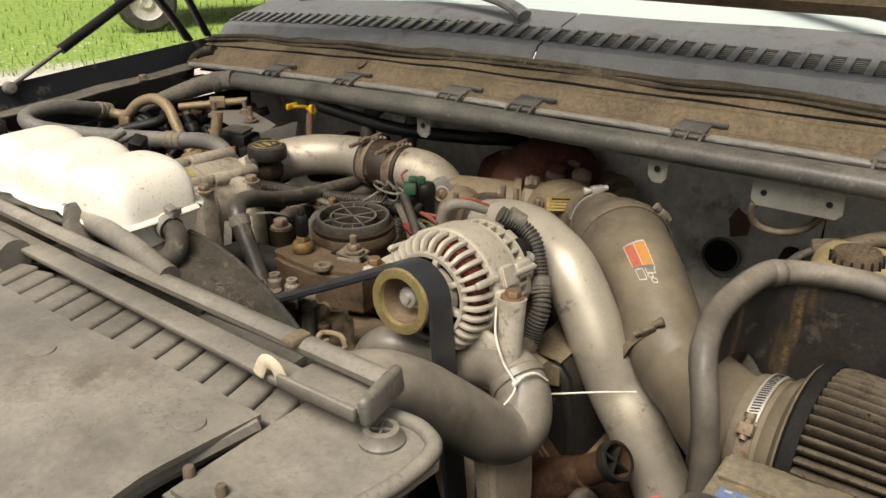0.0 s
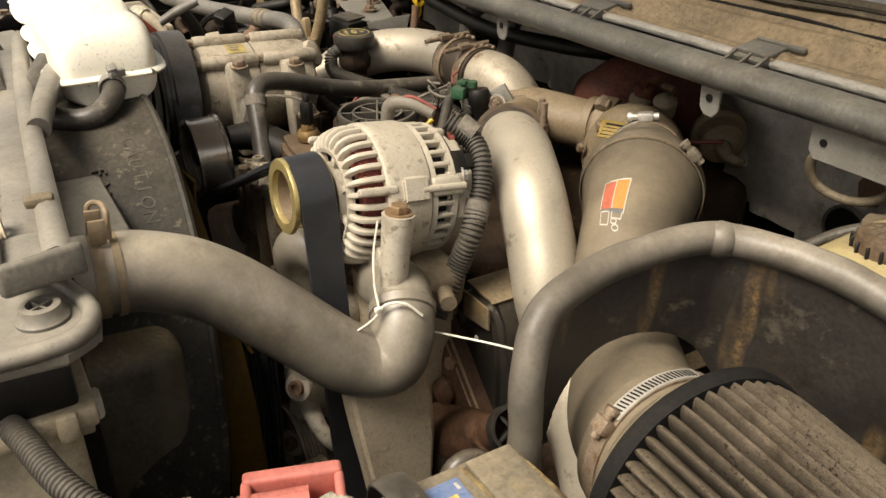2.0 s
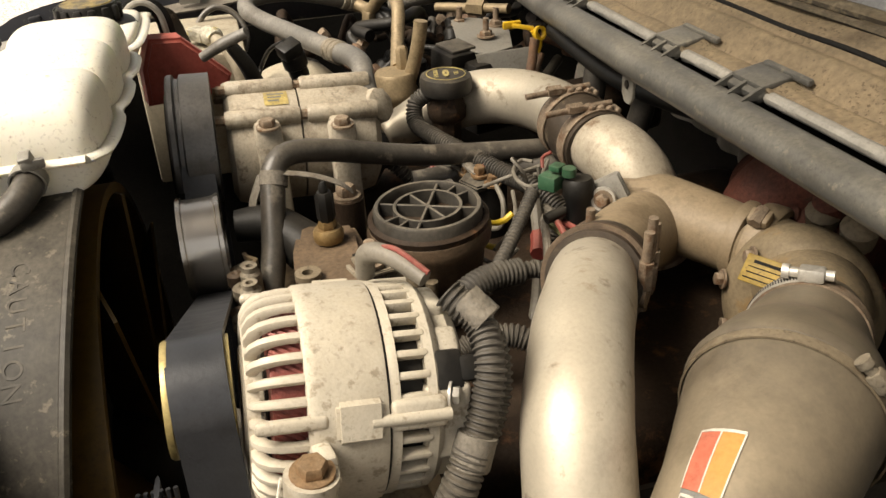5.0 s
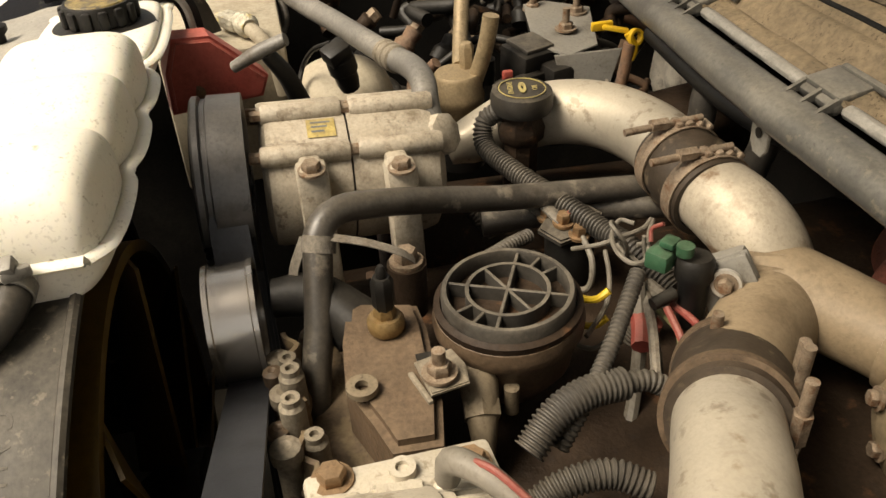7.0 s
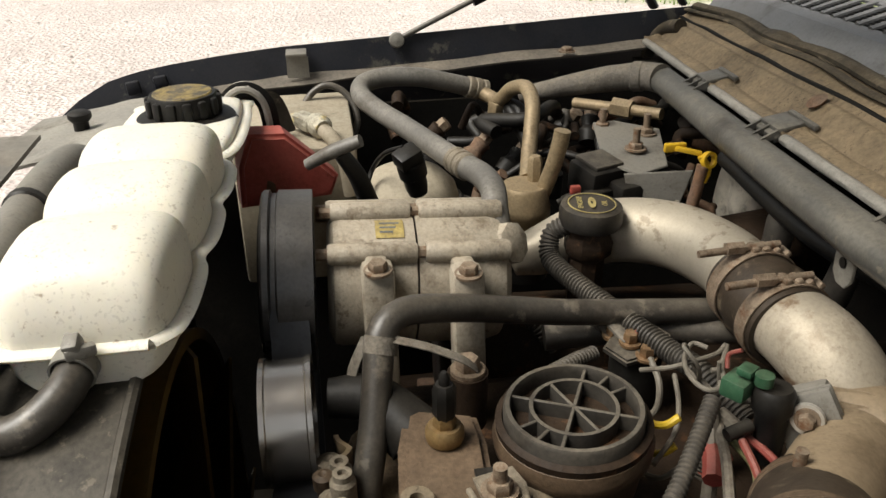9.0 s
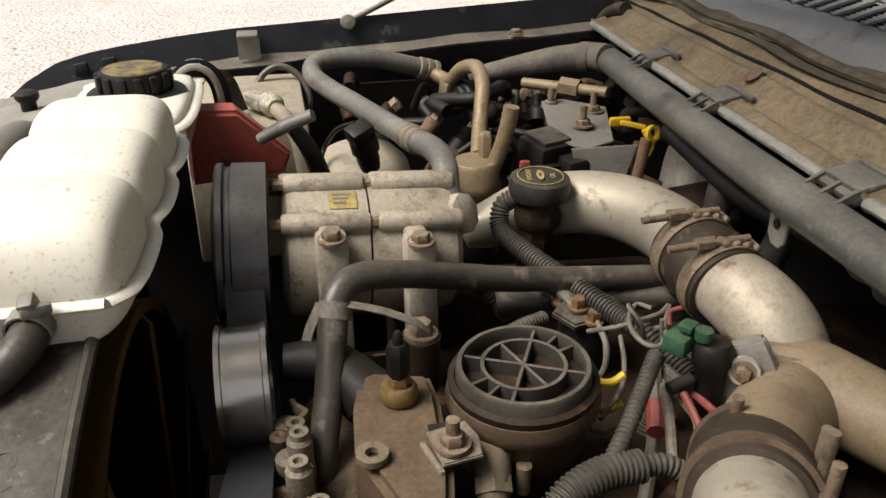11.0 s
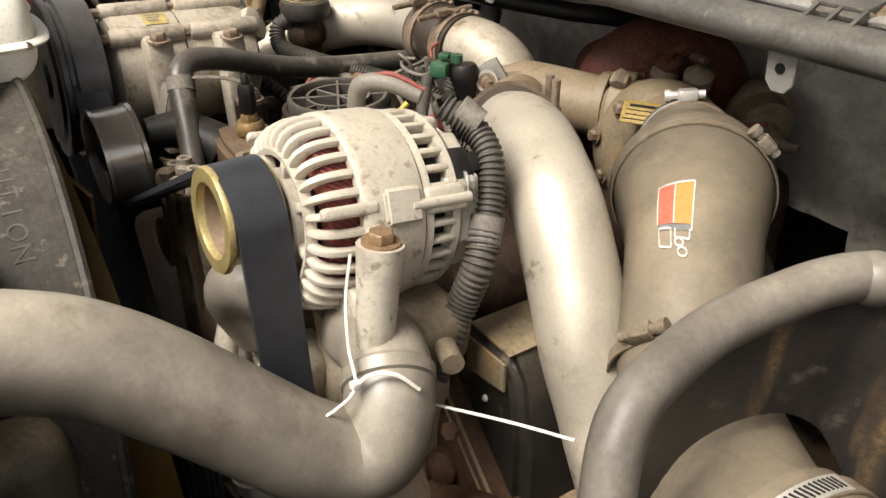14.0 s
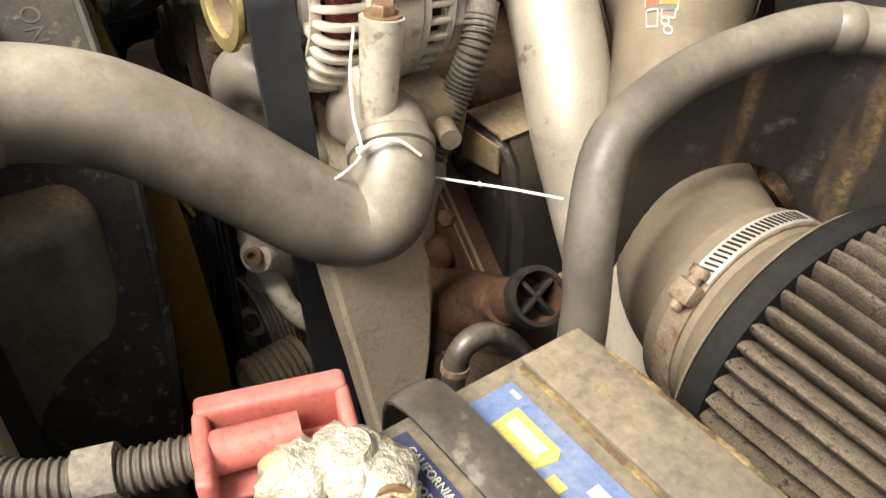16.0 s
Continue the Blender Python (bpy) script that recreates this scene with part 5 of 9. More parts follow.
def manifold_y():
    t = thing("intake_manifold", (-0.70, 1.03, 1.02), "tan cast Y manifold joining both charge pipes to the turbo", "manifold")
    s = Shape().sweep([(-0.815, 1.022, 1.087), (-0.786, 1.028, 1.087), (-0.760, 1.036, 1.079), (-0.742, 1.043, 1.060), (-0.732, 1.047, 1.030), (-0.725, 1.050, 0.985)], [0.034, 0.0362, 0.0375, 0.0385, 0.0395, 0.040], 40, 40, wobble=0.015)
    part("left_leg", s, M_LEGSILVER, t, "silver painted casting leg with brown stains", angle=80)
    s2 = Shape().sweep([(-0.588, 0.927, 1.066), (-0.622, 0.953, 1.059), (-0.655, 0.985, 1.050), (-0.688, 1.020, 1.040), (-0.712, 1.045, 1.025)], [0.036, 0.037, 0.0385, 0.040, 0.040], 40, 30, wobble=0.012)
    part("right_leg", s2, M_LEG, t, angle=80)
    s3 = Shape().sweep([(-0.735, 1.030, 1.048), (-0.700, 1.049, 1.050), (-0.662, 1.072, 1.048), (-0.628, 1.091, 1.046)], [0.0400, 0.0385, 0.0365, 0.0352], 40, 26, flat=0.94, up=(0, 0, 1))
    part("turbo_leg", s3, M_LEG, t, angle=80)
    web = Shape().prism([(0.0, -0.030), (0.058, -0.024), (0.064, 0.010), (0.030, 0.022), (-0.008, 0.026)], 0.020, basis((-0.722, 1.014, 1.056), (0.70, -0.60, 0.40), (0.55, 0.80, 0.2)), 0.009, 4)
    part("web", web, M_LEG, t)
    turn = Matrix.Rotation(radians(32), 4, "Z")
    pl = Shape().box((0.044, 0.046, 0.005), basis((-0.699, 0.985, 1.072), (0.75, -0.62, 0.15)) @ turn, 0.0015)
    pl.box((0.044, 0.046, 0.004), basis((-0.7045, 0.9895, 1.071), (0.75, -0.62, 0.15)) @ turn, 0.0015)
    pl.box((0.040, 0.036, 0.016), basis((-0.713, 0.996, 1.071), (0.75, -0.62, 0.15)) @ turn, 0.004)
    part("bolt_washer", Shape().lathe([(0.006, 0), (0.0125, 0), (0.0120, 0.0035), (0.006, 0.0035)], basis((-0.6945, 0.980, 1.079), (0.75, -0.62, 0.15)), 22, closed=True), M_STEEL, t)
    part("sensor_plate", pl, M_TAB, t, "square steel plate with a bolt")
    part("bolt", Shape().bolt((-0.693, 0.979, 1.0795), (0.75, -0.62, 0.15), 0.0065, 0.009), M_BOLT, t)


manifold_y()


def turbocharger():
    t = thing("turbocharger", (-0.53, 1.09, 0.98), "dusty cast turbocharger with rust-red turbine housing", "turbocharger")
    a = Vector((1.0, 0.42, 0.05)).normalized()
    # compressor side scroll in front of the intake mouth
    c = Vector((-0.540, 1.103, 1.022))
    sc = Shape()
    pts = []
    for k in range(26):
        q = radians(-60 + 330 * k / 25)
        r = 0.038 + 0.010 * k / 25
        pts.append(c + Vector((math.cos(q) * r * 0.95, 0.3 * math.cos(q) * r, math.sin(q) * r)))
    sc.sweep(pts, [0.022, 0.030, 0.036, 0.040], 24, 70)
    part("compressor_scroll", sc, M_OCHRE, t, "sand-coloured cast compressor housing")
    part("compressor_inlet", Shape().sweep([(-0.610, 1.100, 1.046), (-0.555, 1.100, 1.044), (-0.505, 1.080, 1.052), (-0.464, 1.041, 1.066)], [0.036, 0.042, 0.042, 0.038], 36, 14), M_OCHRE, t)
    for p in ((-0.535, 1.135, 1.098), (-0.585, 1.140, 1.088)):
        part("bolt", Shape().lathe([(0, -0.02), (0.014, -0.02), (0.016, 0.0), (0.010, 0.006), (0, 0.008)], basis(p, (0.3, -0.3, 1)), 12), M_TAN, t)
    vm = basis((-0.614, 1.099, 1.046), (0.87, 0.48, -0.02))
    part("leg_flange", Shape().lathe([(0.034, -0.020), (0.0385, -0.019), (0.0395, -0.013), (0.0385, -0.008), (0.034, -0.007)], vm, 44, closed=True), M_LEG, t)
    band = part("band_clamp", Shape().lathe([(0.0350, -0.003), (0.0415, -0.002), (0.0425, 0.004), (0.0425, 0.016), (0.0405, 0.020), (0.035, 0.021)], vm, 48, closed=True), M_LEG, t, "cream dusty band clamp")
    part("clamp_ear", Shape().box((0.012, 0.016, 0.020), vm @ Matrix.Rotation(radians(28), 4, "Z") @ Matrix.Translation((0.045, 0, 0.007)), 0.003), M_LEG, band)
    part("clamp_nut", Shape().lathe([(0.006, -0.010), (0.006, 0.008), (0, 0.008)], vm @ Matrix.Rotation(radians(28), 4, "Z") @ Matrix.Translation((0.049, 0, 0.007)) @ Matrix.Rotation(radians(90), 4, "X"), 6), M_BOLT, band)
    tu = Shape()
    ct = Vector((-0.615, 1.180, 1.040))
    pts = []
    for k in range(24):
        q = radians(-40 + 300 * k / 23)
        pts.append(ct + Vector((0.35 * math.cos(q) * 0.06 + 0.02 * math.cos(q), math.cos(q) * 0.045, math.sin(q) * 0.058)))
    tu.sweep(pts, [0.030, 0.036, 0.046, 0.050], 20, 50)
    tu.lathe([(0, -0.05), (0.06, -0.045), (0.066, 0.0), (0.05, 0.05), (0, 0.055)], basis(ct, (1, 0.5, 0.2)), 28)
    tu.lathe([(0, -0.06), (0.034, -0.055), (0.048, -0.03), (0.052, 0.0), (0.052, 0.05), (0, 0.06)], basis((-0.690, 1.188, 1.045), (1, 0.1, 0.0)), 28)
    tu.lathe([(0.050, -0.006), (0.058, -0.005), (0.058, 0.005), (0.050, 0.006)], basis((-0.655, 1.190, 1.045), (1, 0.1, 0.0)), 32, closed=True)
    part("turbine_housing", tu, M_TURBO, t, "rust-red cast turbine housing")
    for q, ax in (((-0.615, 1.128, 1.074), (0.1, -1, 0.3)), ((-0.660, 1.140, 1.062), (-0.3, -1, 0.3)), ((-0.585, 1.145, 1.096), (0.2, -0.5, 1)), ((-0.645, 1.155, 1.100), (-0.2, -0.4, 1))):
        lug = Shape().lathe([(0, -0.02), (0.017, -0.02), (0.015, 0.004), (0.010, 0.007), (0, 0.007)], basis(q, ax), 14)
        lug.lathe([(0.007, 0.006), (0.007, 0.014), (0, 0.014)], basis(q, ax), 6)
        part("turbine_lug", lug, M_TURBO, t)
    for k in range(6):
        q = radians(20 + 50 * k)
        part("bolt", Shape().bolt(c + Vector((math.cos(q) * 0.055, -0.034 + 0.016 * math.cos(q), math.sin(q) * 0.052)), (-0.3, -1, 0.1), 0.0065, 0.008), M_BOLT, t)
    cross = Shape().sweep([(-0.70, 1.165, 1.096), (-0.63, 1.165, 1.106), (-0.56, 1.175, 1.098)], 0.006, 8, 12)
    part("link_rod", cross, M_IRON, t)
    ac = Shape().lathe([(0, -0.040), (0.024, -0.038), (0.030, -0.030), (0.030, -0.006), (0.037, -0.004), (0.037, 0.004), (0.030, 0.006), (0.029, 0.028), (0.020, 0.036), (0, 0.038)], basis((-0.520, 1.226, 1.040), (0.8, -0.55, -0.15)), 32)
    can = part("actuator", ac, M_OCHRE, t, "sand-coloured wastegate actuator canister")
    part("actuator_rod", Shape().sweep([(-0.494, 1.206, 1.034), (-0.472, 1.20, 1.026), (-0.448, 1.20, 1.028)], [0.013, 0.008, 0.004], 10, 10), M_TAN, can)
    part("vacuum_line", Shape().sweep([(-0.485, 1.195, 1.046), (-0.53, 1.17, 1.036), (-0.57, 1.15, 1.034)], 0.0025, 8, 10), M_WIRE_RED, t, "thin red plastic line")
    br = Shape().sweep([(-0.56, 1.20, 1.075), (-0.58, 1.22, 1.08), (-0.62, 1.23, 1.06)], 0.016, 10, 10, flat=0.5)
    part("actuator_bracket", br, M_ALU_DK, t)
    lab = part("data_plate", Shape().box((0.050, 0.002, 0.024), pose(-0.516, 1.042, 1.081, -42, 0, 30), 0.0006), M_DATAPLATE, t, "small dull gold data plate")
    bars = Shape()
    for k, (w, h) in enumerate(((0.034, 0.0026), (0.040, 0.0008), (0.040, 0.0008), (0.042, 0.0010))):
        bars.box((w, 0.0006, h), pose(-0.516, 1.042, 1.081, -42, 0, 30) @ Matrix.Translation((-0.001, -0.0013, 0.0065 - 0.0048 * k)), 0)
    part("print_bar", bars, M_MATTE, lab)
    # black strap bracket under the intake mouth
    st = Shape().box((0.10, 0.028, 0.004), pose(-0.415, 0.985, 1.052, 30, 20, 30), 0.001)
    st.box((0.040, 0.022, 0.003), pose(-0.480, 1.000, 1.040, 50, 10, 35), 0.001)
    single("pipe_bracket", st, M_BLACK, "black bent steel strap beside the intake boot", "bracket")


turbocharger()


def intake_boot():
    t = thing("intake_tube", (-0.38, 0.95, 1.0), "dusty black moulded intake tube with a faded red and orange sticker", "intake tube")
    P = [(-0.466, 1.043, 1.066), (-0.446, 1.023, 1.073), (-0.417, 0.994, 1.069), (-0.390, 0.966, 1.071), (-0.354, 0.927, 1.069), (-0.325, 0.895, 1.069), (-0.296, 0.863, 1.056), (-0.263, 0.828, 1.030), (-0.238, 0.812, 1.012), (-0.208, 0.795, 1.004), (-0.165, 0.768, 0.994), (-0.124, 0.757, 0.993)]
    R = [0.040, 0.042, 0.057, 0.065, 0.057, 0.0495, 0.0470, 0.0465, 0.047, 0.049, 0.058, 0.063]
    part("tube", Shape().sweep(P, R, 48, 110), M_BOOT, t, angle=80)
    band_clamp(t, (-0.449, 1.026, 1.072), (-0.6, 0.62, -0.10), 0.0425, 0.012, (0.10, -0.25, 1), M_BOLT, bright=M_STEEL, way=-1)
    axm = (Vector(P[3]) - Vector(P[4])).normalized()
    lip = Shape().lathe([(0.062, -0.008), (0.0655, -0.006), (0.0670, 0.0), (0.0655, 0.006), (0.062, 0.008)], basis((-0.388, 0.964, 1.0705), axm), 48, closed=True)
    part("lip", lip, M_BOOT, t)
    band_clamp(t, (-0.380, 0.956, 1.0695), axm, 0.0642, 0.009, (0.75, 0.3, 0.75), M_TAN, slots=False, screw=0.024, bright=M_ALU_DK)
    band_clamp(t, (-0.262, 0.826, 1.020), (0.6, -0.65, -0.4), 0.0500, 0.011, (-0.5, -0.3, 0.9), M_TAN, slots=False)
    # sticker laid on the taper: red and orange halves, grey strip, plain white outline shapes
    line = smooth_line(P, 221)
    chord = np.r_[0, np.cumsum([(Vector(b) - Vector(a)).length for a, b in zip(P[:-1], P[1:])])]
    rads = np.interp(np.linspace(0, 1, 221), chord / chord[-1], R)
    tl, tr = Vector((-0.345, 0.875, 1.11)), Vector((-0.3275, 0.891, 1.115))
    lb, rb = Vector((-0.299, 0.829, 1.09)), Vector((-0.2785, 0.8345, 1.093))

    def on(u, v, lift):
        p = (tl * (1 - u) + tr * u) * (1 - v) + (lb * (1 - u) + rb * u) * v
        i = min(range(221), key=lambda q: (line[q] - p).length_squared)
        d = (p - line[i])
        t_ = (line[min(i + 1, 220)] - line[max(i - 1, 0)]).normalized()
        return line[i] + t_ * d.dot(t_) + (d - t_ * d.dot(t_)).normalized() * (rads[i] + lift)

    def patch(u0, u1, v0, v1, lift=0.0006, n=6):
        return Shape().grid(lambda a, b: on(u0 + (u1 - u0) * a, v0 + (v1 - v0) * b, lift), n, n)
    k = part("sticker", patch(0.0, 0.5, 0.0, 0.56), M_STICK_RED, t, "faded red and orange sticker")
    part("orange_half", patch(0.5, 1.0, 0.0, 0.56), M_STICK_OR, k)
    part("grey_strip", patch(0.0, 1.0, 0.565, 0.64), M_STICK_GREY, k)

    def stroke(a, b, w=0.013):
        a, b = Vector(a), Vector(b)
        d = (b - a).normalized()
        e = Vector((-d.y * 1.5, d.x)) * w
        return Shape().grid(lambda p, q: on(*(a + (b - a) * p + e * (q * 2 - 1)), 0.0010), 4, 1)
    marks = Shape()
    strokes = [((0, 0), (1, 0)), ((0, 0), (0, 0.56)), ((1, 0), (1, 0.64)), ((0.5, 0), (0.5, 0.56)),
               ((0.04, 0.66), (0.04, 0.95)), ((0.04, 0.95), (0.42, 0.95)), ((0.42, 0.66), (0.42, 0.95)), ((0.04, 0.66), (0.42, 0.66)),
               ((0.54, 0.62), (0.54, 0.80)), ((0.54, 0.80), (0.95, 0.80)), ((0.95, 0.62), (0.95, 0.80))]
    for q in range(8):
        a, b = q * 0.785, (q + 1) * 0.785
        for cx, cy, r in ((0.66, 0.86, 0.13), (0.76, 0.985, 0.15)):
            strokes.append(((cx + r * math.cos(a), cy + r * 0.42 * math.sin(a)), (cx + r * math.cos(b), cy + r * 0.42 * math.sin(b))))
    for a, b in strokes:
        a, b = ((q[0], q[1] if q[1] <= 0.64 else 0.61 + (q[1] - 0.65) * 0.8) for q in (a, b))
        v = stroke(a, b)
        marks.add(v.v, v.f)
    part("white_outline", marks, M_LABEL_W, k)


intake_boot()


FILTER_WAY = -1


def air_filter():
    t = thing("air_filter", (0.02, 0.72, 0.86), "dirty brown pleated conical air filter with black rubber base", "air filter")
    base = Vector((-0.080, 0.7516, 0.9955))
    ax = Vector((0.993, -0.108, 0.055)).normalized()
    m = basis(base, ax)
    part("neck", Shape().lathe([(0.060, -0.062), (0.0665, -0.062), (0.0672, -0.030), (0.070, -0.014), (0.071, 0.0), (0.060, 0.0)], m, 48, closed=True), M_BOOT, t)
    band_clamp(t, base - ax * 0.0446, ax, 0.0676, 0.014, (0, -0.79, 0.62), M_BOLT, "filter_clamp", way=FILTER_WAY, bright=M_STEEL, screw=0.021)
    part("base_ring", Shape().lathe([(0.055, -0.007), (0.094, -0.007), (0.0985, -0.003), (0.0985, 0.005), (0.096, 0.009), (0.055, 0.006)], m, 72, closed=True), M_MATTE, t, "black rubber base ring")
    part("shoulder", Shape().lathe([(0.066, -0.034), (0.073, -0.026), (0.076, -0.018), (0.088, -0.0125), (0.0925, -0.0095), (0.088, -0.006), (0.066, -0.010)], m, 56, closed=True), M_BOOT, t, "dusty tan rubber shoulder")
    pl = Shape()
    n, rows = 54, 14
    v, f = [], []
    seg = n * 8
    for j in range(rows + 1):
        h = 0.004 + 0.229 * j / rows
        r0 = 0.0915 - 0.016 * j / rows
        for k in range(seg):
            a = 2 * math.pi * k / seg
            w = math.cos(n * a)
            r = min(r0 + 0.0055, 0.094 + 0.004 * j) - 0.0180 + 0.0180 * abs(math.cos(n * a / 2)) ** 0.6 + 0.0008 * noise.noise((k * 0.35, j * 0.9, 0))
            v.append((r * math.cos(a), r * math.sin(a), h))
    for j in range(rows):
        for k in range(seg):
            k2 = (k + 1) % seg
            f.append((j * seg + k, j * seg + k2, (j + 1) * seg + k2, (j + 1) * seg + k))
    pl.add(v, f, m)
    part("pleated_element", pl, M_PLEAT, t, "dirty oiled gauze pleats", angle=60)
    part("end_cap", Shape().lathe([(0, 0.232), (0.084, 0.232), (0.086, 0.240), (0.080, 0.250), (0, 0.250)], m, 48), M_RUBBER, t)


air_filter()


TRIM = [(-0.150, 0.640, 0.90), (-0.150, 0.640, 0.985), (-0.152, 0.644, 1.040), (-0.160, 0.650, 1.085), (-0.173, 0.672, 1.122), (-0.180, 0.723, 1.137), (-0.174, 0.775, 1.145), (-0.164, 0.812, 1.148), (-0.152, 0.832, 1.146), (-0.113, 0.853, 1.144), (-0.065, 0.868, 1.138), (-0.010, 0.874, 1.125), (0.06, 0.868, 1.105), (0.12, 0.85, 1.08)]


def filter_shield():
    t = thing("filter_shield", (-0.1, 0.8, 0.8), "black plastic heat shield round the filter with thick rubber edge trim", "heat shield")
    n = 260
    line = smooth_line(TRIM[1:], n)

    def wall(u, v):
        p = line[min(n - 1, int(u * (n - 1) + 0.5))]
        z = p.z - 0.004 - (p.z - 0.80) * v
        out = 0.012 * math.sin(v * 2.6)
        return (p.x - out * 0.6 + 0.002 * noise.noise((p.x * 20, p.y * 20, z * 14)), p.y + out * 0.6, z)
    sheet = Shape().grid(wall, n - 1, 64)
    keep = []
    for f in sheet.f:
        c = sum((Vector(sheet.v[i]) for i in f), Vector()) / len(f)
        open_here = c.x < -0.12 and 0.640 < c.y < 0.77 and c.z < 1.000 and c.z > 0.80 or c.x < -0.12 and ((c.y - 0.763) / 0.081) ** 2 + ((c.z - 0.990) / 0.081) ** 2 < 1
        if not open_here:
            keep.append(f)
    bm = bmesh.new()
    vs = [bm.verts.new(p) for p in sheet.v]
    for f in keep:
        bm.faces.new([vs[i] for i in f])
    bmesh.ops.delete(bm, geom=[v for v in bm.verts if not v.link_faces], context="VERTS")
    for v in bm.verts:
        q = math.hypot((v.co.y - 0.763) / 0.081, (v.co.z - 0.990) / 0.081)
        if v.co.x < -0.11 and 0.9 < q < 1.12 and any(e.is_boundary for e in v.link_edges):
            v.co.y, v.co.z = 0.763 + (v.co.y - 0.763) / q, 0.990 + (v.co.z - 0.990) / q
    bmesh.ops.solidify(bm, geom=bm.faces[:], thickness=0.003)
    part("panel", Shape().add_bm(bm), M_SHIELD, t, "scuffed black plastic panel with dried mud", angle=60)
    part("rubber_trim", Shape().sweep(TRIM, 0.0128, 16, 130, wobble=0.05), M_TRIM, t, "thick dusty rubber edge trim", angle=80)
    k = Vector((-0.158, 0.822, 1.147))
    part("trim_fold", Shape().lathe([(0.009, -0.010), (0.0136, -0.004), (0.0146, 0.002), (0.0132, 0.008), (0.009, 0.012)], basis(k, (0.55, 0.8, 0)), 18), M_TRIM, t)


filter_shield()


def battery():
    t = thing("battery", (-0.03, 0.47, 0.87), "dust-covered black battery with a torn blue label and corrosion", "battery")
    part("case", Shape().box((0.300, 0.180, 0.185), pose(0.027, 0.518, 0.966), 0.006), M_BATT, t)
    part("lid", Shape().box((0.303, 0.183, 0.012), pose(0.027, 0.518, 1.0635), 0.004), M_BATT, t)
    part("vent_strip", Shape().box((0.295, 0.034, 0.004), pose(0.027, 0.590, 1.0705), 0.0015), M_BATT, t)
    # label laid on the lid
    lz = 1.0700
    lab = part("label", Shape().box((0.19, 0.024, 0.0008), pose(-0.018, 0.5505, lz), 0), M_LABEL_BLUE, t, "blue battery label with a yellow badge")
    part("yellow_badge", Shape().prism([(-0.014, -0.007), (0.013, -0.007), (0.015, 0.003), (0.012, 0.007), (-0.015, 0.007)], 0.0006, pose(-0.085, 0.548, lz + 0.0004)), M_LABEL_YEL, lab)
    part("badge_bar", Shape().box((0.020, 0.006, 0.0006), pose(-0.086, 0.548, lz + 0.0012), 0), M_LABEL_W, lab)
    part("small_badge", Shape().box((0.008, 0.005, 0.0006), pose(-0.062, 0.543, lz + 0.0006), 0.0), M_LABEL_YEL, lab)
    for k, (x, y, w, l) in enumerate(((-0.106, 0.559, 0.006, 0.002), (-0.040, 0.553, 0.026, 0.006), (-0.042, 0.545, 0.020, 0.003))):
        part("print_bar", Shape().box((w, l, 0.0006), pose(x, y, lz + 0.0006), 0), M_LABEL_W, lab)
    part("warning_panel", Shape().box((0.10, 0.020, 0.0008), pose(-0.066, 0.5010, lz + 0.0004), 0), M_LABEL_NAVY, t)
    part("warning_text", text_mesh("CALIFORNIA", 0.0052, pose(-0.093, 0.507, lz + 0.0012)), M_LABEL_W, t)
    part("warning_text", text_mesh("PROPOSITION", 0.0052, pose(-0.086, 0.500, lz + 0.0012)), M_LABEL_W, t)
    strap = Shape().sweep([(-0.136, 0.522, 1.050), (-0.132, 0.522, 1.072), (-0.118, 0.522, 1.081), (-0.09, 0.524, 1.080), (-0.05, 0.526, 1.077), (0.02, 0.526, 1.076), (0.15, 0.526, 1.075)], 0.0115, 10, 40, up=(0, 0, 1), flat=0.22)
    single("hold_down_strap", strap, M_RUBBER, "dust-caked rubber hold-down strap across the battery", "strap")
    for y, r in ((0.572, 0.0042), (0.607, 0.0035)):
        crust = Shape().sweep([(-0.118, y, 1.0695), (-0.06, y + 0.002, 1.0698), (0.02, y - 0.001, 1.0695), (0.14, y, 1.0695)], r * 0.8, 10, 110, wobble=1.1, flat=0.35)
        part("crust", crust, M_CRUST, t, "yellow-brown corrosion crust")
    c = thing("terminal_clamp", (-0.10, 0.43, 1.075), "corroded lead terminal clamp crusted with white and yellow", "terminal")
    for p, s in (((-0.106, 0.480, 1.084), (0.030, 0.024, 0.020)), ((-0.096, 0.486, 1.082), (0.026, 0.024, 0.018)), ((-0.113, 0.463, 1.082), (0.024, 0.026, 0.020))):
        bm = bmesh.new()
        bmesh.ops.create_icosphere(bm, subdivisions=3, radius=0.5)
        for v in bm.verts:
            d = v.co.normalized()
            k = 1 + 0.30 * noise.noise(d * 2.4 + Vector(p) * 40) + 0.10 * noise.noise(d * 7)
            v.co = Vector((d.x * s[0] * 0.62, d.y * s[1] * 0.62, d.z * s[2] * 0.62)) * k + Vector(p)
        part("crusted_lug", Shape().add_bm(bm), M_LEAD, c, angle=70)
    part("post", Shape().lathe([(0, -0.01), (0.0090, -0.01), (0.0085, 0.007), (0.007, 0.009), (0, 0.009)], basis((-0.104, 0.481, 1.088), (0, 0, 1)), 20), M_LEAD, c)
    part("bolt", Shape().bolt((-0.084, 0.484, 1.082), (0.9, -0.2, 0.2), 0.006, 0.009), M_BOLTB, c)
    r = thing("terminal_cover", (-0.155, 0.48, 1.08), "sun-bleached red plastic battery terminal cover, flipped open", "terminal cover")
    cm = pose(-0.140, 0.467, 1.082, 0, 0, 71) @ Matrix.Scale(0.74, 4)
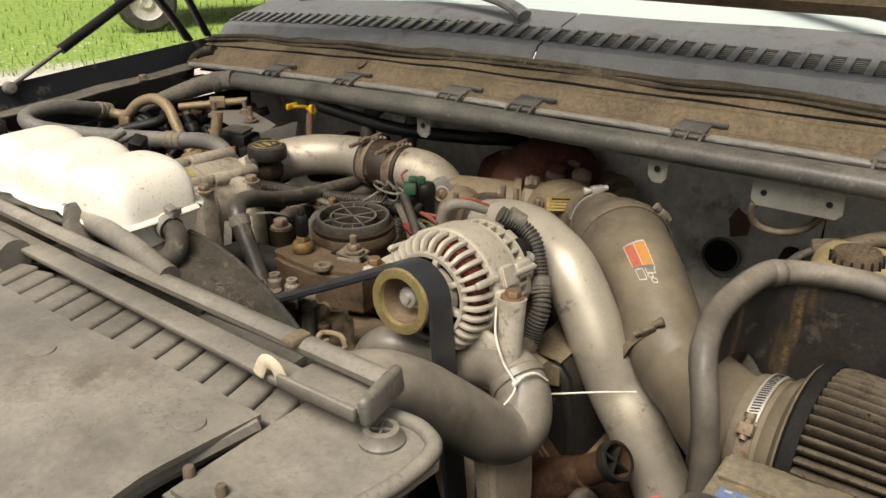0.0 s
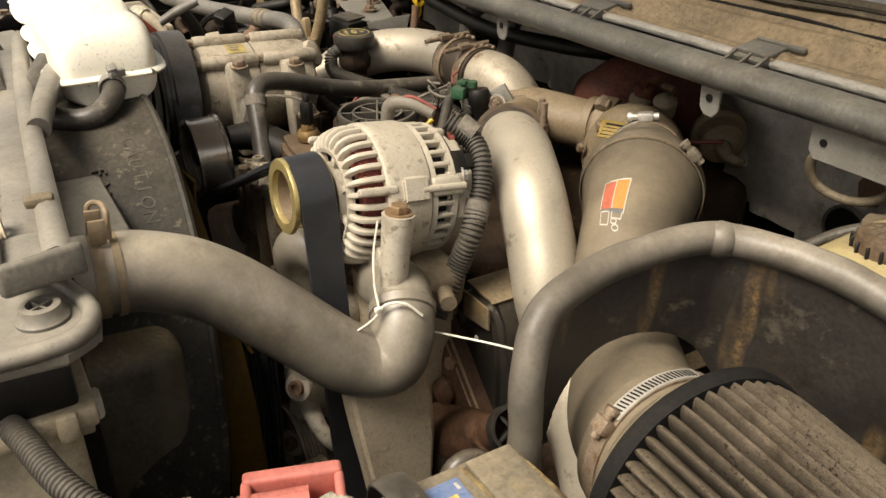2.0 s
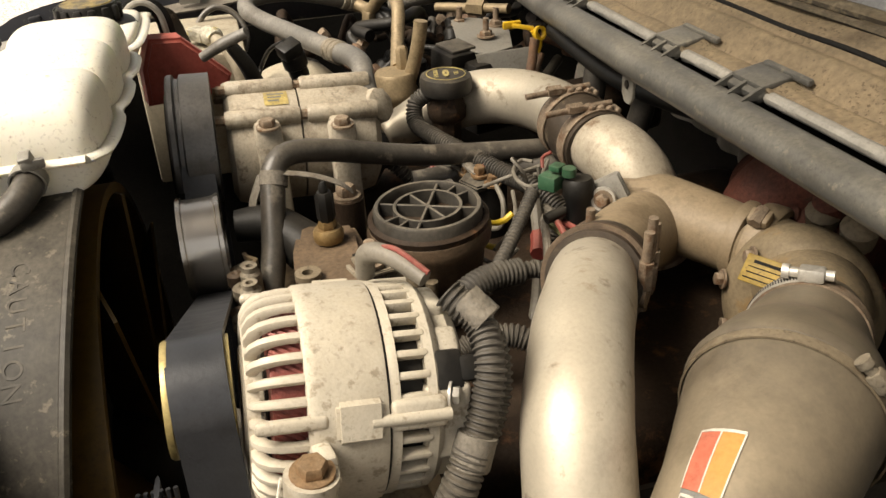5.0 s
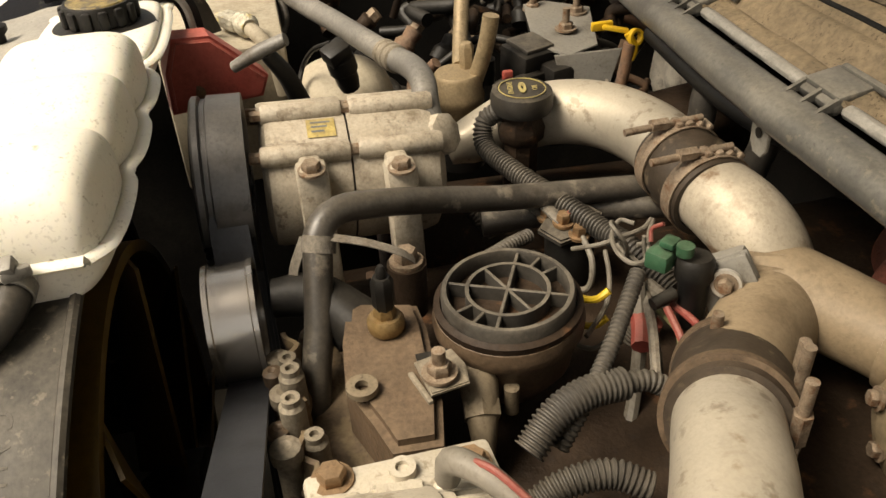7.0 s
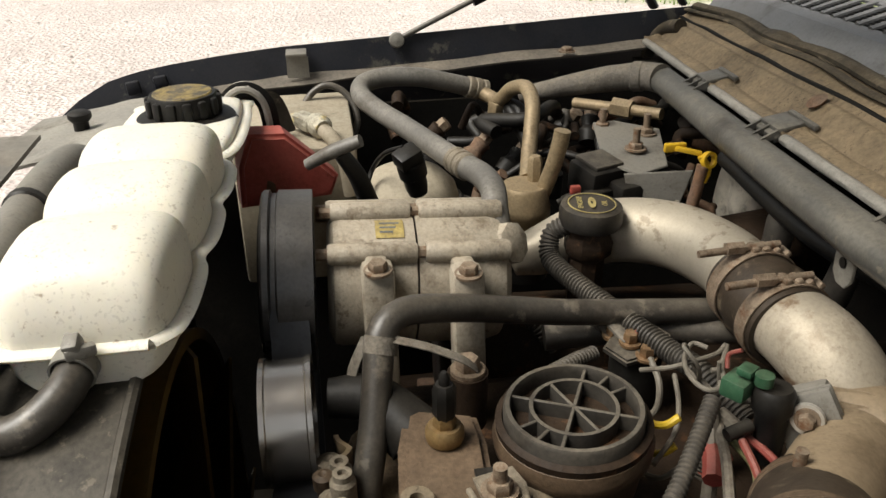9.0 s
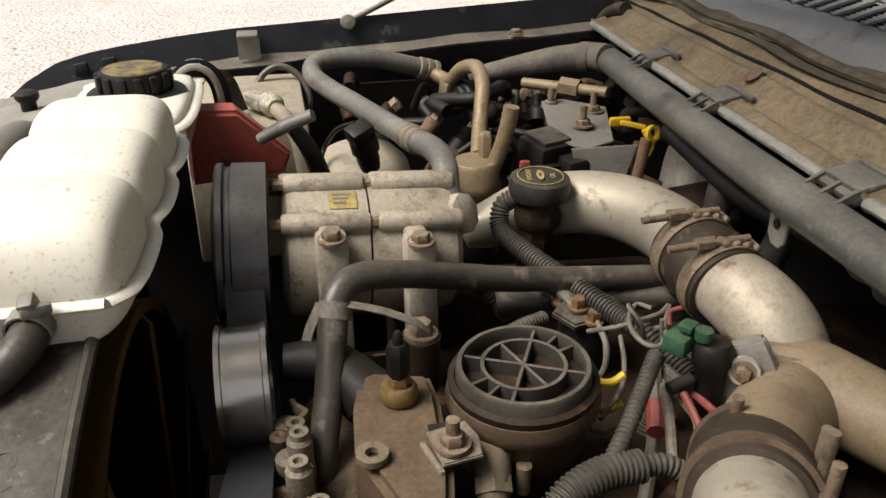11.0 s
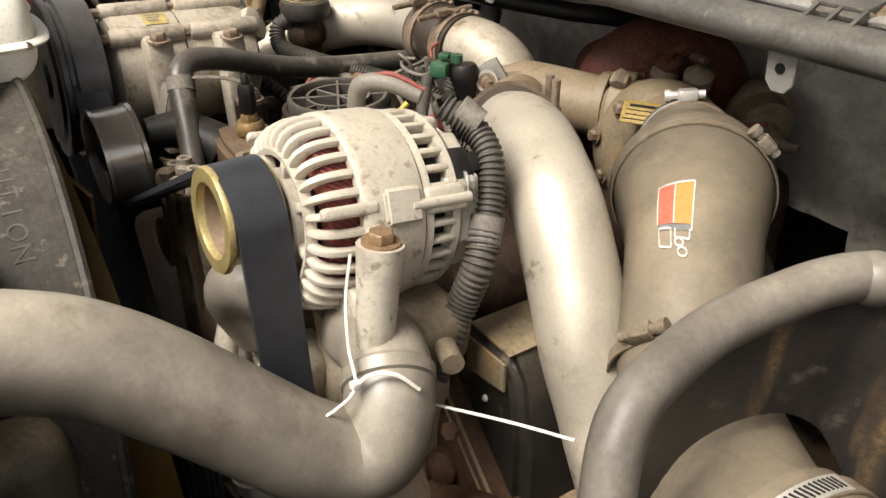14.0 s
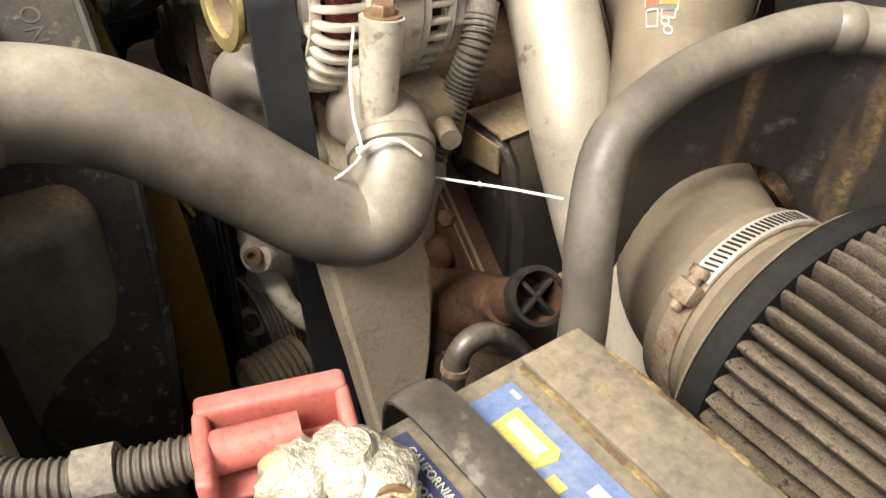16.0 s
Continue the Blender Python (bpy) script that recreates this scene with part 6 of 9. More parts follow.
    for nm, sz, at in (("back_wall", (0.079, 0.014, 0.032), (0, 0.010, 0)), ("end_wall", (0.009, 0.050, 0.030), (-0.0365, -0.016, -0.001)), ("end_wall", (0.008, 0.036, 0.028), (0.0365, -0.009, -0.001)), ("bottom_wall", (0.075, 0.040, 0.004), (0, -0.010, -0.015))):
        part(nm, Shape().box(sz, cm @ Matrix.Translation(at), 0.0038 if nm != "bottom_wall" else 0.0015, 3), M_PINK, r)
    part("inner_sleeve", Shape().sweep([cm @ Vector((-0.042, -0.012, 0.001)), cm @ Vector((0.012, -0.010, 0.002))], [0.0088, 0.0080], 16, 6), M_PINK, r)
    cb = Shape().sweep([(-0.1395, 0.449, 1.081), (-0.146, 0.432, 1.080), (-0.156, 0.408, 1.079), (-0.172, 0.375, 1.082), (-0.203, 0.353, 1.090), (-0.25, 0.338, 1.094), (-0.30, 0.326, 1.094), (-0.345, 0.328, 1.09), (-0.40, 0.335, 1.06)], 0.0090, 16, 60, rib=(0.0036, 0.0011))
    single("battery_cable", cb, M_LOOM, "dusty corrugated loom carrying the battery cable", "cable")
    part_tape = Shape().sweep([(-0.155, 0.411, 1.079), (-0.161, 0.397, 1.078)], 0.0108, 14, 8, wobble=0.25)
    single("cable_tape", part_tape, M_TAPE, "ragged cloth tape wound round the battery cable", "tape")


battery()


# ---- cooling ----
def radiator_hose():
    t = thing("radiator_hose", (-0.34, 0.5, 1.0), "thick dusty black upper radiator hose, bent like an S", "hose")
    part("hose", Shape().sweep(RADHOSE, [0.0322] * 7 + [0.0318, 0.0310, 0.0298, 0.0290, 0.0285, 0.0285], 36, 110, wobble=0.02), M_HOSE, t, angle=80)
    band = Shape()
    m = basis(Vector(RADHOSE[0]) * 0.35 + Vector(RADHOSE[1]) * 0.65, Vector(RADHOSE[1]) - Vector(RADHOSE[0]))
    band.lathe([(0.0315, -0.011), (0.0335, -0.011), (0.0335, -0.002), (0.0315, -0.002)], m, 36, closed=True)
    band.lathe([(0.0315, 0.004), (0.0335, 0.004), (0.0335, 0.010), (0.0315, 0.010)], m, 36, closed=True)
    band.sweep([m @ Vector(q) for q in ((0.034, -0.010, -0.006), (0.054, -0.010, -0.006), (0.056, -0.008, 0.002), (0.055, 0.008, 0.004), (0.034, 0.010, 0.004))], 0.0022, 8, 40)
    band.box((0.020, 0.003, 0.012), m @ Matrix.Translation((0.042, 0.014, -0.004)), 0.001)
    band.box((0.020, 0.003, 0.012), m @ Matrix.Translation((0.042, -0.006, -0.004)), 0.001)
    part("spring_clamp", band, M_LEG, t, "tan dusty spring clamp")
    e = len(RADHOSE) - 3
    m2 = basis(RADHOSE[e], Vector(RADHOSE[e + 1]) - Vector(RADHOSE[e - 1]))
    part("collar", Shape().lathe([(0.028, -0.006), (0.0308, -0.004), (0.0312, 0.004), (0.028, 0.008)], m2, 36, closed=True), M_HOSE, t)
    z = Shape().sweep([(-0.348, 0.630, 1.046), (-0.344, 0.638, 1.053), (-0.337, 0.652, 1.052), (-0.330, 0.664, 1.040)], 0.0018, 6, 16, flat=0.6)
    z.sweep([(-0.386, 0.652, 1.112), (-0.381, 0.644, 1.085), (-0.366, 0.636, 1.062), (-0.348, 0.630, 1.046), (-0.346, 0.616, 1.037), (-0.352, 0.600, 1.028)], 0.0014, 6, 30, flat=0.6)
    z.box((0.005, 0.006, 0.005), pose(-0.348, 0.630, 1.047), 0.001)
    tie = single("cable_tie", z, M_WHITE, "white nylon cable tie looped round the hose end", "cable tie", "cable ties")
    moved(tie, 0.009, -0.010, 0.006)
    z2 = Shape().sweep([(-0.347, 0.672, 1.010), (-0.320, 0.688, 1.013), (-0.285, 0.703, 1.020), (-0.25, 0.717, 1.026)], 0.0013, 6, 16, flat=0.6)
    single("cable_tie", z2, M_WHITE, "white nylon cable tie tail stretched to the charge pipe", "cable tie", "cable ties")


RADHOSE = [(-0.392, 0.392, 1.126), (-0.391, 0.430, 1.123), (-0.387, 0.466, 1.112), (-0.380, 0.500, 1.092), (-0.370, 0.530, 1.066), (-0.360, 0.560, 1.037), (-0.351, 0.588, 1.011), (-0.345, 0.613, 0.996), (-0.339, 0.632, 0.999), (-0.342, 0.643, 1.018), (-0.354, 0.651, 1.034), (-0.378, 0.660, 1.040), (-0.42, 0.666, 1.03)]
radiator_hose()


M_CAPLABEL = surface("torn_cap_label", (0.30, 0.22, 0.06), 0.5, 0.0, 0.3, 60, 300, 0.1, dust=0.5, dust_col=(0.2, 0.16, 0.1), spots=0.9, spot_col=(0.03, 0.027, 0.022), spot_scale=55)


def degas_bottle():
    t = thing("coolant_bottle", (-0.9, 0.5, 1.15), "yellowed translucent coolant bottle with three lobes and a black cap", "coolant bottle")
    # lobes lie side by side; each is a superellipse block
    s = Shape()
    lob = ((-0.735, 0.058), (-0.838, 0.052), (-0.932, 0.050), (-1.085, 0.090))
    n, rows = 40, 16

    def section(x):
        h = 0.0
        for c, w in lob:
            d = abs(x - c) / (w * 0.985)
            if d < 1:
                h = max(h, (1 - d ** 2.8) ** (1 / 2.4))
        return h
    xs = np.linspace(-0.676, -1.174, 84)
    v, f = [], []
    for x in xs:
        h = section(x)
        k = (x + 0.676) / -0.498
        zt = 1.196 + (0.052 - 0.004 * k - (0.036 if x < -0.985 else 0.0)) * (0.18 + 0.82 * h)
        wy = (0.040 + 0.016 * h) * (0.94 + 0.06 * min(1.0, k / 0.3))
        yc = 0.492 + 0.014 * k
        for q in range(n):
            a = 2 * math.pi * q / n
            ca, sa = math.cos(a), math.sin(a)
            e = 0.45
            yy = math.copysign(abs(ca) ** e, ca) * wy
            zz = math.copysign(abs(sa) ** e, sa)
            z = 1.196 + (zz * (zt - 1.196) if zz > 0 else zz * 0.032)
            shrink = 1 - 0.05 * max(0, -zz)
            v.append((x, yc + yy * shrink, z))
    for i in range(len(xs) - 1):
        for q in range(n):
            q2 = (q + 1) % n
            f.append((i * n + q, i * n + q2, (i + 1) * n + q2, (i + 1) * n + q))
    f += [tuple(range(n))[::-1], tuple(range((len(xs) - 1) * n, len(xs) * n))]
    s.add(v, f)
    part("body", s, M_BOTTLE, t, angle=60)
    # moulded seam round the middle
    seam = []
    for sgn in (1, -1):
        row = []
        for x in xs[::2]:
            row.append((x, 0.492 + 0.014 * (x + 0.676) / -0.498 + sgn * (0.043 + 0.017 * section(x)) * (0.94 + 0.06 * min(1.0, (x + 0.676) / -0.498 / 0.3)), 1.194))
        seam += row if sgn > 0 else row[::-1]
    seam.append(seam[0])
    part("seam", Shape().sweep(seam, 0.0065, 8, 260, cap=False, flat=0.55), M_BOTTLE, t, angle=60)
    cm = basis((-1.092, 0.506, 1.199), (0, 0, 1))
    neck = Shape().lathe([(0.0, 0.0), (0.052, 0.0), (0.053, 0.004), (0.048, 0.009), (0.036, 0.012), (0, 0.012)], cm, 36)
    part("neck", neck, M_BLACK, t)
    cap = Shape().lathe([(0, 0.010), (0.0345, 0.010), (0.0350, 0.028), (0.033, 0.032), (0, 0.032)], cm, 40)
    cp = part("cap", cap, M_BLACK, t, "ribbed black pressure cap")
    repeats("grip_rib", Shape().box((0.007, 0.0100, 0.019), pose(0.0350, 0, 0.0205), 0.003, 2), M_BLACK, cp, [cm @ Matrix.Rotation(radians(360 / 14 * k), 4, "Z") for k in range(14)])
    part("cap_label", Shape().lathe([(0, 0.032), (0.030, 0.032), (0.029, 0.0332), (0, 0.0332)], cm, 24), M_CAPLABEL, cp, "torn yellow cap label, mostly worn dark")
    nip = Shape().sweep([(-0.690, 0.492, 1.190), (-0.668, 0.489, 1.186)], 0.012, 16, 4)
    part("outlet", nip, M_BOTTLE, t)
    h = thing("overflow_hose", (-0.65, 0.47, 1.15), "black rubber coolant hose clamped to the bottle", "hose")
    HP = [(-0.676, 0.504, 1.187), (-0.655, 0.501, 1.182), (-0.640, 0.489, 1.174), (-0.634, 0.474, 1.168), (-0.640, 0.458, 1.166), (-0.652, 0.442, 1.168), (-0.672, 0.430, 1.168), (-0.705, 0.430, 1.174), (-0.74, 0.440, 1.186), (-0.76, 0.455, 1.20)]
    part("hose", Shape().sweep(HP, 0.0115, 18, 50), M_RUBBER, h)
    cl = Shape().lathe([(0.0125, -0.005), (0.014, -0.005), (0.014, 0.005), (0.0125, 0.005)], basis((-0.668, 0.503, 1.186), (0.9, -0.1, -0.2)), 20, closed=True)
    cl.box((0.012, 0.010, 0.010), pose(-0.666, 0.506, 1.204, 10, 20, 0), 0.002)
    cl.box((0.006, 0.018, 0.008), pose(-0.664, 0.510, 1.200, 0, 0, 20), 0.002)
    part("spring_clamp", cl, M_TAB, h)
    moved(h, -0.022, -0.012, -0.003)
    moved(t, -0.022, 0.002, -0.003)


degas_bottle()


def shroud_and_fan():
    t = thing("fan_shroud", (-0.70, 0.5, 0.8), "dusty black plastic fan shroud with raised caution lettering", "fan shroud")
    cx, cz, R = -0.725, 0.845, 0.318

    def drum(u, v):
        a = radians(-20 + 220 * u)
        r = R - 0.012 * (1 - v) ** 2
        z = cz + r * math.sin(a)
        return (cx + r * math.cos(a), 0.400 + 0.120 * v + 0.14 * min(0.0, z - 1.16), z)
    part("drum", Shape().grid(drum, 90, 8, 0.004), M_BLACKSHROUD, t, angle=50)
    rim = [(cx + (R + 0.002) * math.cos(radians(a)), 0.5215 + 0.14 * min(0.0, cz + R * math.sin(radians(a)) - 1.16), cz + (R + 0.002) * math.sin(radians(a))) for a in range(-20, 201, 5)]
    part("rim", Shape().sweep(rim, 0.0045, 8, 120), M_BLACKSHROUD, t)

    sb = Shape().box((0.08, 0.15, 0.56), pose(-0.445, 0.395, 0.747, 0, -3, 0), 0.022, 4)
    part("side_box", sb, M_SIDEBOX, t)
    fl = Shape().box((0.84, 0.09, 0.02), pose(-0.87, 0.405, 1.118, 4, 0, 0), 0.006)
    part("flange", fl, M_DUSTPLATE, t)
    for word, a, y in (("CAUTION", 70.0, 0.488), ("FAN", 64, 0.452)):
        for k, ch in enumerate(word):
            aa = radians(a - k * 2.9)
            out, adv = Vector((math.cos(aa), 0, math.sin(aa))), Vector((math.sin(aa), 0, -math.cos(aa)))
            mm = Matrix((adv, Vector((0, 1, 0)), out)).transposed().to_4x4()
            mm.translation = Vector((cx, y + 0.14 * (cz + R * out.z - 1.16), cz)) + out * (R + 0.002)
            part("raised_letter", text_mesh(ch, 0.019, mm, 0.0016), M_LOOM, t)
    f = thing("cooling_fan", (cx, 0.55, 0.6), "dark tan engine cooling fan just behind the shroud", "fan")
    m = basis((cx, 0.522, cz), (0, 1, 0))
    part("ring", Shape().lathe([(0.280, -0.030), (0.290, -0.030), (0.290, 0.008), (0.280, 0.008)], m, 72, closed=True), M_FAN, f)
    for k in range(9):
        b = Shape()

        def blade(u, v, k=k):
            a = radians(40 * k + 26 * v)
            r = 0.09 + 0.19 * u
            return m @ Vector((r * math.cos(a), r * math.sin(a), -0.026 + 0.046 * v))
        part("blade", b.grid(blade, 6, 4, 0.003), M_FAN, f)
    part("hub", Shape().lathe([(0, -0.04), (0.08, -0.03), (0.10, 0.0), (0.10, 0.03), (0, 0.035)], m, 32), M_BLACK, f)


M_SIDEBOX = surface("dusty_shroud_box", (0.022, 0.024, 0.020), 0.45, 0.0, 0.3, 10, 220, 0.12, dust=0.9, dust_col=(0.33, 0.26, 0.165), side=-0.15, streak=0.8, streak_col=(0.075, 0.072, 0.052))
M_BLACKSHROUD = surface("shroud_plastic", (0.009, 0.009, 0.0085), 0.55, 0.0, 0.3, 11, 220, 0.1, spec=0.22, dust=0.36, dust_col=(0.20, 0.172, 0.13), drough=0.5, side=0.0, spots=0.38, spot_col=(0.13, 0.11, 0.08), spot_scale=95)
shroud_and_fan()


M_TANK = surface("grimy_end_tank", (0.40, 0.335, 0.235), 0.6, 0.0, 0.2, 16, 200, 0.15, dust=0.5, dust_col=(0.50, 0.415, 0.29), side=0.4)


def radiator_top():
    t = thing("radiator", (-0.7, 0.34, 0.8), "dusty radiator core with ribbed plastic tank below the support", "radiator")
    part("core", Shape().box((0.86, 0.06, 0.70), pose(-0.80, 0.355, 0.74), 0.006), M_INNER, t)
    tank = Shape().box((0.12, 0.095, 0.63), pose(-0.337, 0.322, 0.768), 0.012, 3)
    tank.box((0.136, 0.116, 0.016), pose(-0.337, 0.324, 1.086), 0.004)
    tank.box((0.060, 0.010, 0.008), pose(-0.337, 0.374, 1.050), 0.002)
    tank.box((0.035, 0.010, 0.008), pose(-0.355, 0.374, 1.030), 0.003)
    part("side_tank", tank, M_TANK, t, "dusty tan plastic end tank")
    # Black block puts the shade of the gap above the tank into colour.
    tk2 = Shape().box((0.122, 0.094, 0.034), pose(-0.337, 0.326, 1.111), 0.004)
    part("latch", Shape().box((0.018, 0.012, 0.018), pose(-0.302, 0.381, 1.074), 0.003), M_LABEL_W, t, "cream plastic tank latch")
    part("tank_clip", tk2, M_BLACK, t)
    for y in (0.300, 0.335, 0.362):
        part("crimp", Shape().box((0.010, 0.014, 0.020), pose(-0.2685, y, 1.086), 0.003), M_TANK, t)
    nk = Shape().sweep([(-0.392, 0.370, 1.128), (-0.391, 0.435, 1.123)], 0.0275, 24, 4)
    nk.lathe([(0.028, -0.003), (0.031, -0.003), (0.031, 0.003), (0.028, 0.003)], basis((-0.392, 0.398, 1.126), (0, 1, 0)), 28, closed=True)
    part("hose_neck", nk, M_ALU_DK, t)
    ribs = Shape().box((0.46, 0.040, 0.016), pose(-0.60, 0.372, 1.126, 0, 0, 3), 0.003)
    part("ribbed_bed", ribs, M_BLACK, t)
    for k in range(16):
        x = -0.392 - 0.0300 * k
        r = Shape().box((0.0262, 0.062, 0.016), pose(x, 0.364 - 0.0004 * k, 1.144, 0, 0, 14), 0.0045, 3)
        part("rib", r, M_DUSTPLATE, t)

    p = thing("tank_bracket", (-0.31, 0.34, 1.14), "tan dusty rounded bracket plate with a plastic screw cap", "bracket")
    out = [(-0.075, -0.10), (0.02, -0.105), (0.045, -0.03), (0.050, 0.030), (0.035, 0.052), (0.0, 0.058), (-0.075, 0.035)]
    part("plate", Shape().prism(out, 0.014, pose(-0.300, 0.342, 1.140), 0.004), M_DUSTPLATE, p)
    rim = [(-0.300 + a, 0.342 + b, 1.154) for a, b in [(-0.03, -0.095), (0.015, -0.095), (0.040, -0.03), (0.044, 0.026), (0.030, 0.046), (0.0, 0.050), (-0.06, 0.032)]]
    part("raised_rim", Shape().sweep(rim, 0.0065, 10, 60), M_DUSTPLATE, p)
    cm = basis((-0.294, 0.365, 1.152), (0, 0, 1)) @ Matrix.Diagonal((0.76, 0.76, 0.85, 1))
    sc = Shape().lathe([(0, 0.0), (0.022, 0.0), (0.022, 0.005), (0.018, 0.009), (0.0165, 0.015), (0.011, 0.016), (0.010, 0.010), (0, 0.010)], cm, 32)
    for k in range(2):
        sc.box((0.020, 0.0025, 0.004), cm @ Matrix.Rotation(radians(90 * k + 30), 4, "Z") @ Matrix.Translation((0, 0, 0.0125)), 0.0005)
    part("screw_cap", sc, M_DUSTPLATE, p)
    for a, b in ((-0.372, 0.262), (-0.340, 0.262), (-0.300, 0.255)):
        part("stud", Shape().lathe([(0.0042, 0), (0.0042, 0.009), (0.0034, 0.011), (0, 0.011)], basis((a, b, 1.15), (0, 0, 1)), 12), M_TAN, p)

    s = thing("sight_shield", (-0.6, 0.28, 1.15), "large dusty plastic sight shield pinned over the radiator support", "cover panel")

    def sheet(u, v):
        x = -1.20 + 0.825 * u - 0.03 * v * u
        y = 0.328 - 0.30 * v + 0.006 * (1 - u)
        z = 1.160 - 0.012 * max(0.0, (v - 0.30)) * 4 - 0.10 * max(0, v - 0.55) + 0.0025 * noise.noise((x * 7, y * 9, 0))
        return (x, y, z)
    part("panel", Shape().grid(sheet, 60, 26, 0.005), M_DUSTPLATE, s, angle=25)
    part("end_fold", Shape().sweep([(-0.378, 0.325, 1.156), (-0.385, 0.29, 1.154), (-0.400, 0.24, 1.146), (-0.41, 0.19, 1.13)], 0.008, 8, 20), M_DUSTPLATE, s)
    for x, y in ((-0.405, 0.290), (-0.586, 0.285), (-0.80, 0.29), (-1.05, 0.29)):
        part("push_pin", Shape().lathe([(0, 0.0), (0.0125, 0.0), (0.011, 0.003), (0.004, 0.0042), (0, 0.0042)], basis((x, y, 1.1635), (0, 0, 1)), 22), M_DUSTPLATE, s)

    g = thing("guide_channel", (-0.5, 0.4, 1.17), "dusty plastic cross channel along the radiator with a blunt end bracket", "channel")
    part("beam", Shape().sweep([(-1.02, 0.436, 1.176), (-0.7, 0.408, 1.183), (-0.303, 0.383, 1.190)], 0.0095, 10, 40, flat=0.8), M_DUSTPLATE, g)
    part("lower_flange", Shape().box((0.66, 0.026, 0.006), pose(-0.68, 0.390, 1.166, 0, -1, -4.4), 0.002), M_DUSTPLATE, g)
    e = Shape().box((0.080, 0.005, 0.010), pose(-0.340, 0.3490, 1.181, 0, -2, -3), 0.002)
    e.box((0.080, 0.046, 0.005), pose(-0.340, 0.371, 1.176, 0, -2, -3), 0.002)
    part("end_bracket", e, M_DUSTPLATE, g)
    part("end_block", Shape().box((0.009, 0.054, 0.022), pose(-0.2985, 0.372, 1.186, 0, -6, 11), 0.004, 3), M_RAIL, g)
    clip = Shape().sweep([(-0.402, 0.352, 1.176), (-0.396, 0.354, 1.188), (-0.386, 0.355, 1.186), (-0.381, 0.356, 1.176)], 0.0055, 8, 14, flat=0.4)
    part("white_clip", clip, M_PLATE, g, "cream plastic clip")
    part("clip", Shape().box((0.014, 0.020, 0.008), pose(-0.392, 0.384, 1.1945, 0, 0, -6), 0.003), M_TAN, g)
    tb = Shape().sweep([(-0.94, 0.470, 1.178), (-0.80, 0.452, 1.186), (-0.66, 0.424, 1.192), (-0.575, 0.406, 1.188)], [0.011, 0.0115, 0.0110, 0.0105], 16, 40)
    single("transfer_tube", tb, M_DUSTPLATE, "dust-caked plastic transfer tube beside the bottle", "tube")
    # pieces by the bottle's far end
    k = thing("hood_bumper", (-1.35, 0.36, 1.10), "black rubber hood bumper on a threaded stem", "bumper")
    part("pad", Shape().lathe([(0, 0.0), (0.012, 0.0), (0.015, 0.004), (0.015, 0.010), (0.010, 0.013), (0, 0.013)], basis((-1.35, 0.337, 1.133), (0, 0, 1)), 20), M_BLACK, k)
    part("stem", Shape().lathe([(0.006, 0), (0.006, 0.03), (0.010, 0.03), (0.010, 0), (0.014, 0)], basis((-1.35, 0.337, 1.104), (0, 0, 1)), 14), M_BLACK, k)
    ps = Shape().sweep([(-0.80, 0.380, 1.160), (-0.90, 0.381, 1.165), (-1.00, 0.381, 1.167), (-1.07, 0.383, 1.166), (-1.12, 0.388, 1.160), (-1.145, 0.398, 1.140), (-1.15, 0.41, 1.10)], 0.0185, 16, 50)
    arch = [(-1.195, 0.530, 1.150), (-1.200, 0.536, 1.185), (-1.200, 0.546, 1.201), (-1.200, 0.560, 1.207), (-1.200, 0.574, 1.202), (-1.200, 0.584, 1.186), (-1.200, 0.588, 1.150)]
    st = thing("slotted_strap", (-1.20, 0.55, 1.15), "pale slotted plastic strap arched behind the coolant cap", "strap")
    for dx in (-0.011, 0.011):
        part("edge", Shape().sweep([(x + dx, y, z) for x, y, z in arch], 0.0040, 8, 30), M_LIP, st)
    ln = smooth_line(arch, 12)
    for q in ln[1:-1]:
        part("rung", Shape().sweep([q + Vector((-0.011, 0, 0)), q + Vector((0.011, 0, 0))], 0.0026, 6, 2), M_LIP, st)
    part("backing", Shape().sweep([(x, y + 0.001, z - 0.004) for x, y, z in arch], 0.010, 8, 30, flat=0.15, up=(1, 0, 0)), M_BLACK, st)
    du = single("duct_tube", ps, M_TAB, "black moulded tube bending down beside the bottle", "tube")
    part("collar", Shape().lathe([(0.0185, -0.006), (0.0205, -0.004), (0.0205, 0.004), (0.0185, 0.006)], basis((-0.98, 0.381, 1.167), (-1, 0.0, 0.02)), 20, closed=True), M_BLACK, du)


radiator_top()


# ---- engine top and its fittings ----
M_COVERBLACK = surface("chipped_black_cover", (0.011, 0.012, 0.013), 0.42, 0.0, 0.3, 14, 240, 0.15, spec=0.3, dust=0.25, dust_col=(0.22, 0.165, 0.10), side=0.0, spots=0.3, spot_col=(0.15, 0.13, 0.10), spot_scale=34)
M_FLANGE = surface("ochre_dusty_flange", (0.24, 0.165, 0.09), 0.65, 0.0, 0.3, 30, 220, 0.25, dust=0.5, dust_col=(0.36, 0.27, 0.165), side=0.4)
M_RUSTCAST = surface("rust_brown_casting", (0.062, 0.030, 0.017), 0.6, 0.0, 0.4, 28, 220, 0.45, spec=0.25, dust=0.35, dust_col=(0.15, 0.085, 0.045), side=0.2, spots=0.4, spot_col=(0.02, 0.013, 0.009), spot_scale=45)


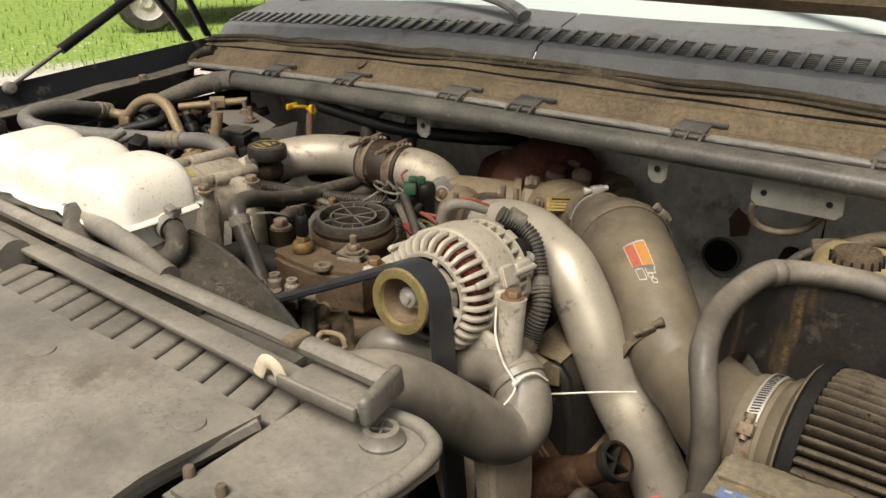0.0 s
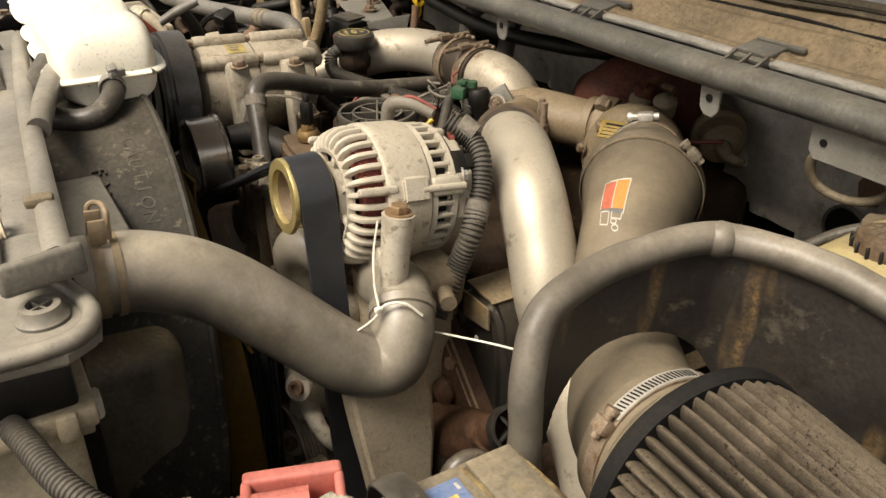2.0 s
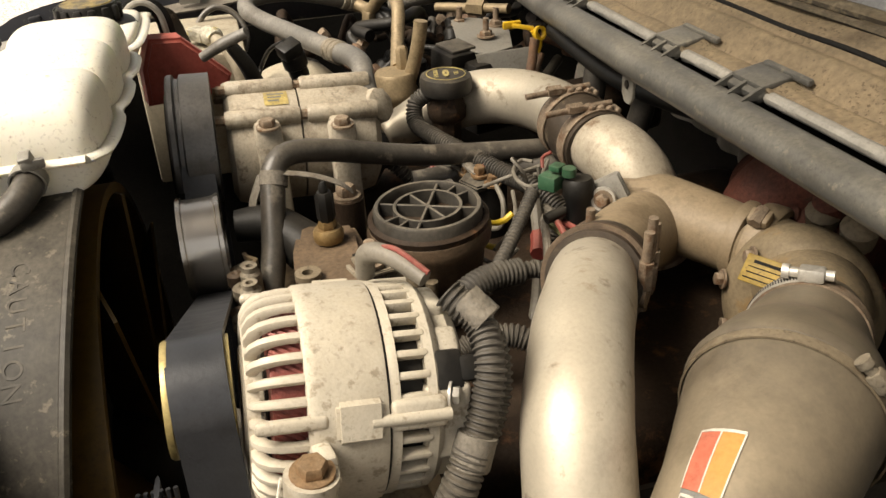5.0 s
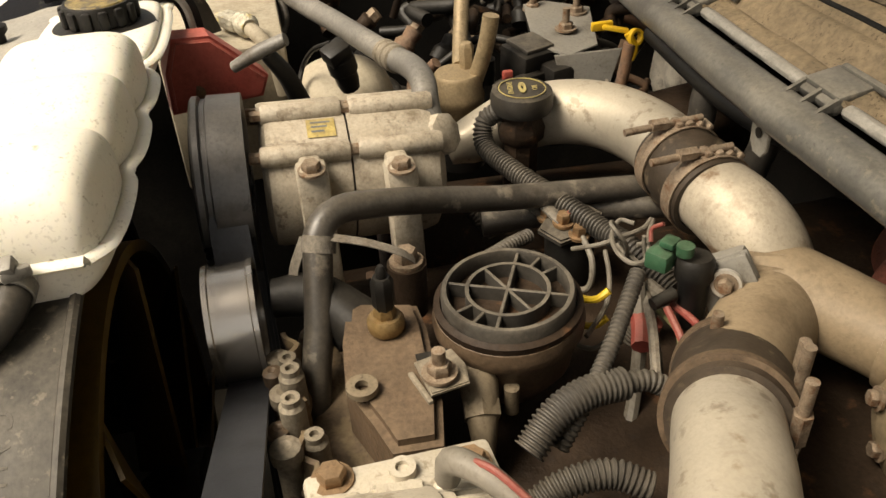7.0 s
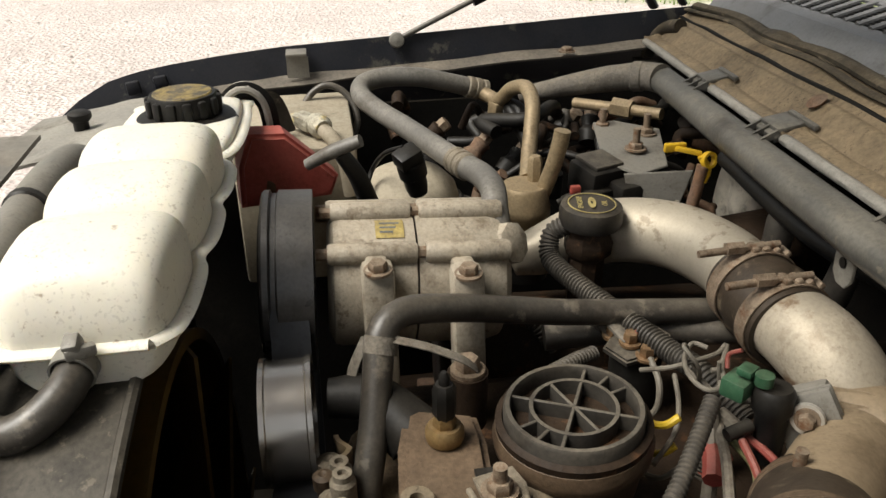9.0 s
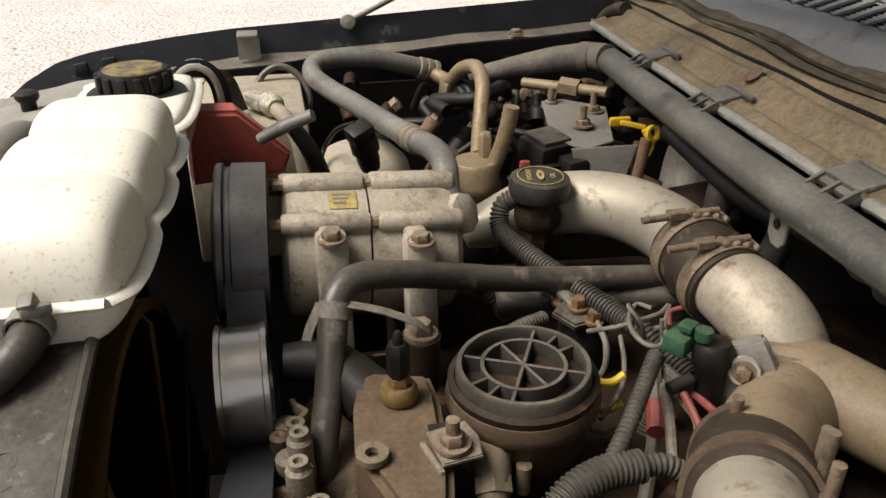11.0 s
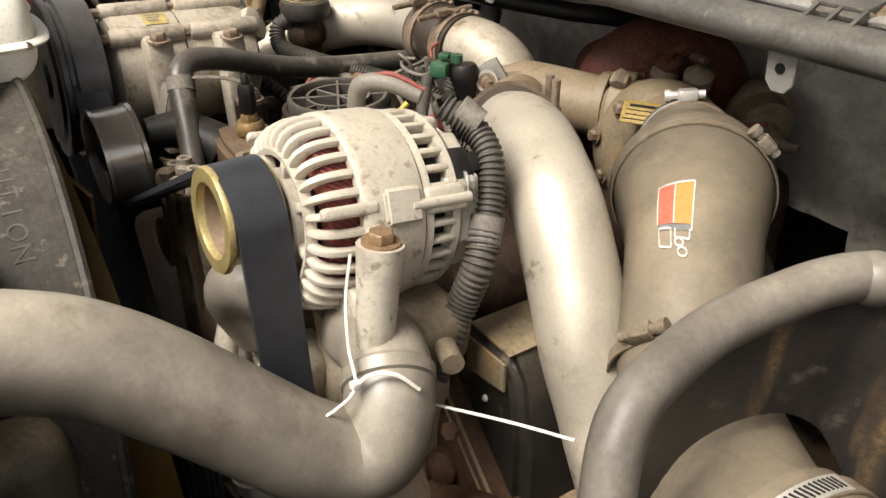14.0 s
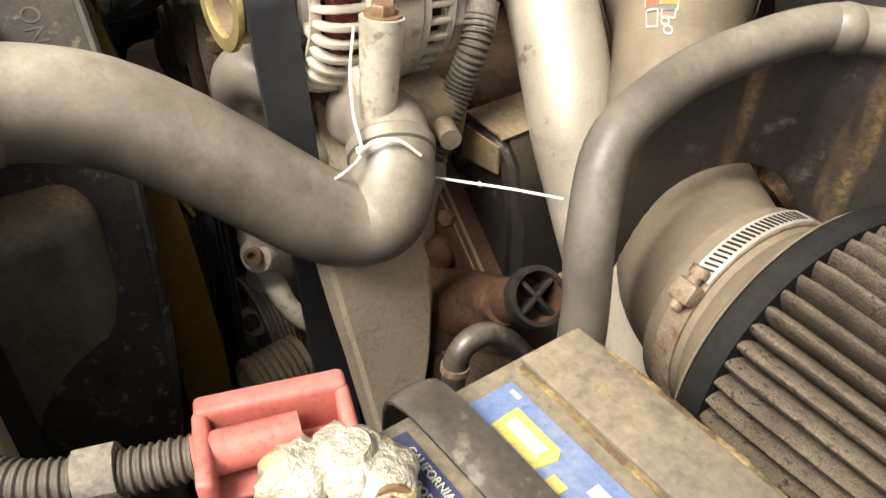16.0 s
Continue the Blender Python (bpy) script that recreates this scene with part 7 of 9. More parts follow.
def engine_block():
    t = thing("engine_block", (-0.7, 0.85, 0.6), "oil-stained brown engine block and valley under the fittings", "engine")

    part("valley", Shape().box((0.46, 0.62, 0.42), pose(-0.72, 0.98, 0.76), 0.03, 3), M_BROWN, t)
    fc = Shape().box((0.34, 0.09, 0.40), pose(-0.68, 0.69, 0.80), 0.02, 3)
    for k, (x, z, r) in enumerate(((-0.60, 0.97, 0.03), (-0.66, 0.90, 0.045), (-0.78, 0.95, 0.03), (-0.56, 0.86, 0.035), (-0.72, 0.98, 0.02))):
        fc.lathe([(0, 0), (r, 0), (r * 0.9, 0.014), (r * 0.5, 0.018), (0, 0.018)], basis((x, 0.642, z), (0, -1, 0)), 20)
    part("front_face", fc, M_FLAKE, t)
    def crust(u, v):
        x, z = -0.775 + 0.20 * u, 0.88 + 0.165 * v
        d = 0.012 * abs(noise.noise((x * 30, z * 18, 2))) + 0.008 * noise.noise((x * 75, z * 60, 5)) + 0.010 * abs(math.sin(x * 95 + 2 * noise.noise((x * 9, z * 5, 1))))
        return (x, 0.650 - d, z)
    part("front_crust", Shape().grid(crust, 70, 50, 0.004), M_FLAKE, t, "crusted flaking front of the engine", angle=50)
    for x, y, z1, q in ((-0.752, 0.632, 1.040, 0.0085), (-0.722, 0.628, 1.052, 0.0070), (-0.700, 0.634, 1.050, 0.0095), (-0.668, 0.628, 1.046, 0.0075), (-0.640, 0.632, 1.056, 0.0100), (-0.612, 0.630, 1.030, 0.0070)):
        col = Shape().lathe([(0, -0.15), (q, -0.15), (q * 0.9, -0.10), (q, -0.05), (q * 0.85, -0.012), (q * 1.15, -0.010), (q * 1.1, 0.0), (q * 0.5, 0.002), (0, 0.0)], basis((x, y, z1), (0.02, -0.03, 1)), 12)
        part("column", col, M_COVER if q < 0.008 else M_ALU_DK, t)
    pl = Shape().prism([(-0.066, -0.020), (-0.02, -0.030), (0.030, -0.034), (0.070, -0.020), (0.098, -0.012), (0.100, 0.022), (0.060, 0.030), (-0.020, 0.036), (-0.050, 0.034)], 0.055, pose(-0.710, 0.713, 1.010), 0.006)
    part("pump_cover", pl, M_COVER, t, "flat brown oil-stained cover plate")
    part("slot", Shape().box((0.008, 0.024, 0.002), pose(-0.690, 0.745, 1.0668), 0), M_BLACK, t)
    part("washer", Shape().lathe([(0.005, 0), (0.0115, 0), (0.0115, 0.005), (0.005, 0.005)], basis((-0.668, 0.690, 1.067), (0, 0, 1)), 18, closed=True), M_TAN, t)
    for x, y, z in ((-0.672, 0.640, 1.062), (-0.705, 0.642, 1.060), (-0.655, 0.652, 1.040), (-0.735, 0.640, 1.045)):
        b = Shape().lathe([(0.0095, -0.03), (0.0095, 0.0), (0.007, 0.003), (0.007, 0.008), (0.0035, 0.008), (0.003, 0.004), (0, 0.004)], basis((x, y, z), (0, 0, 1)), 14)
        part("cap_screw", b, M_ALU_DK, t)
    gk = Shape().sweep([(-0.66, 0.632, 1.045), (-0.672, 0.630, 1.040), (-0.68, 0.634, 1.050), (-0.695, 0.632, 1.042), (-0.71, 0.630, 1.048)], 0.0022, 6, 30)
    part("gasket_bead", gk, M_TAB, t)
    br = Shape().prism([(0, 0), (0.034, -0.003), (0.036, 0.026), (0.018, 0.032), (0.0, 0.030)], 0.004, pose(-0.682, 0.730, 1.068, 0, 4, 14), 0.001)
    br.box((0.034, 0.004, 0.020), pose(-0.660, 0.730, 1.058, 0, 0, 14), 0.001)
    part("bracket", br, M_ALU_DK, t)
    part("bolt", Shape().bolt((-0.664, 0.745, 1.072), (0, 0, 1), 0.009, 0.011), M_BOLT, t)
    part("stud", Shape().lathe([(0.005, 0), (0.005, 0.016), (0, 0.016)], basis((-0.664, 0.745, 1.078), (0, 0, 1)), 10), M_BOLT, t)
    # second bolt with its boss beside the sensor
    part("boss", Shape().lathe([(0, -0.05), (0.016, -0.05), (0.017, 0.0), (0, 0.0)], basis((-0.803, 0.748, 1.072), (0, 0, 1)), 14), M_BROWN, t)
    part("bolt", Shape().bolt((-0.803, 0.748, 1.072), (0, 0, 1), 0.010, 0.014), M_BOLT, t)
    s = thing("pressure_sensor", (-0.730, 0.718, 1.067), "brass sensor with a black connector body on the cover", "sensor")
    part("base", Shape().lathe([(0, 0), (0.0135, 0), (0.0145, 0.003), (0.0145, 0.009), (0.012, 0.013), (0, 0.013)], basis((-0.730, 0.718, 1.067), (0, 0, 1)), 24), M_BRASS, s)
    part("hex", Shape().lathe([(0.0088, 0.012), (0.0088, 0.018), (0.007, 0.022), (0, 0.022)], basis((-0.730, 0.718, 1.067), (0, 0, 1)), 6), M_BRASS, s)
    part("connector", Shape().lathe([(0.0065, 0.020), (0.0088, 0.024), (0.0088, 0.046), (0.0065, 0.050), (0, 0.050)], basis((-0.730, 0.718, 1.067), (0.02, 0, 1)), 8), M_BLACK, s)
    part("terminal", Shape().lathe([(0.0042, 0.050), (0.0042, 0.056), (0.002, 0.060), (0, 0.060)], basis((-0.730, 0.718, 1.067), (0.02, 0, 1)), 10), M_BLACK, s)
    # rocker cover on the near bank, with flange and bolts
    r = thing("rocker_cover", (-0.40, 0.86, 0.85), "black rocker cover with dusty brown flange and rusty bolts", "rocker cover")
    prof = [(-0.436, 0.950), (-0.425, 0.990), (-0.405, 1.008), (-0.362, 1.006), (-0.345, 0.985), (-0.336, 0.930), (-0.336, 0.850)]
    part("cover", Shape().prism(prof, 0.30, pose(0, 1.05, 0, 90, 0, 0), 0.010, 3), M_COVERBLACK, r)
    fl = Shape().prism([(-0.436, 0.968), (-0.322, 0.850), (-0.336, 0.832), (-0.450, 0.950)], 0.33, pose(0, 1.06, 0, 90, 0, 0), 0.004)
    part("flange", fl, M_FLANGE, r, "dusty tan flange edge")
    lb = Shape().grid(lambda u, v: ((-0.405 + 0.046 * u, 0.752 + 0.075 * v, 1.0105 - 0.002 * u) if u < 0.99 else (-0.3575, 0.752 + 0.075 * v, 1.0065)), 8, 6, 0.002)
    part("label_plate", lb, M_OCHRE, r, "tan dusty stamped plate")
    lb2 = Shape().grid(lambda u, v: (-0.401 + 0.046 * u, 0.7475, 1.003 - 0.030 * v + 0.006 * u * v), 6, 4, 0.002)
    part("label_fold", lb2, M_OCHRE, r)
    part("rivet", Shape().lathe([(0, 0), (0.0032, 0), (0.002, 0.002), (0, 0.002)], basis((-0.381, 0.749, 0.955), (0, -1, 0.1)), 10), M_WHITE, r)
    for x, z in ((-0.402, 0.916), (-0.352, 0.868)):
        part("bolt", Shape().bolt((x, 0.735, z), (0.35, -0.9, 0.35), 0.0085, 0.010), M_IRON, r)
    ca = Shape().box((0.16, 0.08, 0.16), pose(-0.435, 0.765, 0.855, 0, 46, 0), 0.02, 3)
    for x, z, q in ((-0.40, 0.885, 0.016), (-0.375, 0.845, 0.02), (-0.43, 0.84, 0.014)):
        ca.lathe([(0, 0), (q, 0), (q * 0.9, 0.012), (q * 0.4, 0.016), (0, 0.016)], basis((x, 0.728, z), (0.3, -1, 0.2)), 16)
    part("head_end", ca, M_RUSTCAST, r, "rusty brown casting under the flange")
    rear = Shape().box((0.16, 0.34, 0.12), pose(-1.02, 0.92, 0.93, 0, -18, -4), 0.025, 3)
    rc = single("rocker_cover", rear, M_BROWN, "grimy brown far-bank rocker cover under the hoses", "rocker cover")
    part("flange", Shape().box((0.20, 0.38, 0.014), pose(-1.00, 0.92, 0.875, 0, -18, -4), 0.004), M_IRON, rc)
    head = Shape().box((0.30, 0.50, 0.30), pose(-0.42, 0.93, 0.70, 0, 20, 0), 0.02)
    head.box((0.30, 0.50, 0.30), pose(-1.02, 0.93, 0.70, 0, -20, 0), 0.02)
    part("cylinder_head", head, M_BROWN, t)
    # tan front housing that carries hose and alternator
    f = thing("water_outlet", (-0.40, 0.68, 0.9), "dusty tan cast front housing under the alternator", "housing")
    part("housing", Shape().prism([(-0.085, 0.10), (-0.03, 0.115), (0.000, 0.085), (0.016, 0.030), (0.010, -0.12), (-0.035, -0.20), (-0.075, -0.05)], 0.075, pose(-0.428, 0.745, 0.945, 90, 0, 6), 0.010, 3), M_PLATE, f)
    arm = [(0.585, 1.000), (0.590, 0.955), (0.596, 0.910), (0.604, 0.860), (0.612, 0.800), (0.628, 0.690), (0.650, 0.690), (0.668, 0.780), (0.677, 0.835), (0.680, 0.885), (0.678, 0.928), (0.668, 0.965), (0.650, 1.000)]
    part("front_arm", Shape().prism(arm, 0.026, pose(-0.371, 0, 0, 90, 0, 90), 0.006, 3), M_PLATE, f)
    part("upper_pad", Shape().box((0.12, 0.07, 0.05), pose(-0.430, 0.695, 1.030, 0, 10, 8), 0.014, 3), M_TAN, f)
    part("stub", Shape().sweep([(-0.525, 0.630, 0.985), (-0.520, 0.612, 1.025), (-0.495, 0.615, 1.048), (-0.455, 0.640, 1.040)], 0.0225, 20, 24), M_HOSE, f, "short dusty bypass hose")
    part("boss", Shape().sweep([(-0.365, 0.702, 1.032), (-0.345, 0.695, 1.032)], 0.008, 12, 4), M_TAN, f)
    # grey castings low on the front
    p = thing("pump_body", (-0.52, 0.60, 0.8), "grey cast pump body with bolt bosses behind the belt", "pump")
    pb = Shape().sweep([(-0.450, 0.615, 0.990), (-0.480, 0.612, 0.940), (-0.500, 0.612, 0.890), (-0.525, 0.615, 0.83), (-0.555, 0.618, 0.76), (-0.57, 0.62, 0.70)], [0.020, 0.026, 0.030, 0.024, 0.028, 0.03], 18, 40, wobble=0.12)
    pb.box((0.13, 0.05, 0.24), pose(-0.565, 0.650, 0.87, 0, 12, 0), 0.016, 3)
    pb.sweep([(-0.505, 0.600, 0.862), (-0.455, 0.600, 0.842), (-0.42, 0.61, 0.845)], [0.012, 0.009, 0.011], 12, 16)
    pb.sweep([(-0.50, 0.590, 0.905), (-0.535, 0.600, 0.955), (-0.55, 0.62, 1.0)], 0.010, 12, 16)
    part("body", pb, M_ALU, p)
    for q in ((-0.478, 0.585, 0.893), (-0.532, 0.588, 0.775), (-0.425, 0.590, 0.962)):
        bs = part("boss", Shape().lathe([(0, -0.03), (0.017, -0.03), (0.0165, -0.004), (0.015, 0.0), (0, 0.0)], basis(q, (0.55, -0.75, 0.35)), 20), M_ALU, p)
        part("bolt", Shape().lathe([(0.0085, -0.001), (0.0085, 0.006), (0.005, 0.006), (0.0045, 0.001), (0, 0.001)], basis(q, (0.55, -0.75, 0.35)), 14), M_IRON, bs)
    gp = thing("grooved_pulley", (-0.455, 0.58, 0.78), "dusty brown-grey grooved idler pulley low on the front", "pulley")
    prof = [(0.012, 0.0), (0.020, 0.004), (0.025, -0.002), (0.0275, 0.0)]
    for k in range(7):
        prof += [(0.0275, 0.003 + 0.0065 * k), (0.0250, 0.0055 + 0.0065 * k), (0.0250, 0.0075 + 0.0065 * k)]
    prof += [(0.0275, 0.050), (0.012, 0.050)]
    part("rim", Shape().lathe(prof, basis((-0.432, 0.545, 0.795), (-0.10, 1, -0.03)), 36, closed=True), M_TAN, gp)
    part("hub", Shape().lathe([(0, 0.010), (0.016, 0.010), (0.016, 0.05), (0, 0.05)], basis((-0.432, 0.545, 0.795), (-0.10, 1, -0.03)), 20), M_IRON, gp)
    rb = thing("ribbed_belt", (-0.48, 0.56, 0.8), "dark ribbed accessory belt low on the engine front", "belt")
    way = [(-0.500, 0.556, 1.02), (-0.494, 0.556, 0.95), (-0.500, 0.556, 0.85), (-0.520, 0.556, 0.72), (-0.55, 0.556, 0.60)]
    part("band", Shape().sweep(way, 0.0155, 8, 30, flat=0.14, up=(0, 1, 0)), M_BELT, rb)
    for k in range(6):
        part("rib", Shape().sweep([(x + 0.0022, y - 0.0125 + 0.005 * k, z) for x, y, z in way], 0.0018, 6, 24), M_BELT, rb)
    # oil filter neck by the battery
    o = thing("reservoir_neck", (-0.30, 0.745, 0.85), "brown cast neck with an open black cap and short hose", "filler neck")
    om = basis((-0.263, 0.713, 0.935), (0.75, -0.10, 0.66)) @ Matrix.Scale(0.60, 4)
    part("neck", Shape().lathe([(0.030, -0.10), (0.029, -0.04), (0.034, -0.015), (0.036, 0.004), (0.031, 0.004), (0.029, -0.040), (0, -0.040)], om, 32), M_RUSTCAST, o)
    part("cap_rim", Shape().lathe([(0.0365, -0.016), (0.0385, -0.014), (0.0385, 0.002), (0.0365, 0.006), (0.031, 0.006), (0.031, -0.016)], om, 36, closed=True), M_BLACK, o)
    cr = Shape()
    for k in range(2):
        cr.box((0.062, 0.006, 0.022), om @ Matrix.Rotation(radians(90 * k + 28), 4, "Z") @ Matrix.Translation((0, 0, -0.012)), 0.001)
    part("cap_cross", cr, M_BLACK, o)
    part("casting", Shape().sweep([(-0.300, 0.716, 0.902), (-0.335, 0.716, 0.875), (-0.380, 0.712, 0.845), (-0.43, 0.71, 0.81)], [0.020, 0.026, 0.032, 0.036], 16, 24, wobble=0.15), M_RUSTCAST, o)
    part("hose", Shape().sweep([(-0.288, 0.752, 0.800), (-0.290, 0.722, 0.855), (-0.290, 0.695, 0.887), (-0.290, 0.674, 0.893), (-0.290, 0.660, 0.880), (-0.290, 0.657, 0.850)], 0.0095, 14, 30), M_RUBBER, o)
    part("hose_clip", Shape().lathe([(0.0098, -0.003), (0.0112, -0.003), (0.0112, 0.003), (0.0098, 0.003)], basis((-0.290, 0.659, 0.872), (0, 0.15, 1)), 18, closed=True), M_BOLT, o)
    ex = Shape().sweep([(-0.40, 0.70, 0.83), (-0.34, 0.78, 0.80), (-0.30, 0.90, 0.78)], 0.05, 16, 14)
    single("exhaust_manifold", ex, M_BROWN, "rusty exhaust manifold low beside the engine", "manifold")


engine_block()


def fuel_bowl():
    t = thing("fuel_filter_bowl", (-0.728, 0.812, 0.99), "brown fuel filter bowl with a spoked black plastic cap", "fuel filter")
    m = basis((-0.727, 0.815, 0.993), (0.02, -0.02, 1), (0.5, 1, 0))
    part("bowl", Shape().lathe([(0, 0), (0.030, 0.0), (0.050, 0.030), (0.054, 0.056), (0.059, 0.062), (0.060, 0.070), (0.058, 0.078), (0.0535, 0.080), (0.0535, 0.069), (0, 0.069)], m, 48), M_COVER, t)
    part("flange", Shape().lathe([(0.053, 0.0775), (0.0575, 0.078), (0.058, 0.084), (0.053, 0.086)], m, 48, closed=True), M_BROWN, t)
    part("cap_wall", Shape().lathe([(0.0485, 0.072), (0.0520, 0.072), (0.0520, 0.094), (0.0505, 0.0965), (0.0472, 0.0965), (0.0462, 0.094), (0.0462, 0.080)], m, 56, closed=True), M_CAPGREY, t)
    part("cap_floor", Shape().lathe([(0, 0.080), (0.047, 0.080), (0.047, 0.082), (0, 0.083)], m, 40), M_BROWN, t)
    part("inner_ring", Shape().lathe([(0.0300, 0.082), (0.0300, 0.0955), (0.0330, 0.0955), (0.0330, 0.082)], m, 44, closed=True), M_CAPGREY, t)
    for k in range(8):
        mm = m @ Matrix.Rotation(radians(45 * k), 4, "Z")
        l0, l1 = (0.0, 0.047) if k % 2 == 0 else ((0.0, 0.031) if k in (3, 7) else (0.031, 0.047))
        part("spoke", Shape().box((l1 - l0, 0.0028, 0.013), mm @ Matrix.Translation(((l0 + l1) / 2, 0, 0.0885)), 0.0006, 1), M_CAPGREY, t)
    for k in (1, 5):
        mm = m @ Matrix.Rotation(radians(45 * k + 22), 4, "Z")
        part("spoke", Shape().box((0.016, 0.0028, 0.013), mm @ Matrix.Translation((0.039, 0, 0.0885)), 0.0006, 1), M_CAPGREY, t)
    d = Shape().sweep([(-0.690, 0.778, 1.040), (-0.668, 0.775, 1.035), (-0.650, 0.772, 1.015), (-0.640, 0.770, 0.985)], [0.016, 0.014, 0.010, 0.006], 14, 20)
    d.lathe([(0.015, -0.006), (0.015, 0.006), (0, 0.006)], basis((-0.662, 0.774, 1.030), (0.8, -0.1, -0.5)), 6)
    d.lathe([(0.006, -0.012), (0.006, 0.012), (0, 0.012)], basis((-0.672, 0.800, 1.025), (0, 0, 1)), 10)
    part("drain_fitting", d, M_TAN, t)


M_CAPGREY = surface("dusty_cap_ribs", (0.020, 0.019, 0.018), 0.5, 0.0, 0.2, 40, 240, 0.1, dust=0.5, dust_col=(0.22, 0.185, 0.135), side=0.06)
fuel_bowl()


def oil_filler():
    t = thing("oil_filler", (-0.978, 0.900, 1.0), "brown oil filler neck with a black cap lettered in yellow", "oil filler")
    m = basis((-0.973, 0.899, 1.024), (0.02, 0.02, 1), (0.8, -0.5, 0))
    part("neck", Shape().lathe([(0.019, -0.04), (0.019, 0.045), (0.025, 0.052), (0.026, 0.066), (0.022, 0.074), (0.022, 0.082), (0, 0.082)], m, 8), M_BROWN, t)
    cap = Shape().lathe([(0.024, 0.082), (0.031, 0.083), (0.0325, 0.087), (0.0325, 0.098), (0.0310, 0.1035), (0.026, 0.1052), (0.0255, 0.1046), (0, 0.1046)], m, 40)
    cp = part("cap", cap, M_OILCAP, t, angle=25)
    part("gold_ring", Shape().lathe([(0.0235, 0.1054), (0.0245, 0.1054), (0.0245, 0.1062), (0.0235, 0.1062)], m, 40, closed=True), M_CAPYEL, cp)
    tm = m @ Matrix.Translation((0, 0, 0.1062)) @ Matrix.Rotation(radians(200), 4, "Z")
    part("lettering", text_mesh("ENGINE", 0.0080, tm @ Matrix.Translation((0, 0.012, 0)), 0.0002), M_CAPYEL, cp, "yellow lettering")
    part("lettering", text_mesh("OIL", 0.0080, tm @ Matrix.Translation((0, -0.013, 0)), 0.0002), M_CAPYEL, cp, "yellow lettering")
    can = Shape().lathe([(0.003, 0), (0.009, 0), (0.009, 0.0005), (0.003, 0.0005)], tm @ Matrix.Diagonal((1.4, 0.45, 1, 1)), 18, closed=True)
    part("oil_can_mark", can, M_CAPYEL, cp)
    y = thing("dipstick", (-0.99, 1.01, 1.06), "yellow plastic dipstick handle on a dark tube", "dipstick", "dipsticks")
    part("tube", Shape().sweep([(-1.000, 1.012, 1.150), (-1.000, 1.008, 1.120), (-0.996, 1.000, 1.085), (-0.975, 0.985, 1.05)], 0.0065, 10, 20), M_IRON, y)
    hd = Shape().box((0.028, 0.007, 0.005), pose(-1.012, 1.000, 1.163, 0, 10, 70), 0.0015)
    hd.box((0.006, 0.024, 0.010), pose(-1.020, 0.988, 1.165, 0, 10, 0), 0.002)
    hd.lathe([(0.006, -0.003), (0.009, -0.003), (0.009, 0.003), (0.006, 0.003)], basis((-1.000, 1.018, 1.156), (1, 0.3, 0.2)), 16, closed=True)
    hd.sweep([(-1.003, 1.010, 1.160), (-1.000, 1.018, 1.145), (-0.999, 1.014, 1.132)], 0.004, 8, 8)
    part("handle", hd, M_YELLOW, y)
    moved(t, -0.030, 0.010, -0.007)
    moved(y, -0.022, 0.024, -0.004)


M_OILCAP = surface("dusty_oil_cap", (0.016, 0.015, 0.014), 0.5, 0.0, 0.3, 40, 240, 0.1, dust=0.6, dust_col=(0.13, 0.105, 0.07), side=0.05)
M_CAPYEL = surface("faded_yellow_print", (0.42, 0.34, 0.12), 0.6, 0.0, 0.2, 60, 300, 0.0, dust=0.3)
oil_filler()


# ---- hoses, looms and wires ----
def hose(name, pts, r, mat, label, category="hose", seg=16, n=60, group=""):
    return single(name, Shape().sweep(pts, r, seg, n, wobble=0.02), mat, label, category, group, angle=80)


def loom(pts, r, label, mat=None):
    return single("wire_loom", Shape().sweep(pts, r, 14, 60, rib=(0.0042, r * 0.17)), mat or M_LOOM, label, "wire loom", "split looms", angle=28)


def wire(pts, r, mat, label):
    return single("wire", Shape().sweep(pts, r, 8, 40), mat, label, "wire", "loose wires")


COOL = [(-0.715, 0.655, 0.93), (-0.738, 0.657, 1.005), (-0.768, 0.668, 1.050), (-0.795, 0.675, 1.088), (-0.812, 0.681, 1.112), (-0.826, 0.700, 1.120), (-0.842, 0.740, 1.110), (-0.865, 0.790, 1.090), (-0.880, 0.850, 1.072), (-0.885, 0.92, 1.062), (-0.885, 1.00, 1.055)]
h = hose("heater_hose", COOL, 0.0122, M_RUBBER, "worn grey-black heater hose bent round the pump")
part("strap", Shape().lathe([(0.0128, -0.007), (0.0140, -0.007), (0.0140, 0.007), (0.0128, 0.007)], basis((-0.806, 0.679, 1.103), (0.5, -0.2, -0.8)), 20, closed=True), M_TAPE, h)
part("strap_tail", Shape().sweep([(-0.802, 0.690, 1.110), (-0.790, 0.715, 1.108), (-0.784, 0.740, 1.098), (-0.786, 0.752, 1.086)], 0.0055, 6, 20, flat=0.18), M_TAPE, h)
part("strap_tail", Shape().sweep([(-0.815, 0.668, 1.105), (-0.805, 0.655, 1.080), (-0.80, 0.652, 1.05)], 0.006, 6, 16, flat=0.2), M_TAPE, h)
hose("heater_hose", [(-0.905, 0.84, 1.03), (-0.895, 0.93, 1.035), (-0.87, 1.02, 1.04), (-0.86, 1.10, 1.05)], 0.013, M_RUBBER, "black heater hose with faint pale print beneath the pipe")
hose("heater_hose", [(-0.925, 1.060, 1.02), (-0.921, 1.070, 1.09), (-0.92, 1.085, 1.15), (-0.90, 1.16, 1.18)], 0.014, M_RUBBER, "grey heater hose rising beside the crossrail")
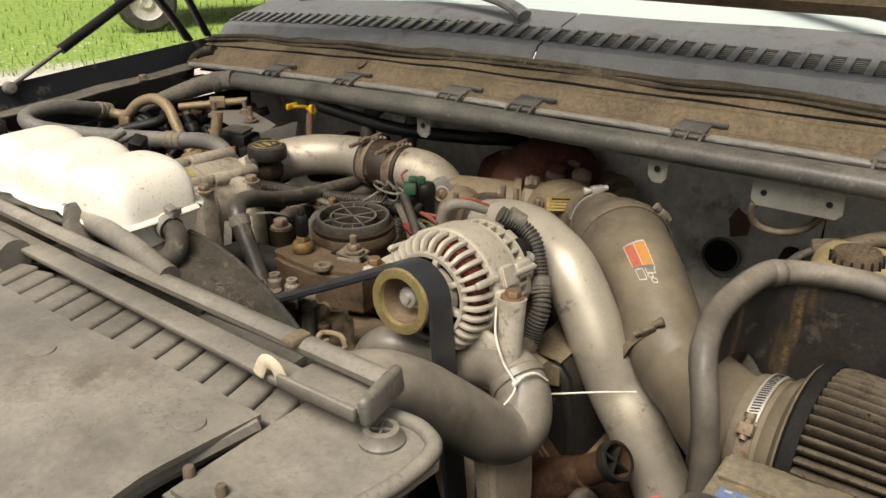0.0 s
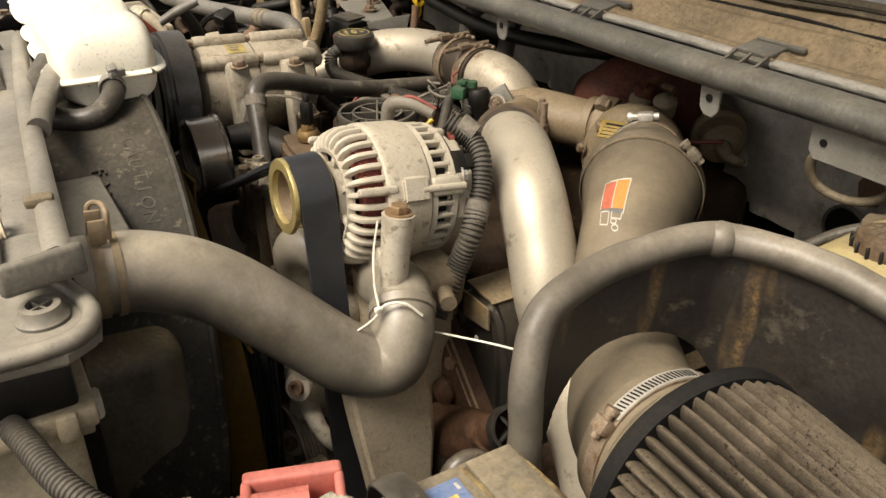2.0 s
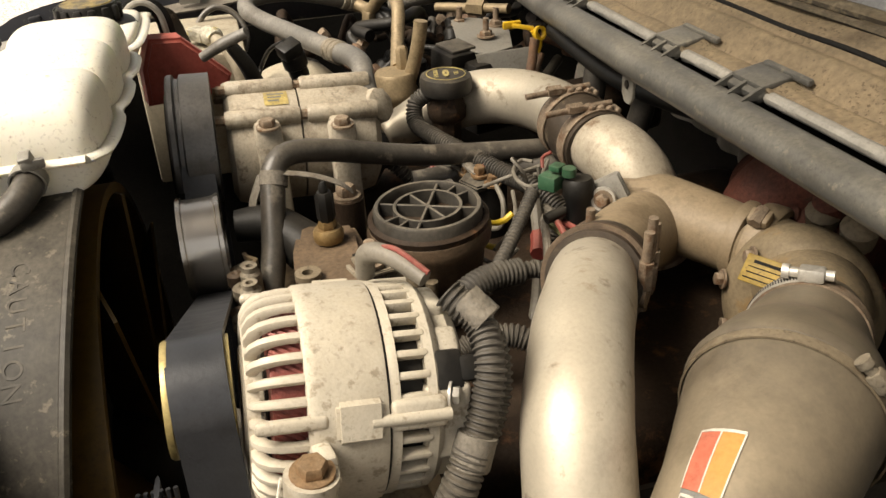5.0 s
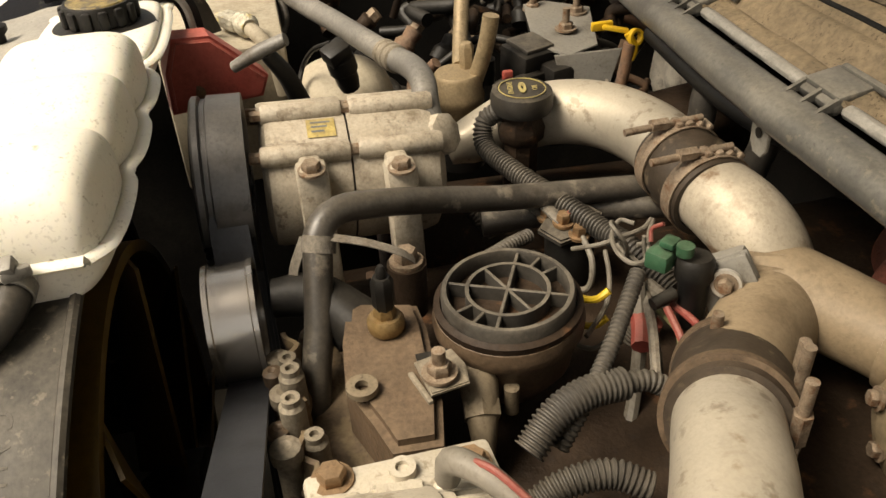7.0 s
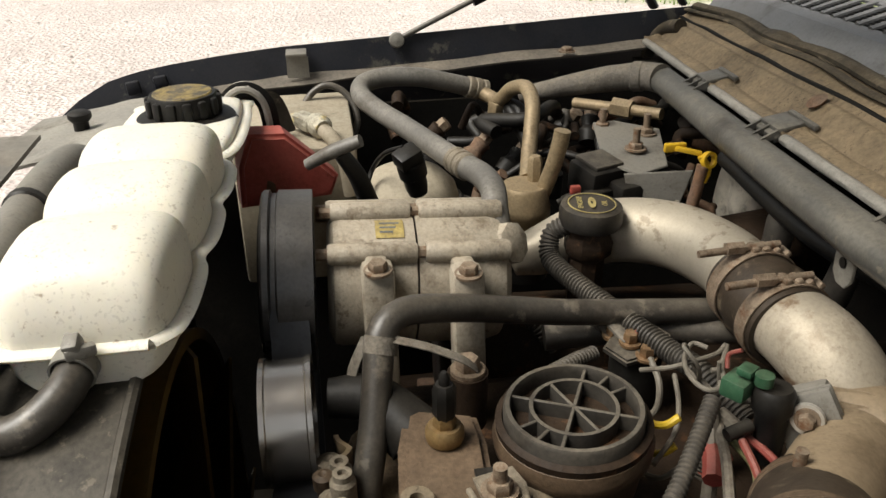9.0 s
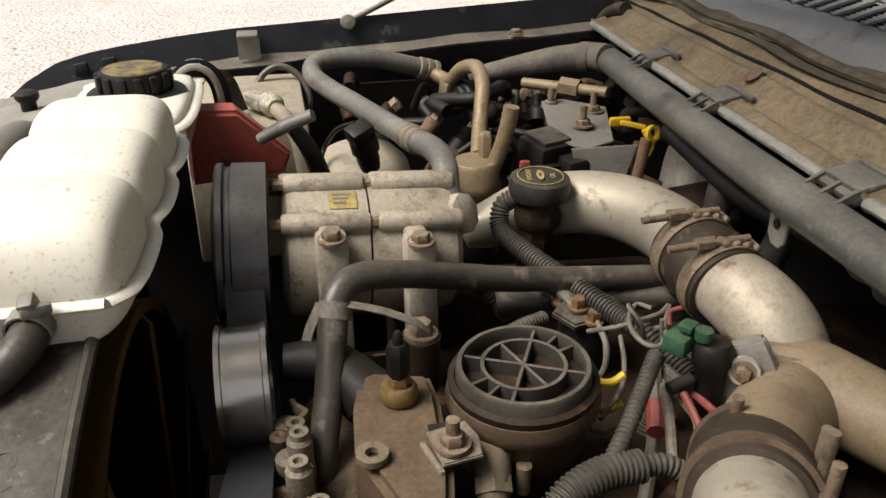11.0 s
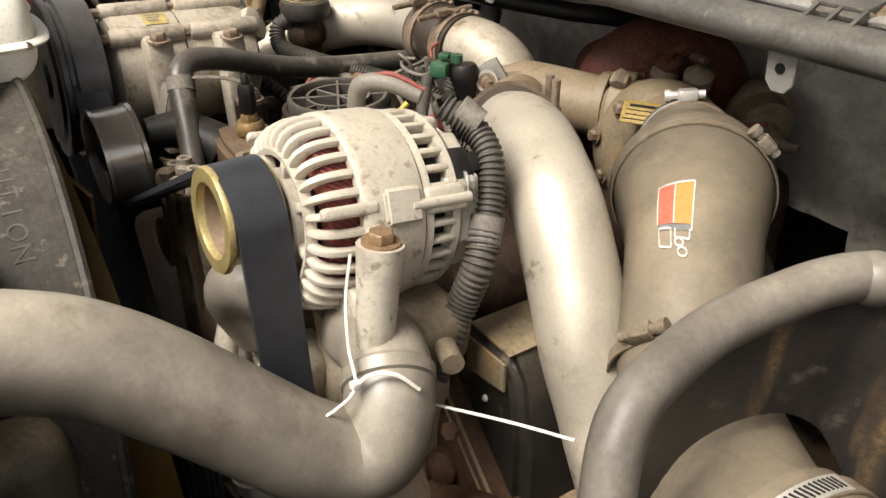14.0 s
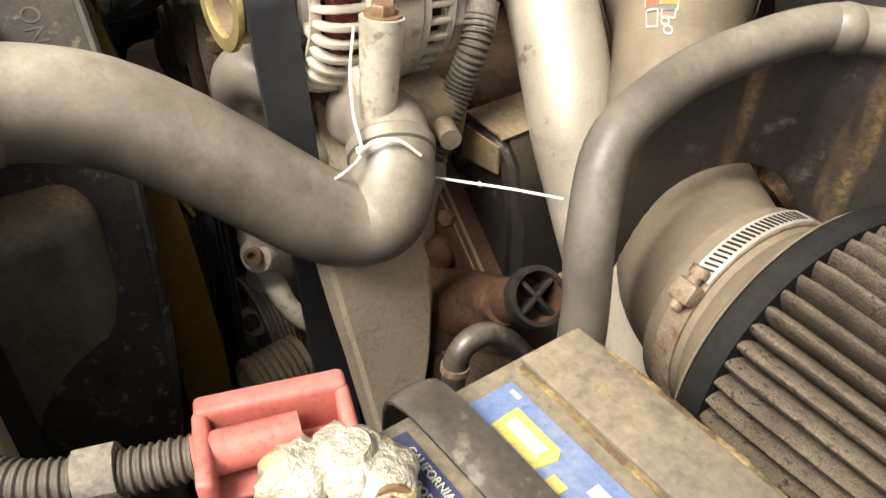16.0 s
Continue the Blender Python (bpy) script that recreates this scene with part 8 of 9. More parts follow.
hose("heater_hose", [(-0.86, 1.085, 1.02), (-0.855, 1.10, 1.09), (-0.85, 1.12, 1.15), (-0.84, 1.20, 1.18)], 0.014, M_RUBBER, "second grey heater hose rising beside the crossrail")
hose("brake_vacuum_hose", [(-1.02, 1.06, 1.155), (-0.86, 1.075, 1.135), (-0.74, 1.12, 1.128), (-0.68, 1.20, 1.110), (-0.66, 1.27, 1.05)], 0.011, M_BLACK, "black hose running under the crossrail")

loom([(-1.002, 0.888, 1.101), (-1.006, 0.872, 1.088), (-0.990, 0.868, 1.068), (-0.948, 0.881, 1.063), (-0.907, 0.898, 1.060), (-0.866, 0.916, 1.057), (-0.826, 0.932, 1.055), (-0.789, 0.945, 1.056), (-0.745, 0.965, 1.040)], 0.0108, "brown dusty split loom sagging from the oil filler")
loom([(-0.715, 0.915, 1.088), (-0.690, 0.895, 1.078), (-0.660, 0.870, 1.065), (-0.635, 0.845, 1.050), (-0.62, 0.82, 1.02)], 0.0068, "grey split loom slanting down from the green connector")
loom([(-0.615, 0.795, 1.030), (-0.628, 0.818, 1.046), (-0.637, 0.845, 1.052), (-0.641, 0.875, 1.050)], 0.0125, "wide grey split loom behind the alternator")
loom([(-0.641, 0.873, 1.050), (-0.640, 0.895, 1.048), (-0.632, 0.915, 1.036)], 0.0085, "narrow grey split loom end")
loom([(-0.585, 0.78, 1.000), (-0.590, 0.81, 1.018), (-0.588, 0.845, 1.022), (-0.575, 0.87, 1.015)], 0.011, "dark split loom low behind the alternator")
loom([(-0.76, 0.78, 1.03), (-0.80, 0.80, 1.05), (-0.83, 0.84, 1.05), (-0.85, 0.87, 1.045)], 0.007, "thin black loom beside the fuel bowl")
loom([(-0.98, 0.80, 1.00), (-0.955, 0.815, 1.04), (-0.94, 0.835, 1.03), (-0.93, 0.86, 1.00)], 0.009, "black split loom below the compressor")
loom([(-0.765, 0.985, 1.06), (-0.765, 0.955, 1.01), (-0.765, 0.945, 0.97), (-0.75, 0.93, 0.93)], 0.011, "black loom dropping into the valley")
single("tape_wrap", Shape().sweep([(-0.765, 0.958, 0.992), (-0.765, 0.948, 0.970)], 0.0122, 14, 4), M_RED, "red tape wrapped round the black loom", "tape")
# thick alternator harness in two runs that join
AL = [(-0.462, 0.738, 1.176), (-0.447, 0.757, 1.168), (-0.430, 0.771, 1.154), (-0.410, 0.771, 1.139), (-0.398, 0.763, 1.116), (-0.388, 0.752, 1.095), (-0.380, 0.740, 1.075), (-0.384, 0.729, 1.045), (-0.380, 0.712, 1.020), (-0.378, 0.700, 1.00)]
loom(AL[1:6], 0.0102, "grey dusty split loom on the alternator")
loom([(-0.448, 0.770, 1.150), (-0.430, 0.779, 1.140), (-0.415, 0.778, 1.120), (-0.402, 0.768, 1.100), (-0.390, 0.755, 1.090)], 0.0085, "second split loom beside the alternator")
loom(AL[5:], 0.0118, "grey dusty split loom hanging below the alternator")
for q0, q1, rr in (((-0.440, 0.765, 1.166), (-0.428, 0.775, 1.156), 0.0112), ((-0.392, 0.757, 1.104), (-0.386, 0.749, 1.086), 0.0122)):
    single("tape_wrap", Shape().sweep([q0, q1], rr, 12, 8, wobble=0.2), M_TAPE, "grey tape wound round the alternator looms", "tape", "tape wraps")
b = Shape().sweep([(-0.500, 0.716, 1.160), (-0.494, 0.718, 1.178), (-0.478, 0.730, 1.182), (-0.458, 0.746, 1.174)], [0.0065, 0.0070, 0.0062, 0.0055], 12, 20)
single("battery_lead", b, M_WIRE_GREY, "grey rubber boot and lead bolted to the alternator", "wire")
wire([(-0.487, 0.723, 1.1855), (-0.474, 0.733, 1.1885), (-0.456, 0.748, 1.179)], 0.0018, M_WIRE_RED, "thin red wire taped along the lead")


def relay_group():
    t = thing("glow_relay", (-0.845, 0.905, 1.0), "black glow plug relay with two bronzed studs", "relay")
    m = basis((-0.838, 0.903, 1.010), (0.12, -0.05, 1))
    part("can", Shape().lathe([(0, -0.03), (0.024, -0.03), (0.024, 0.034), (0.020, 0.040), (0, 0.040)], m, 28), M_BLACK, t)
    part("cap_plate", Shape().prism([(-0.030, -0.014), (0.0, -0.024), (0.030, -0.014), (0.030, 0.014), (0.0, 0.024), (-0.030, 0.014)], 0.008, m @ Matrix.Translation((0, 0, 0.038)) @ Matrix.Rotation(radians(30), 4, "Z"), 0.002), M_CAPGREY, t)
    for p in ((-0.828, 0.892, 1.056), (-0.812, 0.902, 1.050), (-0.850, 0.884, 1.050)):
        part("stud", Shape().bolt(p, (0.1, 0, 1), 0.007, 0.012), M_BOLTB, t)
    part("lug", Shape().sweep([(-0.828, 0.892, 1.058), (-0.855, 0.880, 1.064), (-0.885, 0.868, 1.062), (-0.91, 0.86, 1.05)], [0.008, 0.006, 0.005, 0.005], 10, 20, flat=0.6), M_TAPE, t)
    part("lug", Shape().sweep([(-0.850, 0.884, 1.052), (-0.875, 0.868, 1.054), (-0.90, 0.85, 1.04)], [0.007, 0.005, 0.005], 10, 16, flat=0.6), M_TAPE, t)
    moved(wire([(-0.828, 0.897, 1.066), (-0.838, 0.905, 1.070), (-0.855, 0.900, 1.066)], 0.0022, M_WIRE_RED, "short red wire on the relay stud"), -0.026, 0.013, -0.008)
    moved(wire([(-0.885, 0.866, 1.060), (-0.893, 0.860, 1.052), (-0.889, 0.852, 1.046)], 0.0032, M_WIRE_RED, "red-orange wire end beside the relay"), -0.026, 0.013, -0.008)
    moved(wire([(-0.812, 0.904, 1.054), (-0.785, 0.905, 1.040), (-0.780, 0.900, 1.015), (-0.80, 0.885, 1.005)], 0.003, M_WIRE_GREY, "grey wire looping under the relay"), -0.026, 0.013, -0.008)
    moved(wire([(-0.805, 0.912, 1.060), (-0.772, 0.920, 1.066), (-0.745, 0.918, 1.072), (-0.728, 0.908, 1.098), (-0.735, 0.898, 1.112), (-0.748, 0.906, 1.104), (-0.742, 0.915, 1.082), (-0.720, 0.922, 1.078), (-0.716, 0.918, 1.110)], 0.0018, M_WIRE_GREY, "thin dark wire twisted in a loose loop"), -0.026, 0.013, -0.008)
    moved(t, -0.028, 0.014, -0.008)
    for dz in (0.0, -0.028):
        wire([(-0.770, 0.878, 1.042 + dz), (-0.752, 0.884, 1.043 + dz), (-0.738, 0.892, 1.050 + dz), (-0.736, 0.902, 1.058 + dz)], 0.0032, M_WIRE_YEL, "yellow wire beside the fuel bowl")
    wire([(-0.77, 0.872, 1.02), (-0.745, 0.872, 1.008), (-0.722, 0.885, 1.012), (-0.715, 0.90, 1.03)], 0.0022, M_WIRE_GREY, "grey wire under the yellow wires")
    wire([(-0.700, 0.935, 1.060), (-0.675, 0.935, 1.052), (-0.655, 0.935, 1.035), (-0.645, 0.93, 1.00)], 0.0032, M_WIRE_RED, "red wire by the sensor")
    wire([(-0.705, 0.925, 1.050), (-0.680, 0.920, 1.040), (-0.665, 0.918, 1.015)], 0.003, M_WIRE_GREY, "olive wire by the sensor")
    wire([(-0.735, 0.925, 1.07), (-0.71, 0.92, 1.03), (-0.69, 0.91, 0.98), (-0.66, 0.89, 0.95)], 0.006, M_WIRE_GREY, "pale tape-wrapped wires dropping into the valley")
    wire([(-0.790, 0.890, 1.066), (-0.768, 0.905, 1.082), (-0.768, 0.925, 1.086), (-0.772, 0.945, 1.088), (-0.783, 0.958, 1.088), (-0.755, 0.941, 1.086), (-0.732, 0.930, 1.082)], 0.0021, M_WIRE_GREY, "thin grey wire strung to the connector")
    wire([(-0.775, 0.938, 1.092), (-0.783, 0.928, 1.092), (-0.763, 0.913, 1.092), (-0.741, 0.909, 1.091), (-0.725, 0.915, 1.090), (-0.728, 0.928, 1.090), (-0.745, 0.936, 1.091), (-0.747, 0.928, 1.091)], 0.0020, M_WIRE_GREY, "thin grey wire curled in a loose loop")
    wire([(-0.736, 0.934, 1.058), (-0.724, 0.940, 1.055), (-0.712, 0.945, 1.052)], 0.0062, M_TAPE, "pale taped sleeve on the sensor wires")
    wire([(-0.714, 0.945, 1.052), (-0.697, 0.951, 1.052), (-0.677, 0.954, 1.050), (-0.655, 0.948, 1.040)], 0.0034, M_WIRE_RED, "red wire curving out of the taped sleeve")
    wire([(-0.720, 0.932, 1.050), (-0.705, 0.938, 1.047), (-0.686, 0.940, 1.045), (-0.666, 0.934, 1.038)], 0.0030, M_WIRE_OLIVE, "olive green wire beside the red one")
    wire([(-0.735, 0.932, 1.056), (-0.712, 0.926, 1.052), (-0.690, 0.920, 1.048), (-0.655, 0.908, 1.036)], 0.0042, M_TAPE, "pale braided wire dropping into the valley")
    wire([(-0.716, 0.922, 1.040), (-0.704, 0.918, 1.038), (-0.690, 0.912, 1.034)], 0.0085, M_WIRE_RED, "red tape band wound round the loom")
    wire([(-0.800, 0.925, 1.050), (-0.772, 0.918, 1.042), (-0.742, 0.903, 1.038), (-0.716, 0.876, 1.032)], 0.0022, M_WIRE_GREY, "thin dark wire bowed beside the fuel bowl")
    g = thing("green_connector", (-0.722, 0.94, 1.08), "green plastic electrical connector with a cut wire", "connector")
    part("shell", Shape().box((0.020, 0.024, 0.016), pose(-0.722, 0.938, 1.094, 0, 0, 35), 0.003), M_GREEN, g)
    part("latch", Shape().box((0.012, 0.014, 0.006), pose(-0.720, 0.942, 1.108, 0, 0, 35), 0.0015), M_GREEN, g)
    part("latch", Shape().lathe([(0, -0.004), (0.007, -0.004), (0.007, 0.004), (0, 0.004)], basis((-0.710, 0.950, 1.106), (0, 0, 1)), 12), M_GREEN, g)
    wire([(-0.728, 0.930, 1.106), (-0.732, 0.932, 1.115), (-0.726, 0.938, 1.122)], 0.0018, M_WIRE_RED, "cut orange wire end on the green connector")
    s = thing("pressure_solenoid", (-0.708, 0.962, 1.05), "black cylindrical solenoid beside the manifold plate", "solenoid")
    part("body", Shape().lathe([(0, -0.045), (0.010, -0.045), (0.0125, -0.005), (0.0155, 0.0), (0.0155, 0.014), (0.013, 0.018), (0, 0.018)], basis((-0.709, 0.960, 1.080), (-0.1, 0, 1)), 20), M_BLACK, s)
    part("nipple", Shape().sweep([(-0.709, 0.945, 1.066), (-0.705, 0.925, 1.062)], 0.0055, 10, 4), M_BLACK, s)
    for q in ((-0.640, 0.940, 1.040), (-0.575, 0.965, 1.058)):
        st = Shape().sweep([q, (q[0] + 0.002, q[1], q[2] + 0.062)], 0.0042, 10, 4)
        st.lathe([(0.008, -0.006), (0.008, 0.016), (0, 0.016)], basis(q, (0, 0, 1)), 6)
        single("clamp_stud", st, M_BOLT, "dirty threaded clamp stud standing upright", "stud", "clamp studs")


relay_group()


# ---- far side of the engine ----
def far_side():
    AC = [(-0.955, 0.806, 1.112), (-0.972, 0.805, 1.134), (-1.000, 0.808, 1.146), (-1.035, 0.803, 1.148), (-1.076, 0.790, 1.145), (-1.150, 0.768, 1.142), (-1.225, 0.745, 1.140), (-1.290, 0.717, 1.143), (-1.335, 0.699, 1.150), (-1.362, 0.705, 1.158), (-1.372, 0.735, 1.162), (-1.372, 0.780, 1.160), (-1.378, 0.825, 1.148), (-1.385, 0.862, 1.136)]
    t = thing("refrigerant_hose", (-1.1, 0.75, 1.1), "grey-black refrigerant hose looped over the engine", "hose")
    part("hose", Shape().sweep(AC, 0.0130, 18, 90), M_ACHOSE, t, angle=80)
    for a, c in ((AC[4], Vector(AC[5]) - Vector(AC[3])), (AC[-1], Vector(AC[-1]) - Vector(AC[-2]))):
        cr = Shape()
        cr.lathe([(0.0128, -0.015), (0.0150, -0.013), (0.0150, -0.007), (0.0140, -0.006), (0.0140, -0.003), (0.0152, -0.002), (0.0152, 0.005), (0.0140, 0.006), (0.0140, 0.009), (0.0150, 0.010), (0.0148, 0.016), (0.0128, 0.017)], basis(Vector(a), c), 24, closed=True)
        part("crimp", cr, M_ALU_DK, t)
    AP = [(-1.385, 0.862, 1.136), (-1.370, 0.880, 1.127), (-1.349, 0.889, 1.128), (-1.325, 0.900, 1.150), (-1.293, 0.912, 1.160), (-1.258, 0.912, 1.150), (-1.232, 0.905, 1.128), (-1.205, 0.896, 1.104), (-1.165, 0.885, 1.085)]
    part("metal_pipe", Shape().sweep(AP, 0.0098, 16, 60), M_BRASSPIPE, t, "bare tan metal pipe")
    part("bracket", Shape().box((0.022, 0.014, 0.030), pose(-1.352, 0.884, 1.112, 0, 10, 20), 0.003), M_BRASSPIPE, t)
    c = thing("valve_block", (-1.16, 0.88, 1.0), "amber-stained cylindrical valve with pipe stubs", "valve")
    m = basis((-1.140, 0.876, 1.050), (0, 0, 1))
    part("body", Shape().lathe([(0, -0.04), (0.026, -0.04), (0.028, 0.0), (0.031, 0.004), (0.031, 0.014), (0.029, 0.018), (0.029, 0.036), (0.026, 0.040), (0, 0.040)], m, 32), M_BRASSPIPE, c)
    part("lower_body", Shape().lathe([(0, -0.08), (0.030, -0.08), (0.032, -0.04), (0, -0.04)], m, 24), M_BLACK, c)
    part("stub", Shape().sweep([(-1.132, 0.895, 1.08), (-1.126, 0.905, 1.115), (-1.120, 0.910, 1.145), (-1.119, 0.912, 1.160)], 0.0095, 14, 20), M_BRASSPIPE, c)
    part("nut", Shape().lathe([(0.009, 0), (0.009, 0.03), (0.006, 0.034), (0, 0.034)], basis((-1.150, 0.890, 1.086), (0, 0, 1)), 6), M_BRASSPIPE, c)
    part("black_fitting", Shape().lathe([(0.011, 0), (0.012, 0.012), (0.012, 0.030), (0.008, 0.034), (0, 0.034)], basis((-1.152, 0.913, 1.066), (0, 0, 1)), 14), M_BLACK, c)

    b = thing("stud_bracket", (-1.12, 0.98, 1.1), "folded dusty steel bracket with three studs and nuts", "bracket")
    out = [(-0.078, -0.012), (-0.066, -0.040), (0.052, -0.034), (0.080, 0.004), (0.050, 0.040), (-0.060, 0.044)]
    part("plate", Shape().prism(out, 0.003, pose(-1.172, 1.012, 1.114, -3, 4, -14), 0.0008), M_TAB, b)
    part("fold", Shape().prism([(0, 0), (0.075, 0.01), (0.06, -0.05), (0.02, -0.075)], 0.003, pose(-1.098, 0.980, 1.112, 90, 0, 68), 0.0008), M_TAB, b)
    for p in ((-1.155, 1.014, 1.118), (-1.238, 1.000, 1.117), (-1.205, 1.046, 1.118)):
        st = Shape().bolt(p, (0, 0, 1), 0.009, 0.009)
        st.lathe([(0.0045, 0.006), (0.0045, 0.026), (0, 0.026)], basis(p, (0, 0, 1)), 10)
        part("stud", st, M_BOLT, b)
    k = thing("relay_box", (-1.10, 0.95, 1.06), "black electrical connectors stacked under the bracket", "connector")
    part("box", Shape().box((0.05, 0.05, 0.04), pose(-1.105, 0.950, 1.098, 0, 5, 20), 0.004), M_BLACK, k)
    part("lid", Shape().box((0.042, 0.04, 0.006), pose(-1.107, 0.952, 1.120, 0, 5, 20), 0.002), M_CAPGREY, k)
    part("plug", Shape().box((0.016, 0.035, 0.035), pose(-1.072, 0.940, 1.080, 0, 0, 20), 0.003), M_BLACK, k)
    part("red_lock", Shape().box((0.008, 0.012, 0.012), pose(-1.085, 0.918, 1.094), 0.002), M_RED, k)
    part("stand", Shape().box((0.05, 0.09, 0.10), pose(-1.09, 1.00, 1.055, 0, 0, 15), 0.006), M_BLACK, k)
    moved(k, -0.025, 0.010, -0.004)
    sp = Shape().box((0.10, 0.16, 0.06), pose(-1.00, 1.11, 1.05, 0, 0, 12), 0.012, 3)
    single("plenum_cover", sp, M_BROWN, "dusty brown cover below the cowl", "cover")
    for q in ((-0.985, 1.035), (-1.04, 1.03)):
        single("rag_shred", Shape().sweep([(q[0], q[1], 1.06), (q[0] + 0.005, q[1] - 0.004, 1.08), (q[0] + 0.002, q[1] - 0.01, 1.10)], 0.006, 6, 10, flat=0.3), M_TAPE, "frayed strip of grey insulation", "insulation")

    # taped harness at the rail's far end
    hs = [(-1.285, 1.093, 1.164), (-1.306, 1.084, 1.162), (-1.325, 1.060, 1.158), (-1.340, 1.020, 1.150), (-1.360, 0.975, 1.138), (-1.390, 0.93, 1.12)]
    part_h = single("taped_harness", Shape().sweep(hs, [0.020, 0.019, 0.018, 0.017, 0.014, 0.012], 16, 40, wobble=0.06), M_TAPE, "cloth-taped wiring harness bending off the crossrail", "harness")
    part("wrap", Shape().lathe([(0.0185, -0.008), (0.0205, -0.006), (0.0205, 0.006), (0.0185, 0.008)], basis((-1.316, 1.073, 1.160), (-0.6, -0.8, -0.1)), 18, closed=True), M_TAPE, part_h)
    ft = Shape().sweep([(-1.24, 0.955, 1.13), (-1.19, 1.0, 1.135), (-1.14, 1.04, 1.14)], 0.0075, 12, 12)
    ft.lathe([(0.013, -0.014), (0.013, 0.014), (0, 0.014)], basis((-1.185, 1.004, 1.136), (0.7, 0.7, 0)), 6)
    pf = single("pipe_fitting", ft, M_BRASSPIPE, "brass pipe union with hexagon nuts", "fitting")
    moved(pf, -0.090, 0.035, -0.006)

    # second battery with cover, dome and T handle
    bt = thing("battery", (-1.25, 0.64, 0.95), "second battery with a tan dusty top and corroded clamp", "battery")
    part("case", Shape().box((0.24, 0.15, 0.18), pose(-1.275, 0.640, 1.030), 0.006), M_BATT2, bt)
    part("clamp", Shape().box((0.045, 0.026, 0.018), pose(-1.215, 0.655, 1.135, 0, 0, 30), 0.006), M_LEAD, bt)
    part("clamp_end", Shape().lathe([(0, -0.014), (0.014, -0.012), (0.015, 0.006), (0.010, 0.014), (0, 0.014)], basis((-1.190, 0.672, 1.136), (1, 0.4, 0)), 14), M_LEAD, bt)
    part("cable", Shape().sweep([(-1.185, 0.672, 1.136), (-1.165, 0.688, 1.125), (-1.150, 0.70, 1.10), (-1.145, 0.705, 1.06)], 0.0095, 12, 20), M_BATT2, bt)
    moved(bt, -0.070, -0.030, 0.0)
    rc = thing("terminal_cover", (-1.14, 0.60, 1.09), "faded red plastic terminal cover with a pin hole", "terminal cover")
    m = pose(-1.130, 0.606, 1.122, 0, 0, 12)
    out = [(-0.052, -0.038), (0.050, -0.038), (0.060, -0.015), (0.034, 0.012), (0.004, 0.042), (-0.036, 0.046), (-0.050, 0.010)]
    part("shell", Shape().prism(out, 0.040, m @ Matrix.Rotation(radians(90), 4, "X") @ Matrix.Rotation(radians(90), 4, "Y") @ Matrix.Translation((0, 0, -0.02)), 0.005, 3), M_RED, rc)
    part("pin_hole", Shape().lathe([(0, 0), (0.008, 0), (0.0085, 0.003), (0, 0.003)], basis((-1.108, 0.590, 1.105), (1, -0.2, 0.1)), 16), M_IRON, rc)
    moved(rc, -0.028, -0.008, 0.004)
    th = thing("pull_handle", (-1.05, 0.67, 1.09), "worn black T-shaped pull handle", "handle")
    part("grip", Shape().sweep([(-1.044, 0.628, 1.166), (-1.038, 0.655, 1.181), (-1.031, 0.683, 1.193)], [0.0075, 0.0095, 0.008], 12, 20, flat=0.8), M_ACHOSE, th)
    part("shank", Shape().sweep([(-1.036, 0.662, 1.180), (-1.045, 0.678, 1.150), (-1.060, 0.69, 1.11)], [0.008, 0.010, 0.011], 10, 14), M_BLACK, th)
    moved(th, -0.015, 0.0, -0.004)
    d = thing("accumulator", (-1.19, 0.745, 1.0), "pale grey metal accumulator dome with a black pressure switch", "accumulator")
    dm = basis((-1.175, 0.742, 1.040), (0.1, -0.05, 1))
    part("dome", Shape().lathe([(0.062, -0.06), (0.062, 0.010), (0.058, 0.026), (0.046, 0.040), (0.025, 0.049), (0, 0.051)], dm, 40), M_BATT2, d)
    part("seam", Shape().lathe([(0.0615, -0.004), (0.0645, -0.003), (0.0645, 0.003), (0.0615, 0.004)], dm, 40, closed=True), M_TAB, d)
    sw = Shape().lathe([(0.011, -0.010), (0.013, 0.0), (0.013, 0.012), (0.016, 0.014), (0.016, 0.030), (0.010, 0.034), (0, 0.034)], basis((-1.100, 0.744, 1.098), (0.15, -0.2, 0.9)), 12)
    sw.box((0.022, 0.028, 0.018), pose(-1.088, 0.734, 1.136, 20, 15, 30), 0.003)
    part("pressure_switch", sw, M_BLACK, d)
    part("switch_wire", Shape().sweep([(-1.092, 0.730, 1.146), (-1.120, 0.712, 1.130), (-1.155, 0.70, 1.10), (-1.14, 0.69, 1.08)], 0.0028, 8, 24), M_BLACK, d)
    moved(d, -0.006, 0.0, 0.014)
    wl = single("wire_loop", Shape().sweep([(-1.30, 0.62, 1.10), (-1.315, 0.635, 1.145), (-1.32, 0.665, 1.165), (-1.31, 0.695, 1.15), (-1.29, 0.705, 1.12), (-1.27, 0.69, 1.09)], 0.0048, 10, 40), M_RUBBER, "thin grey cable arching over the battery", "cable")
    moved(wl, -0.112, -0.010, -0.026)
    st = single("battery_strap", Shape().sweep([(-1.20, 0.555, 1.08), (-1.21, 0.555, 1.15), (-1.225, 0.575, 1.170), (-1.24, 0.60, 1.165), (-1.245, 0.615, 1.12)], 0.014, 8, 40, flat=0.16), M_RUBBER, "ribbed rubber battery strap standing in an arch", "strap")
    moved(st, -0.035, -0.015, 0.004)
    # dim hoses and castings that fill the space before the inner fender
    rng = np.random.default_rng(11)
    mats = (M_BLACK, M_BROWN, M_BLACK, M_IRON, M_LOOM, M_BROWN)
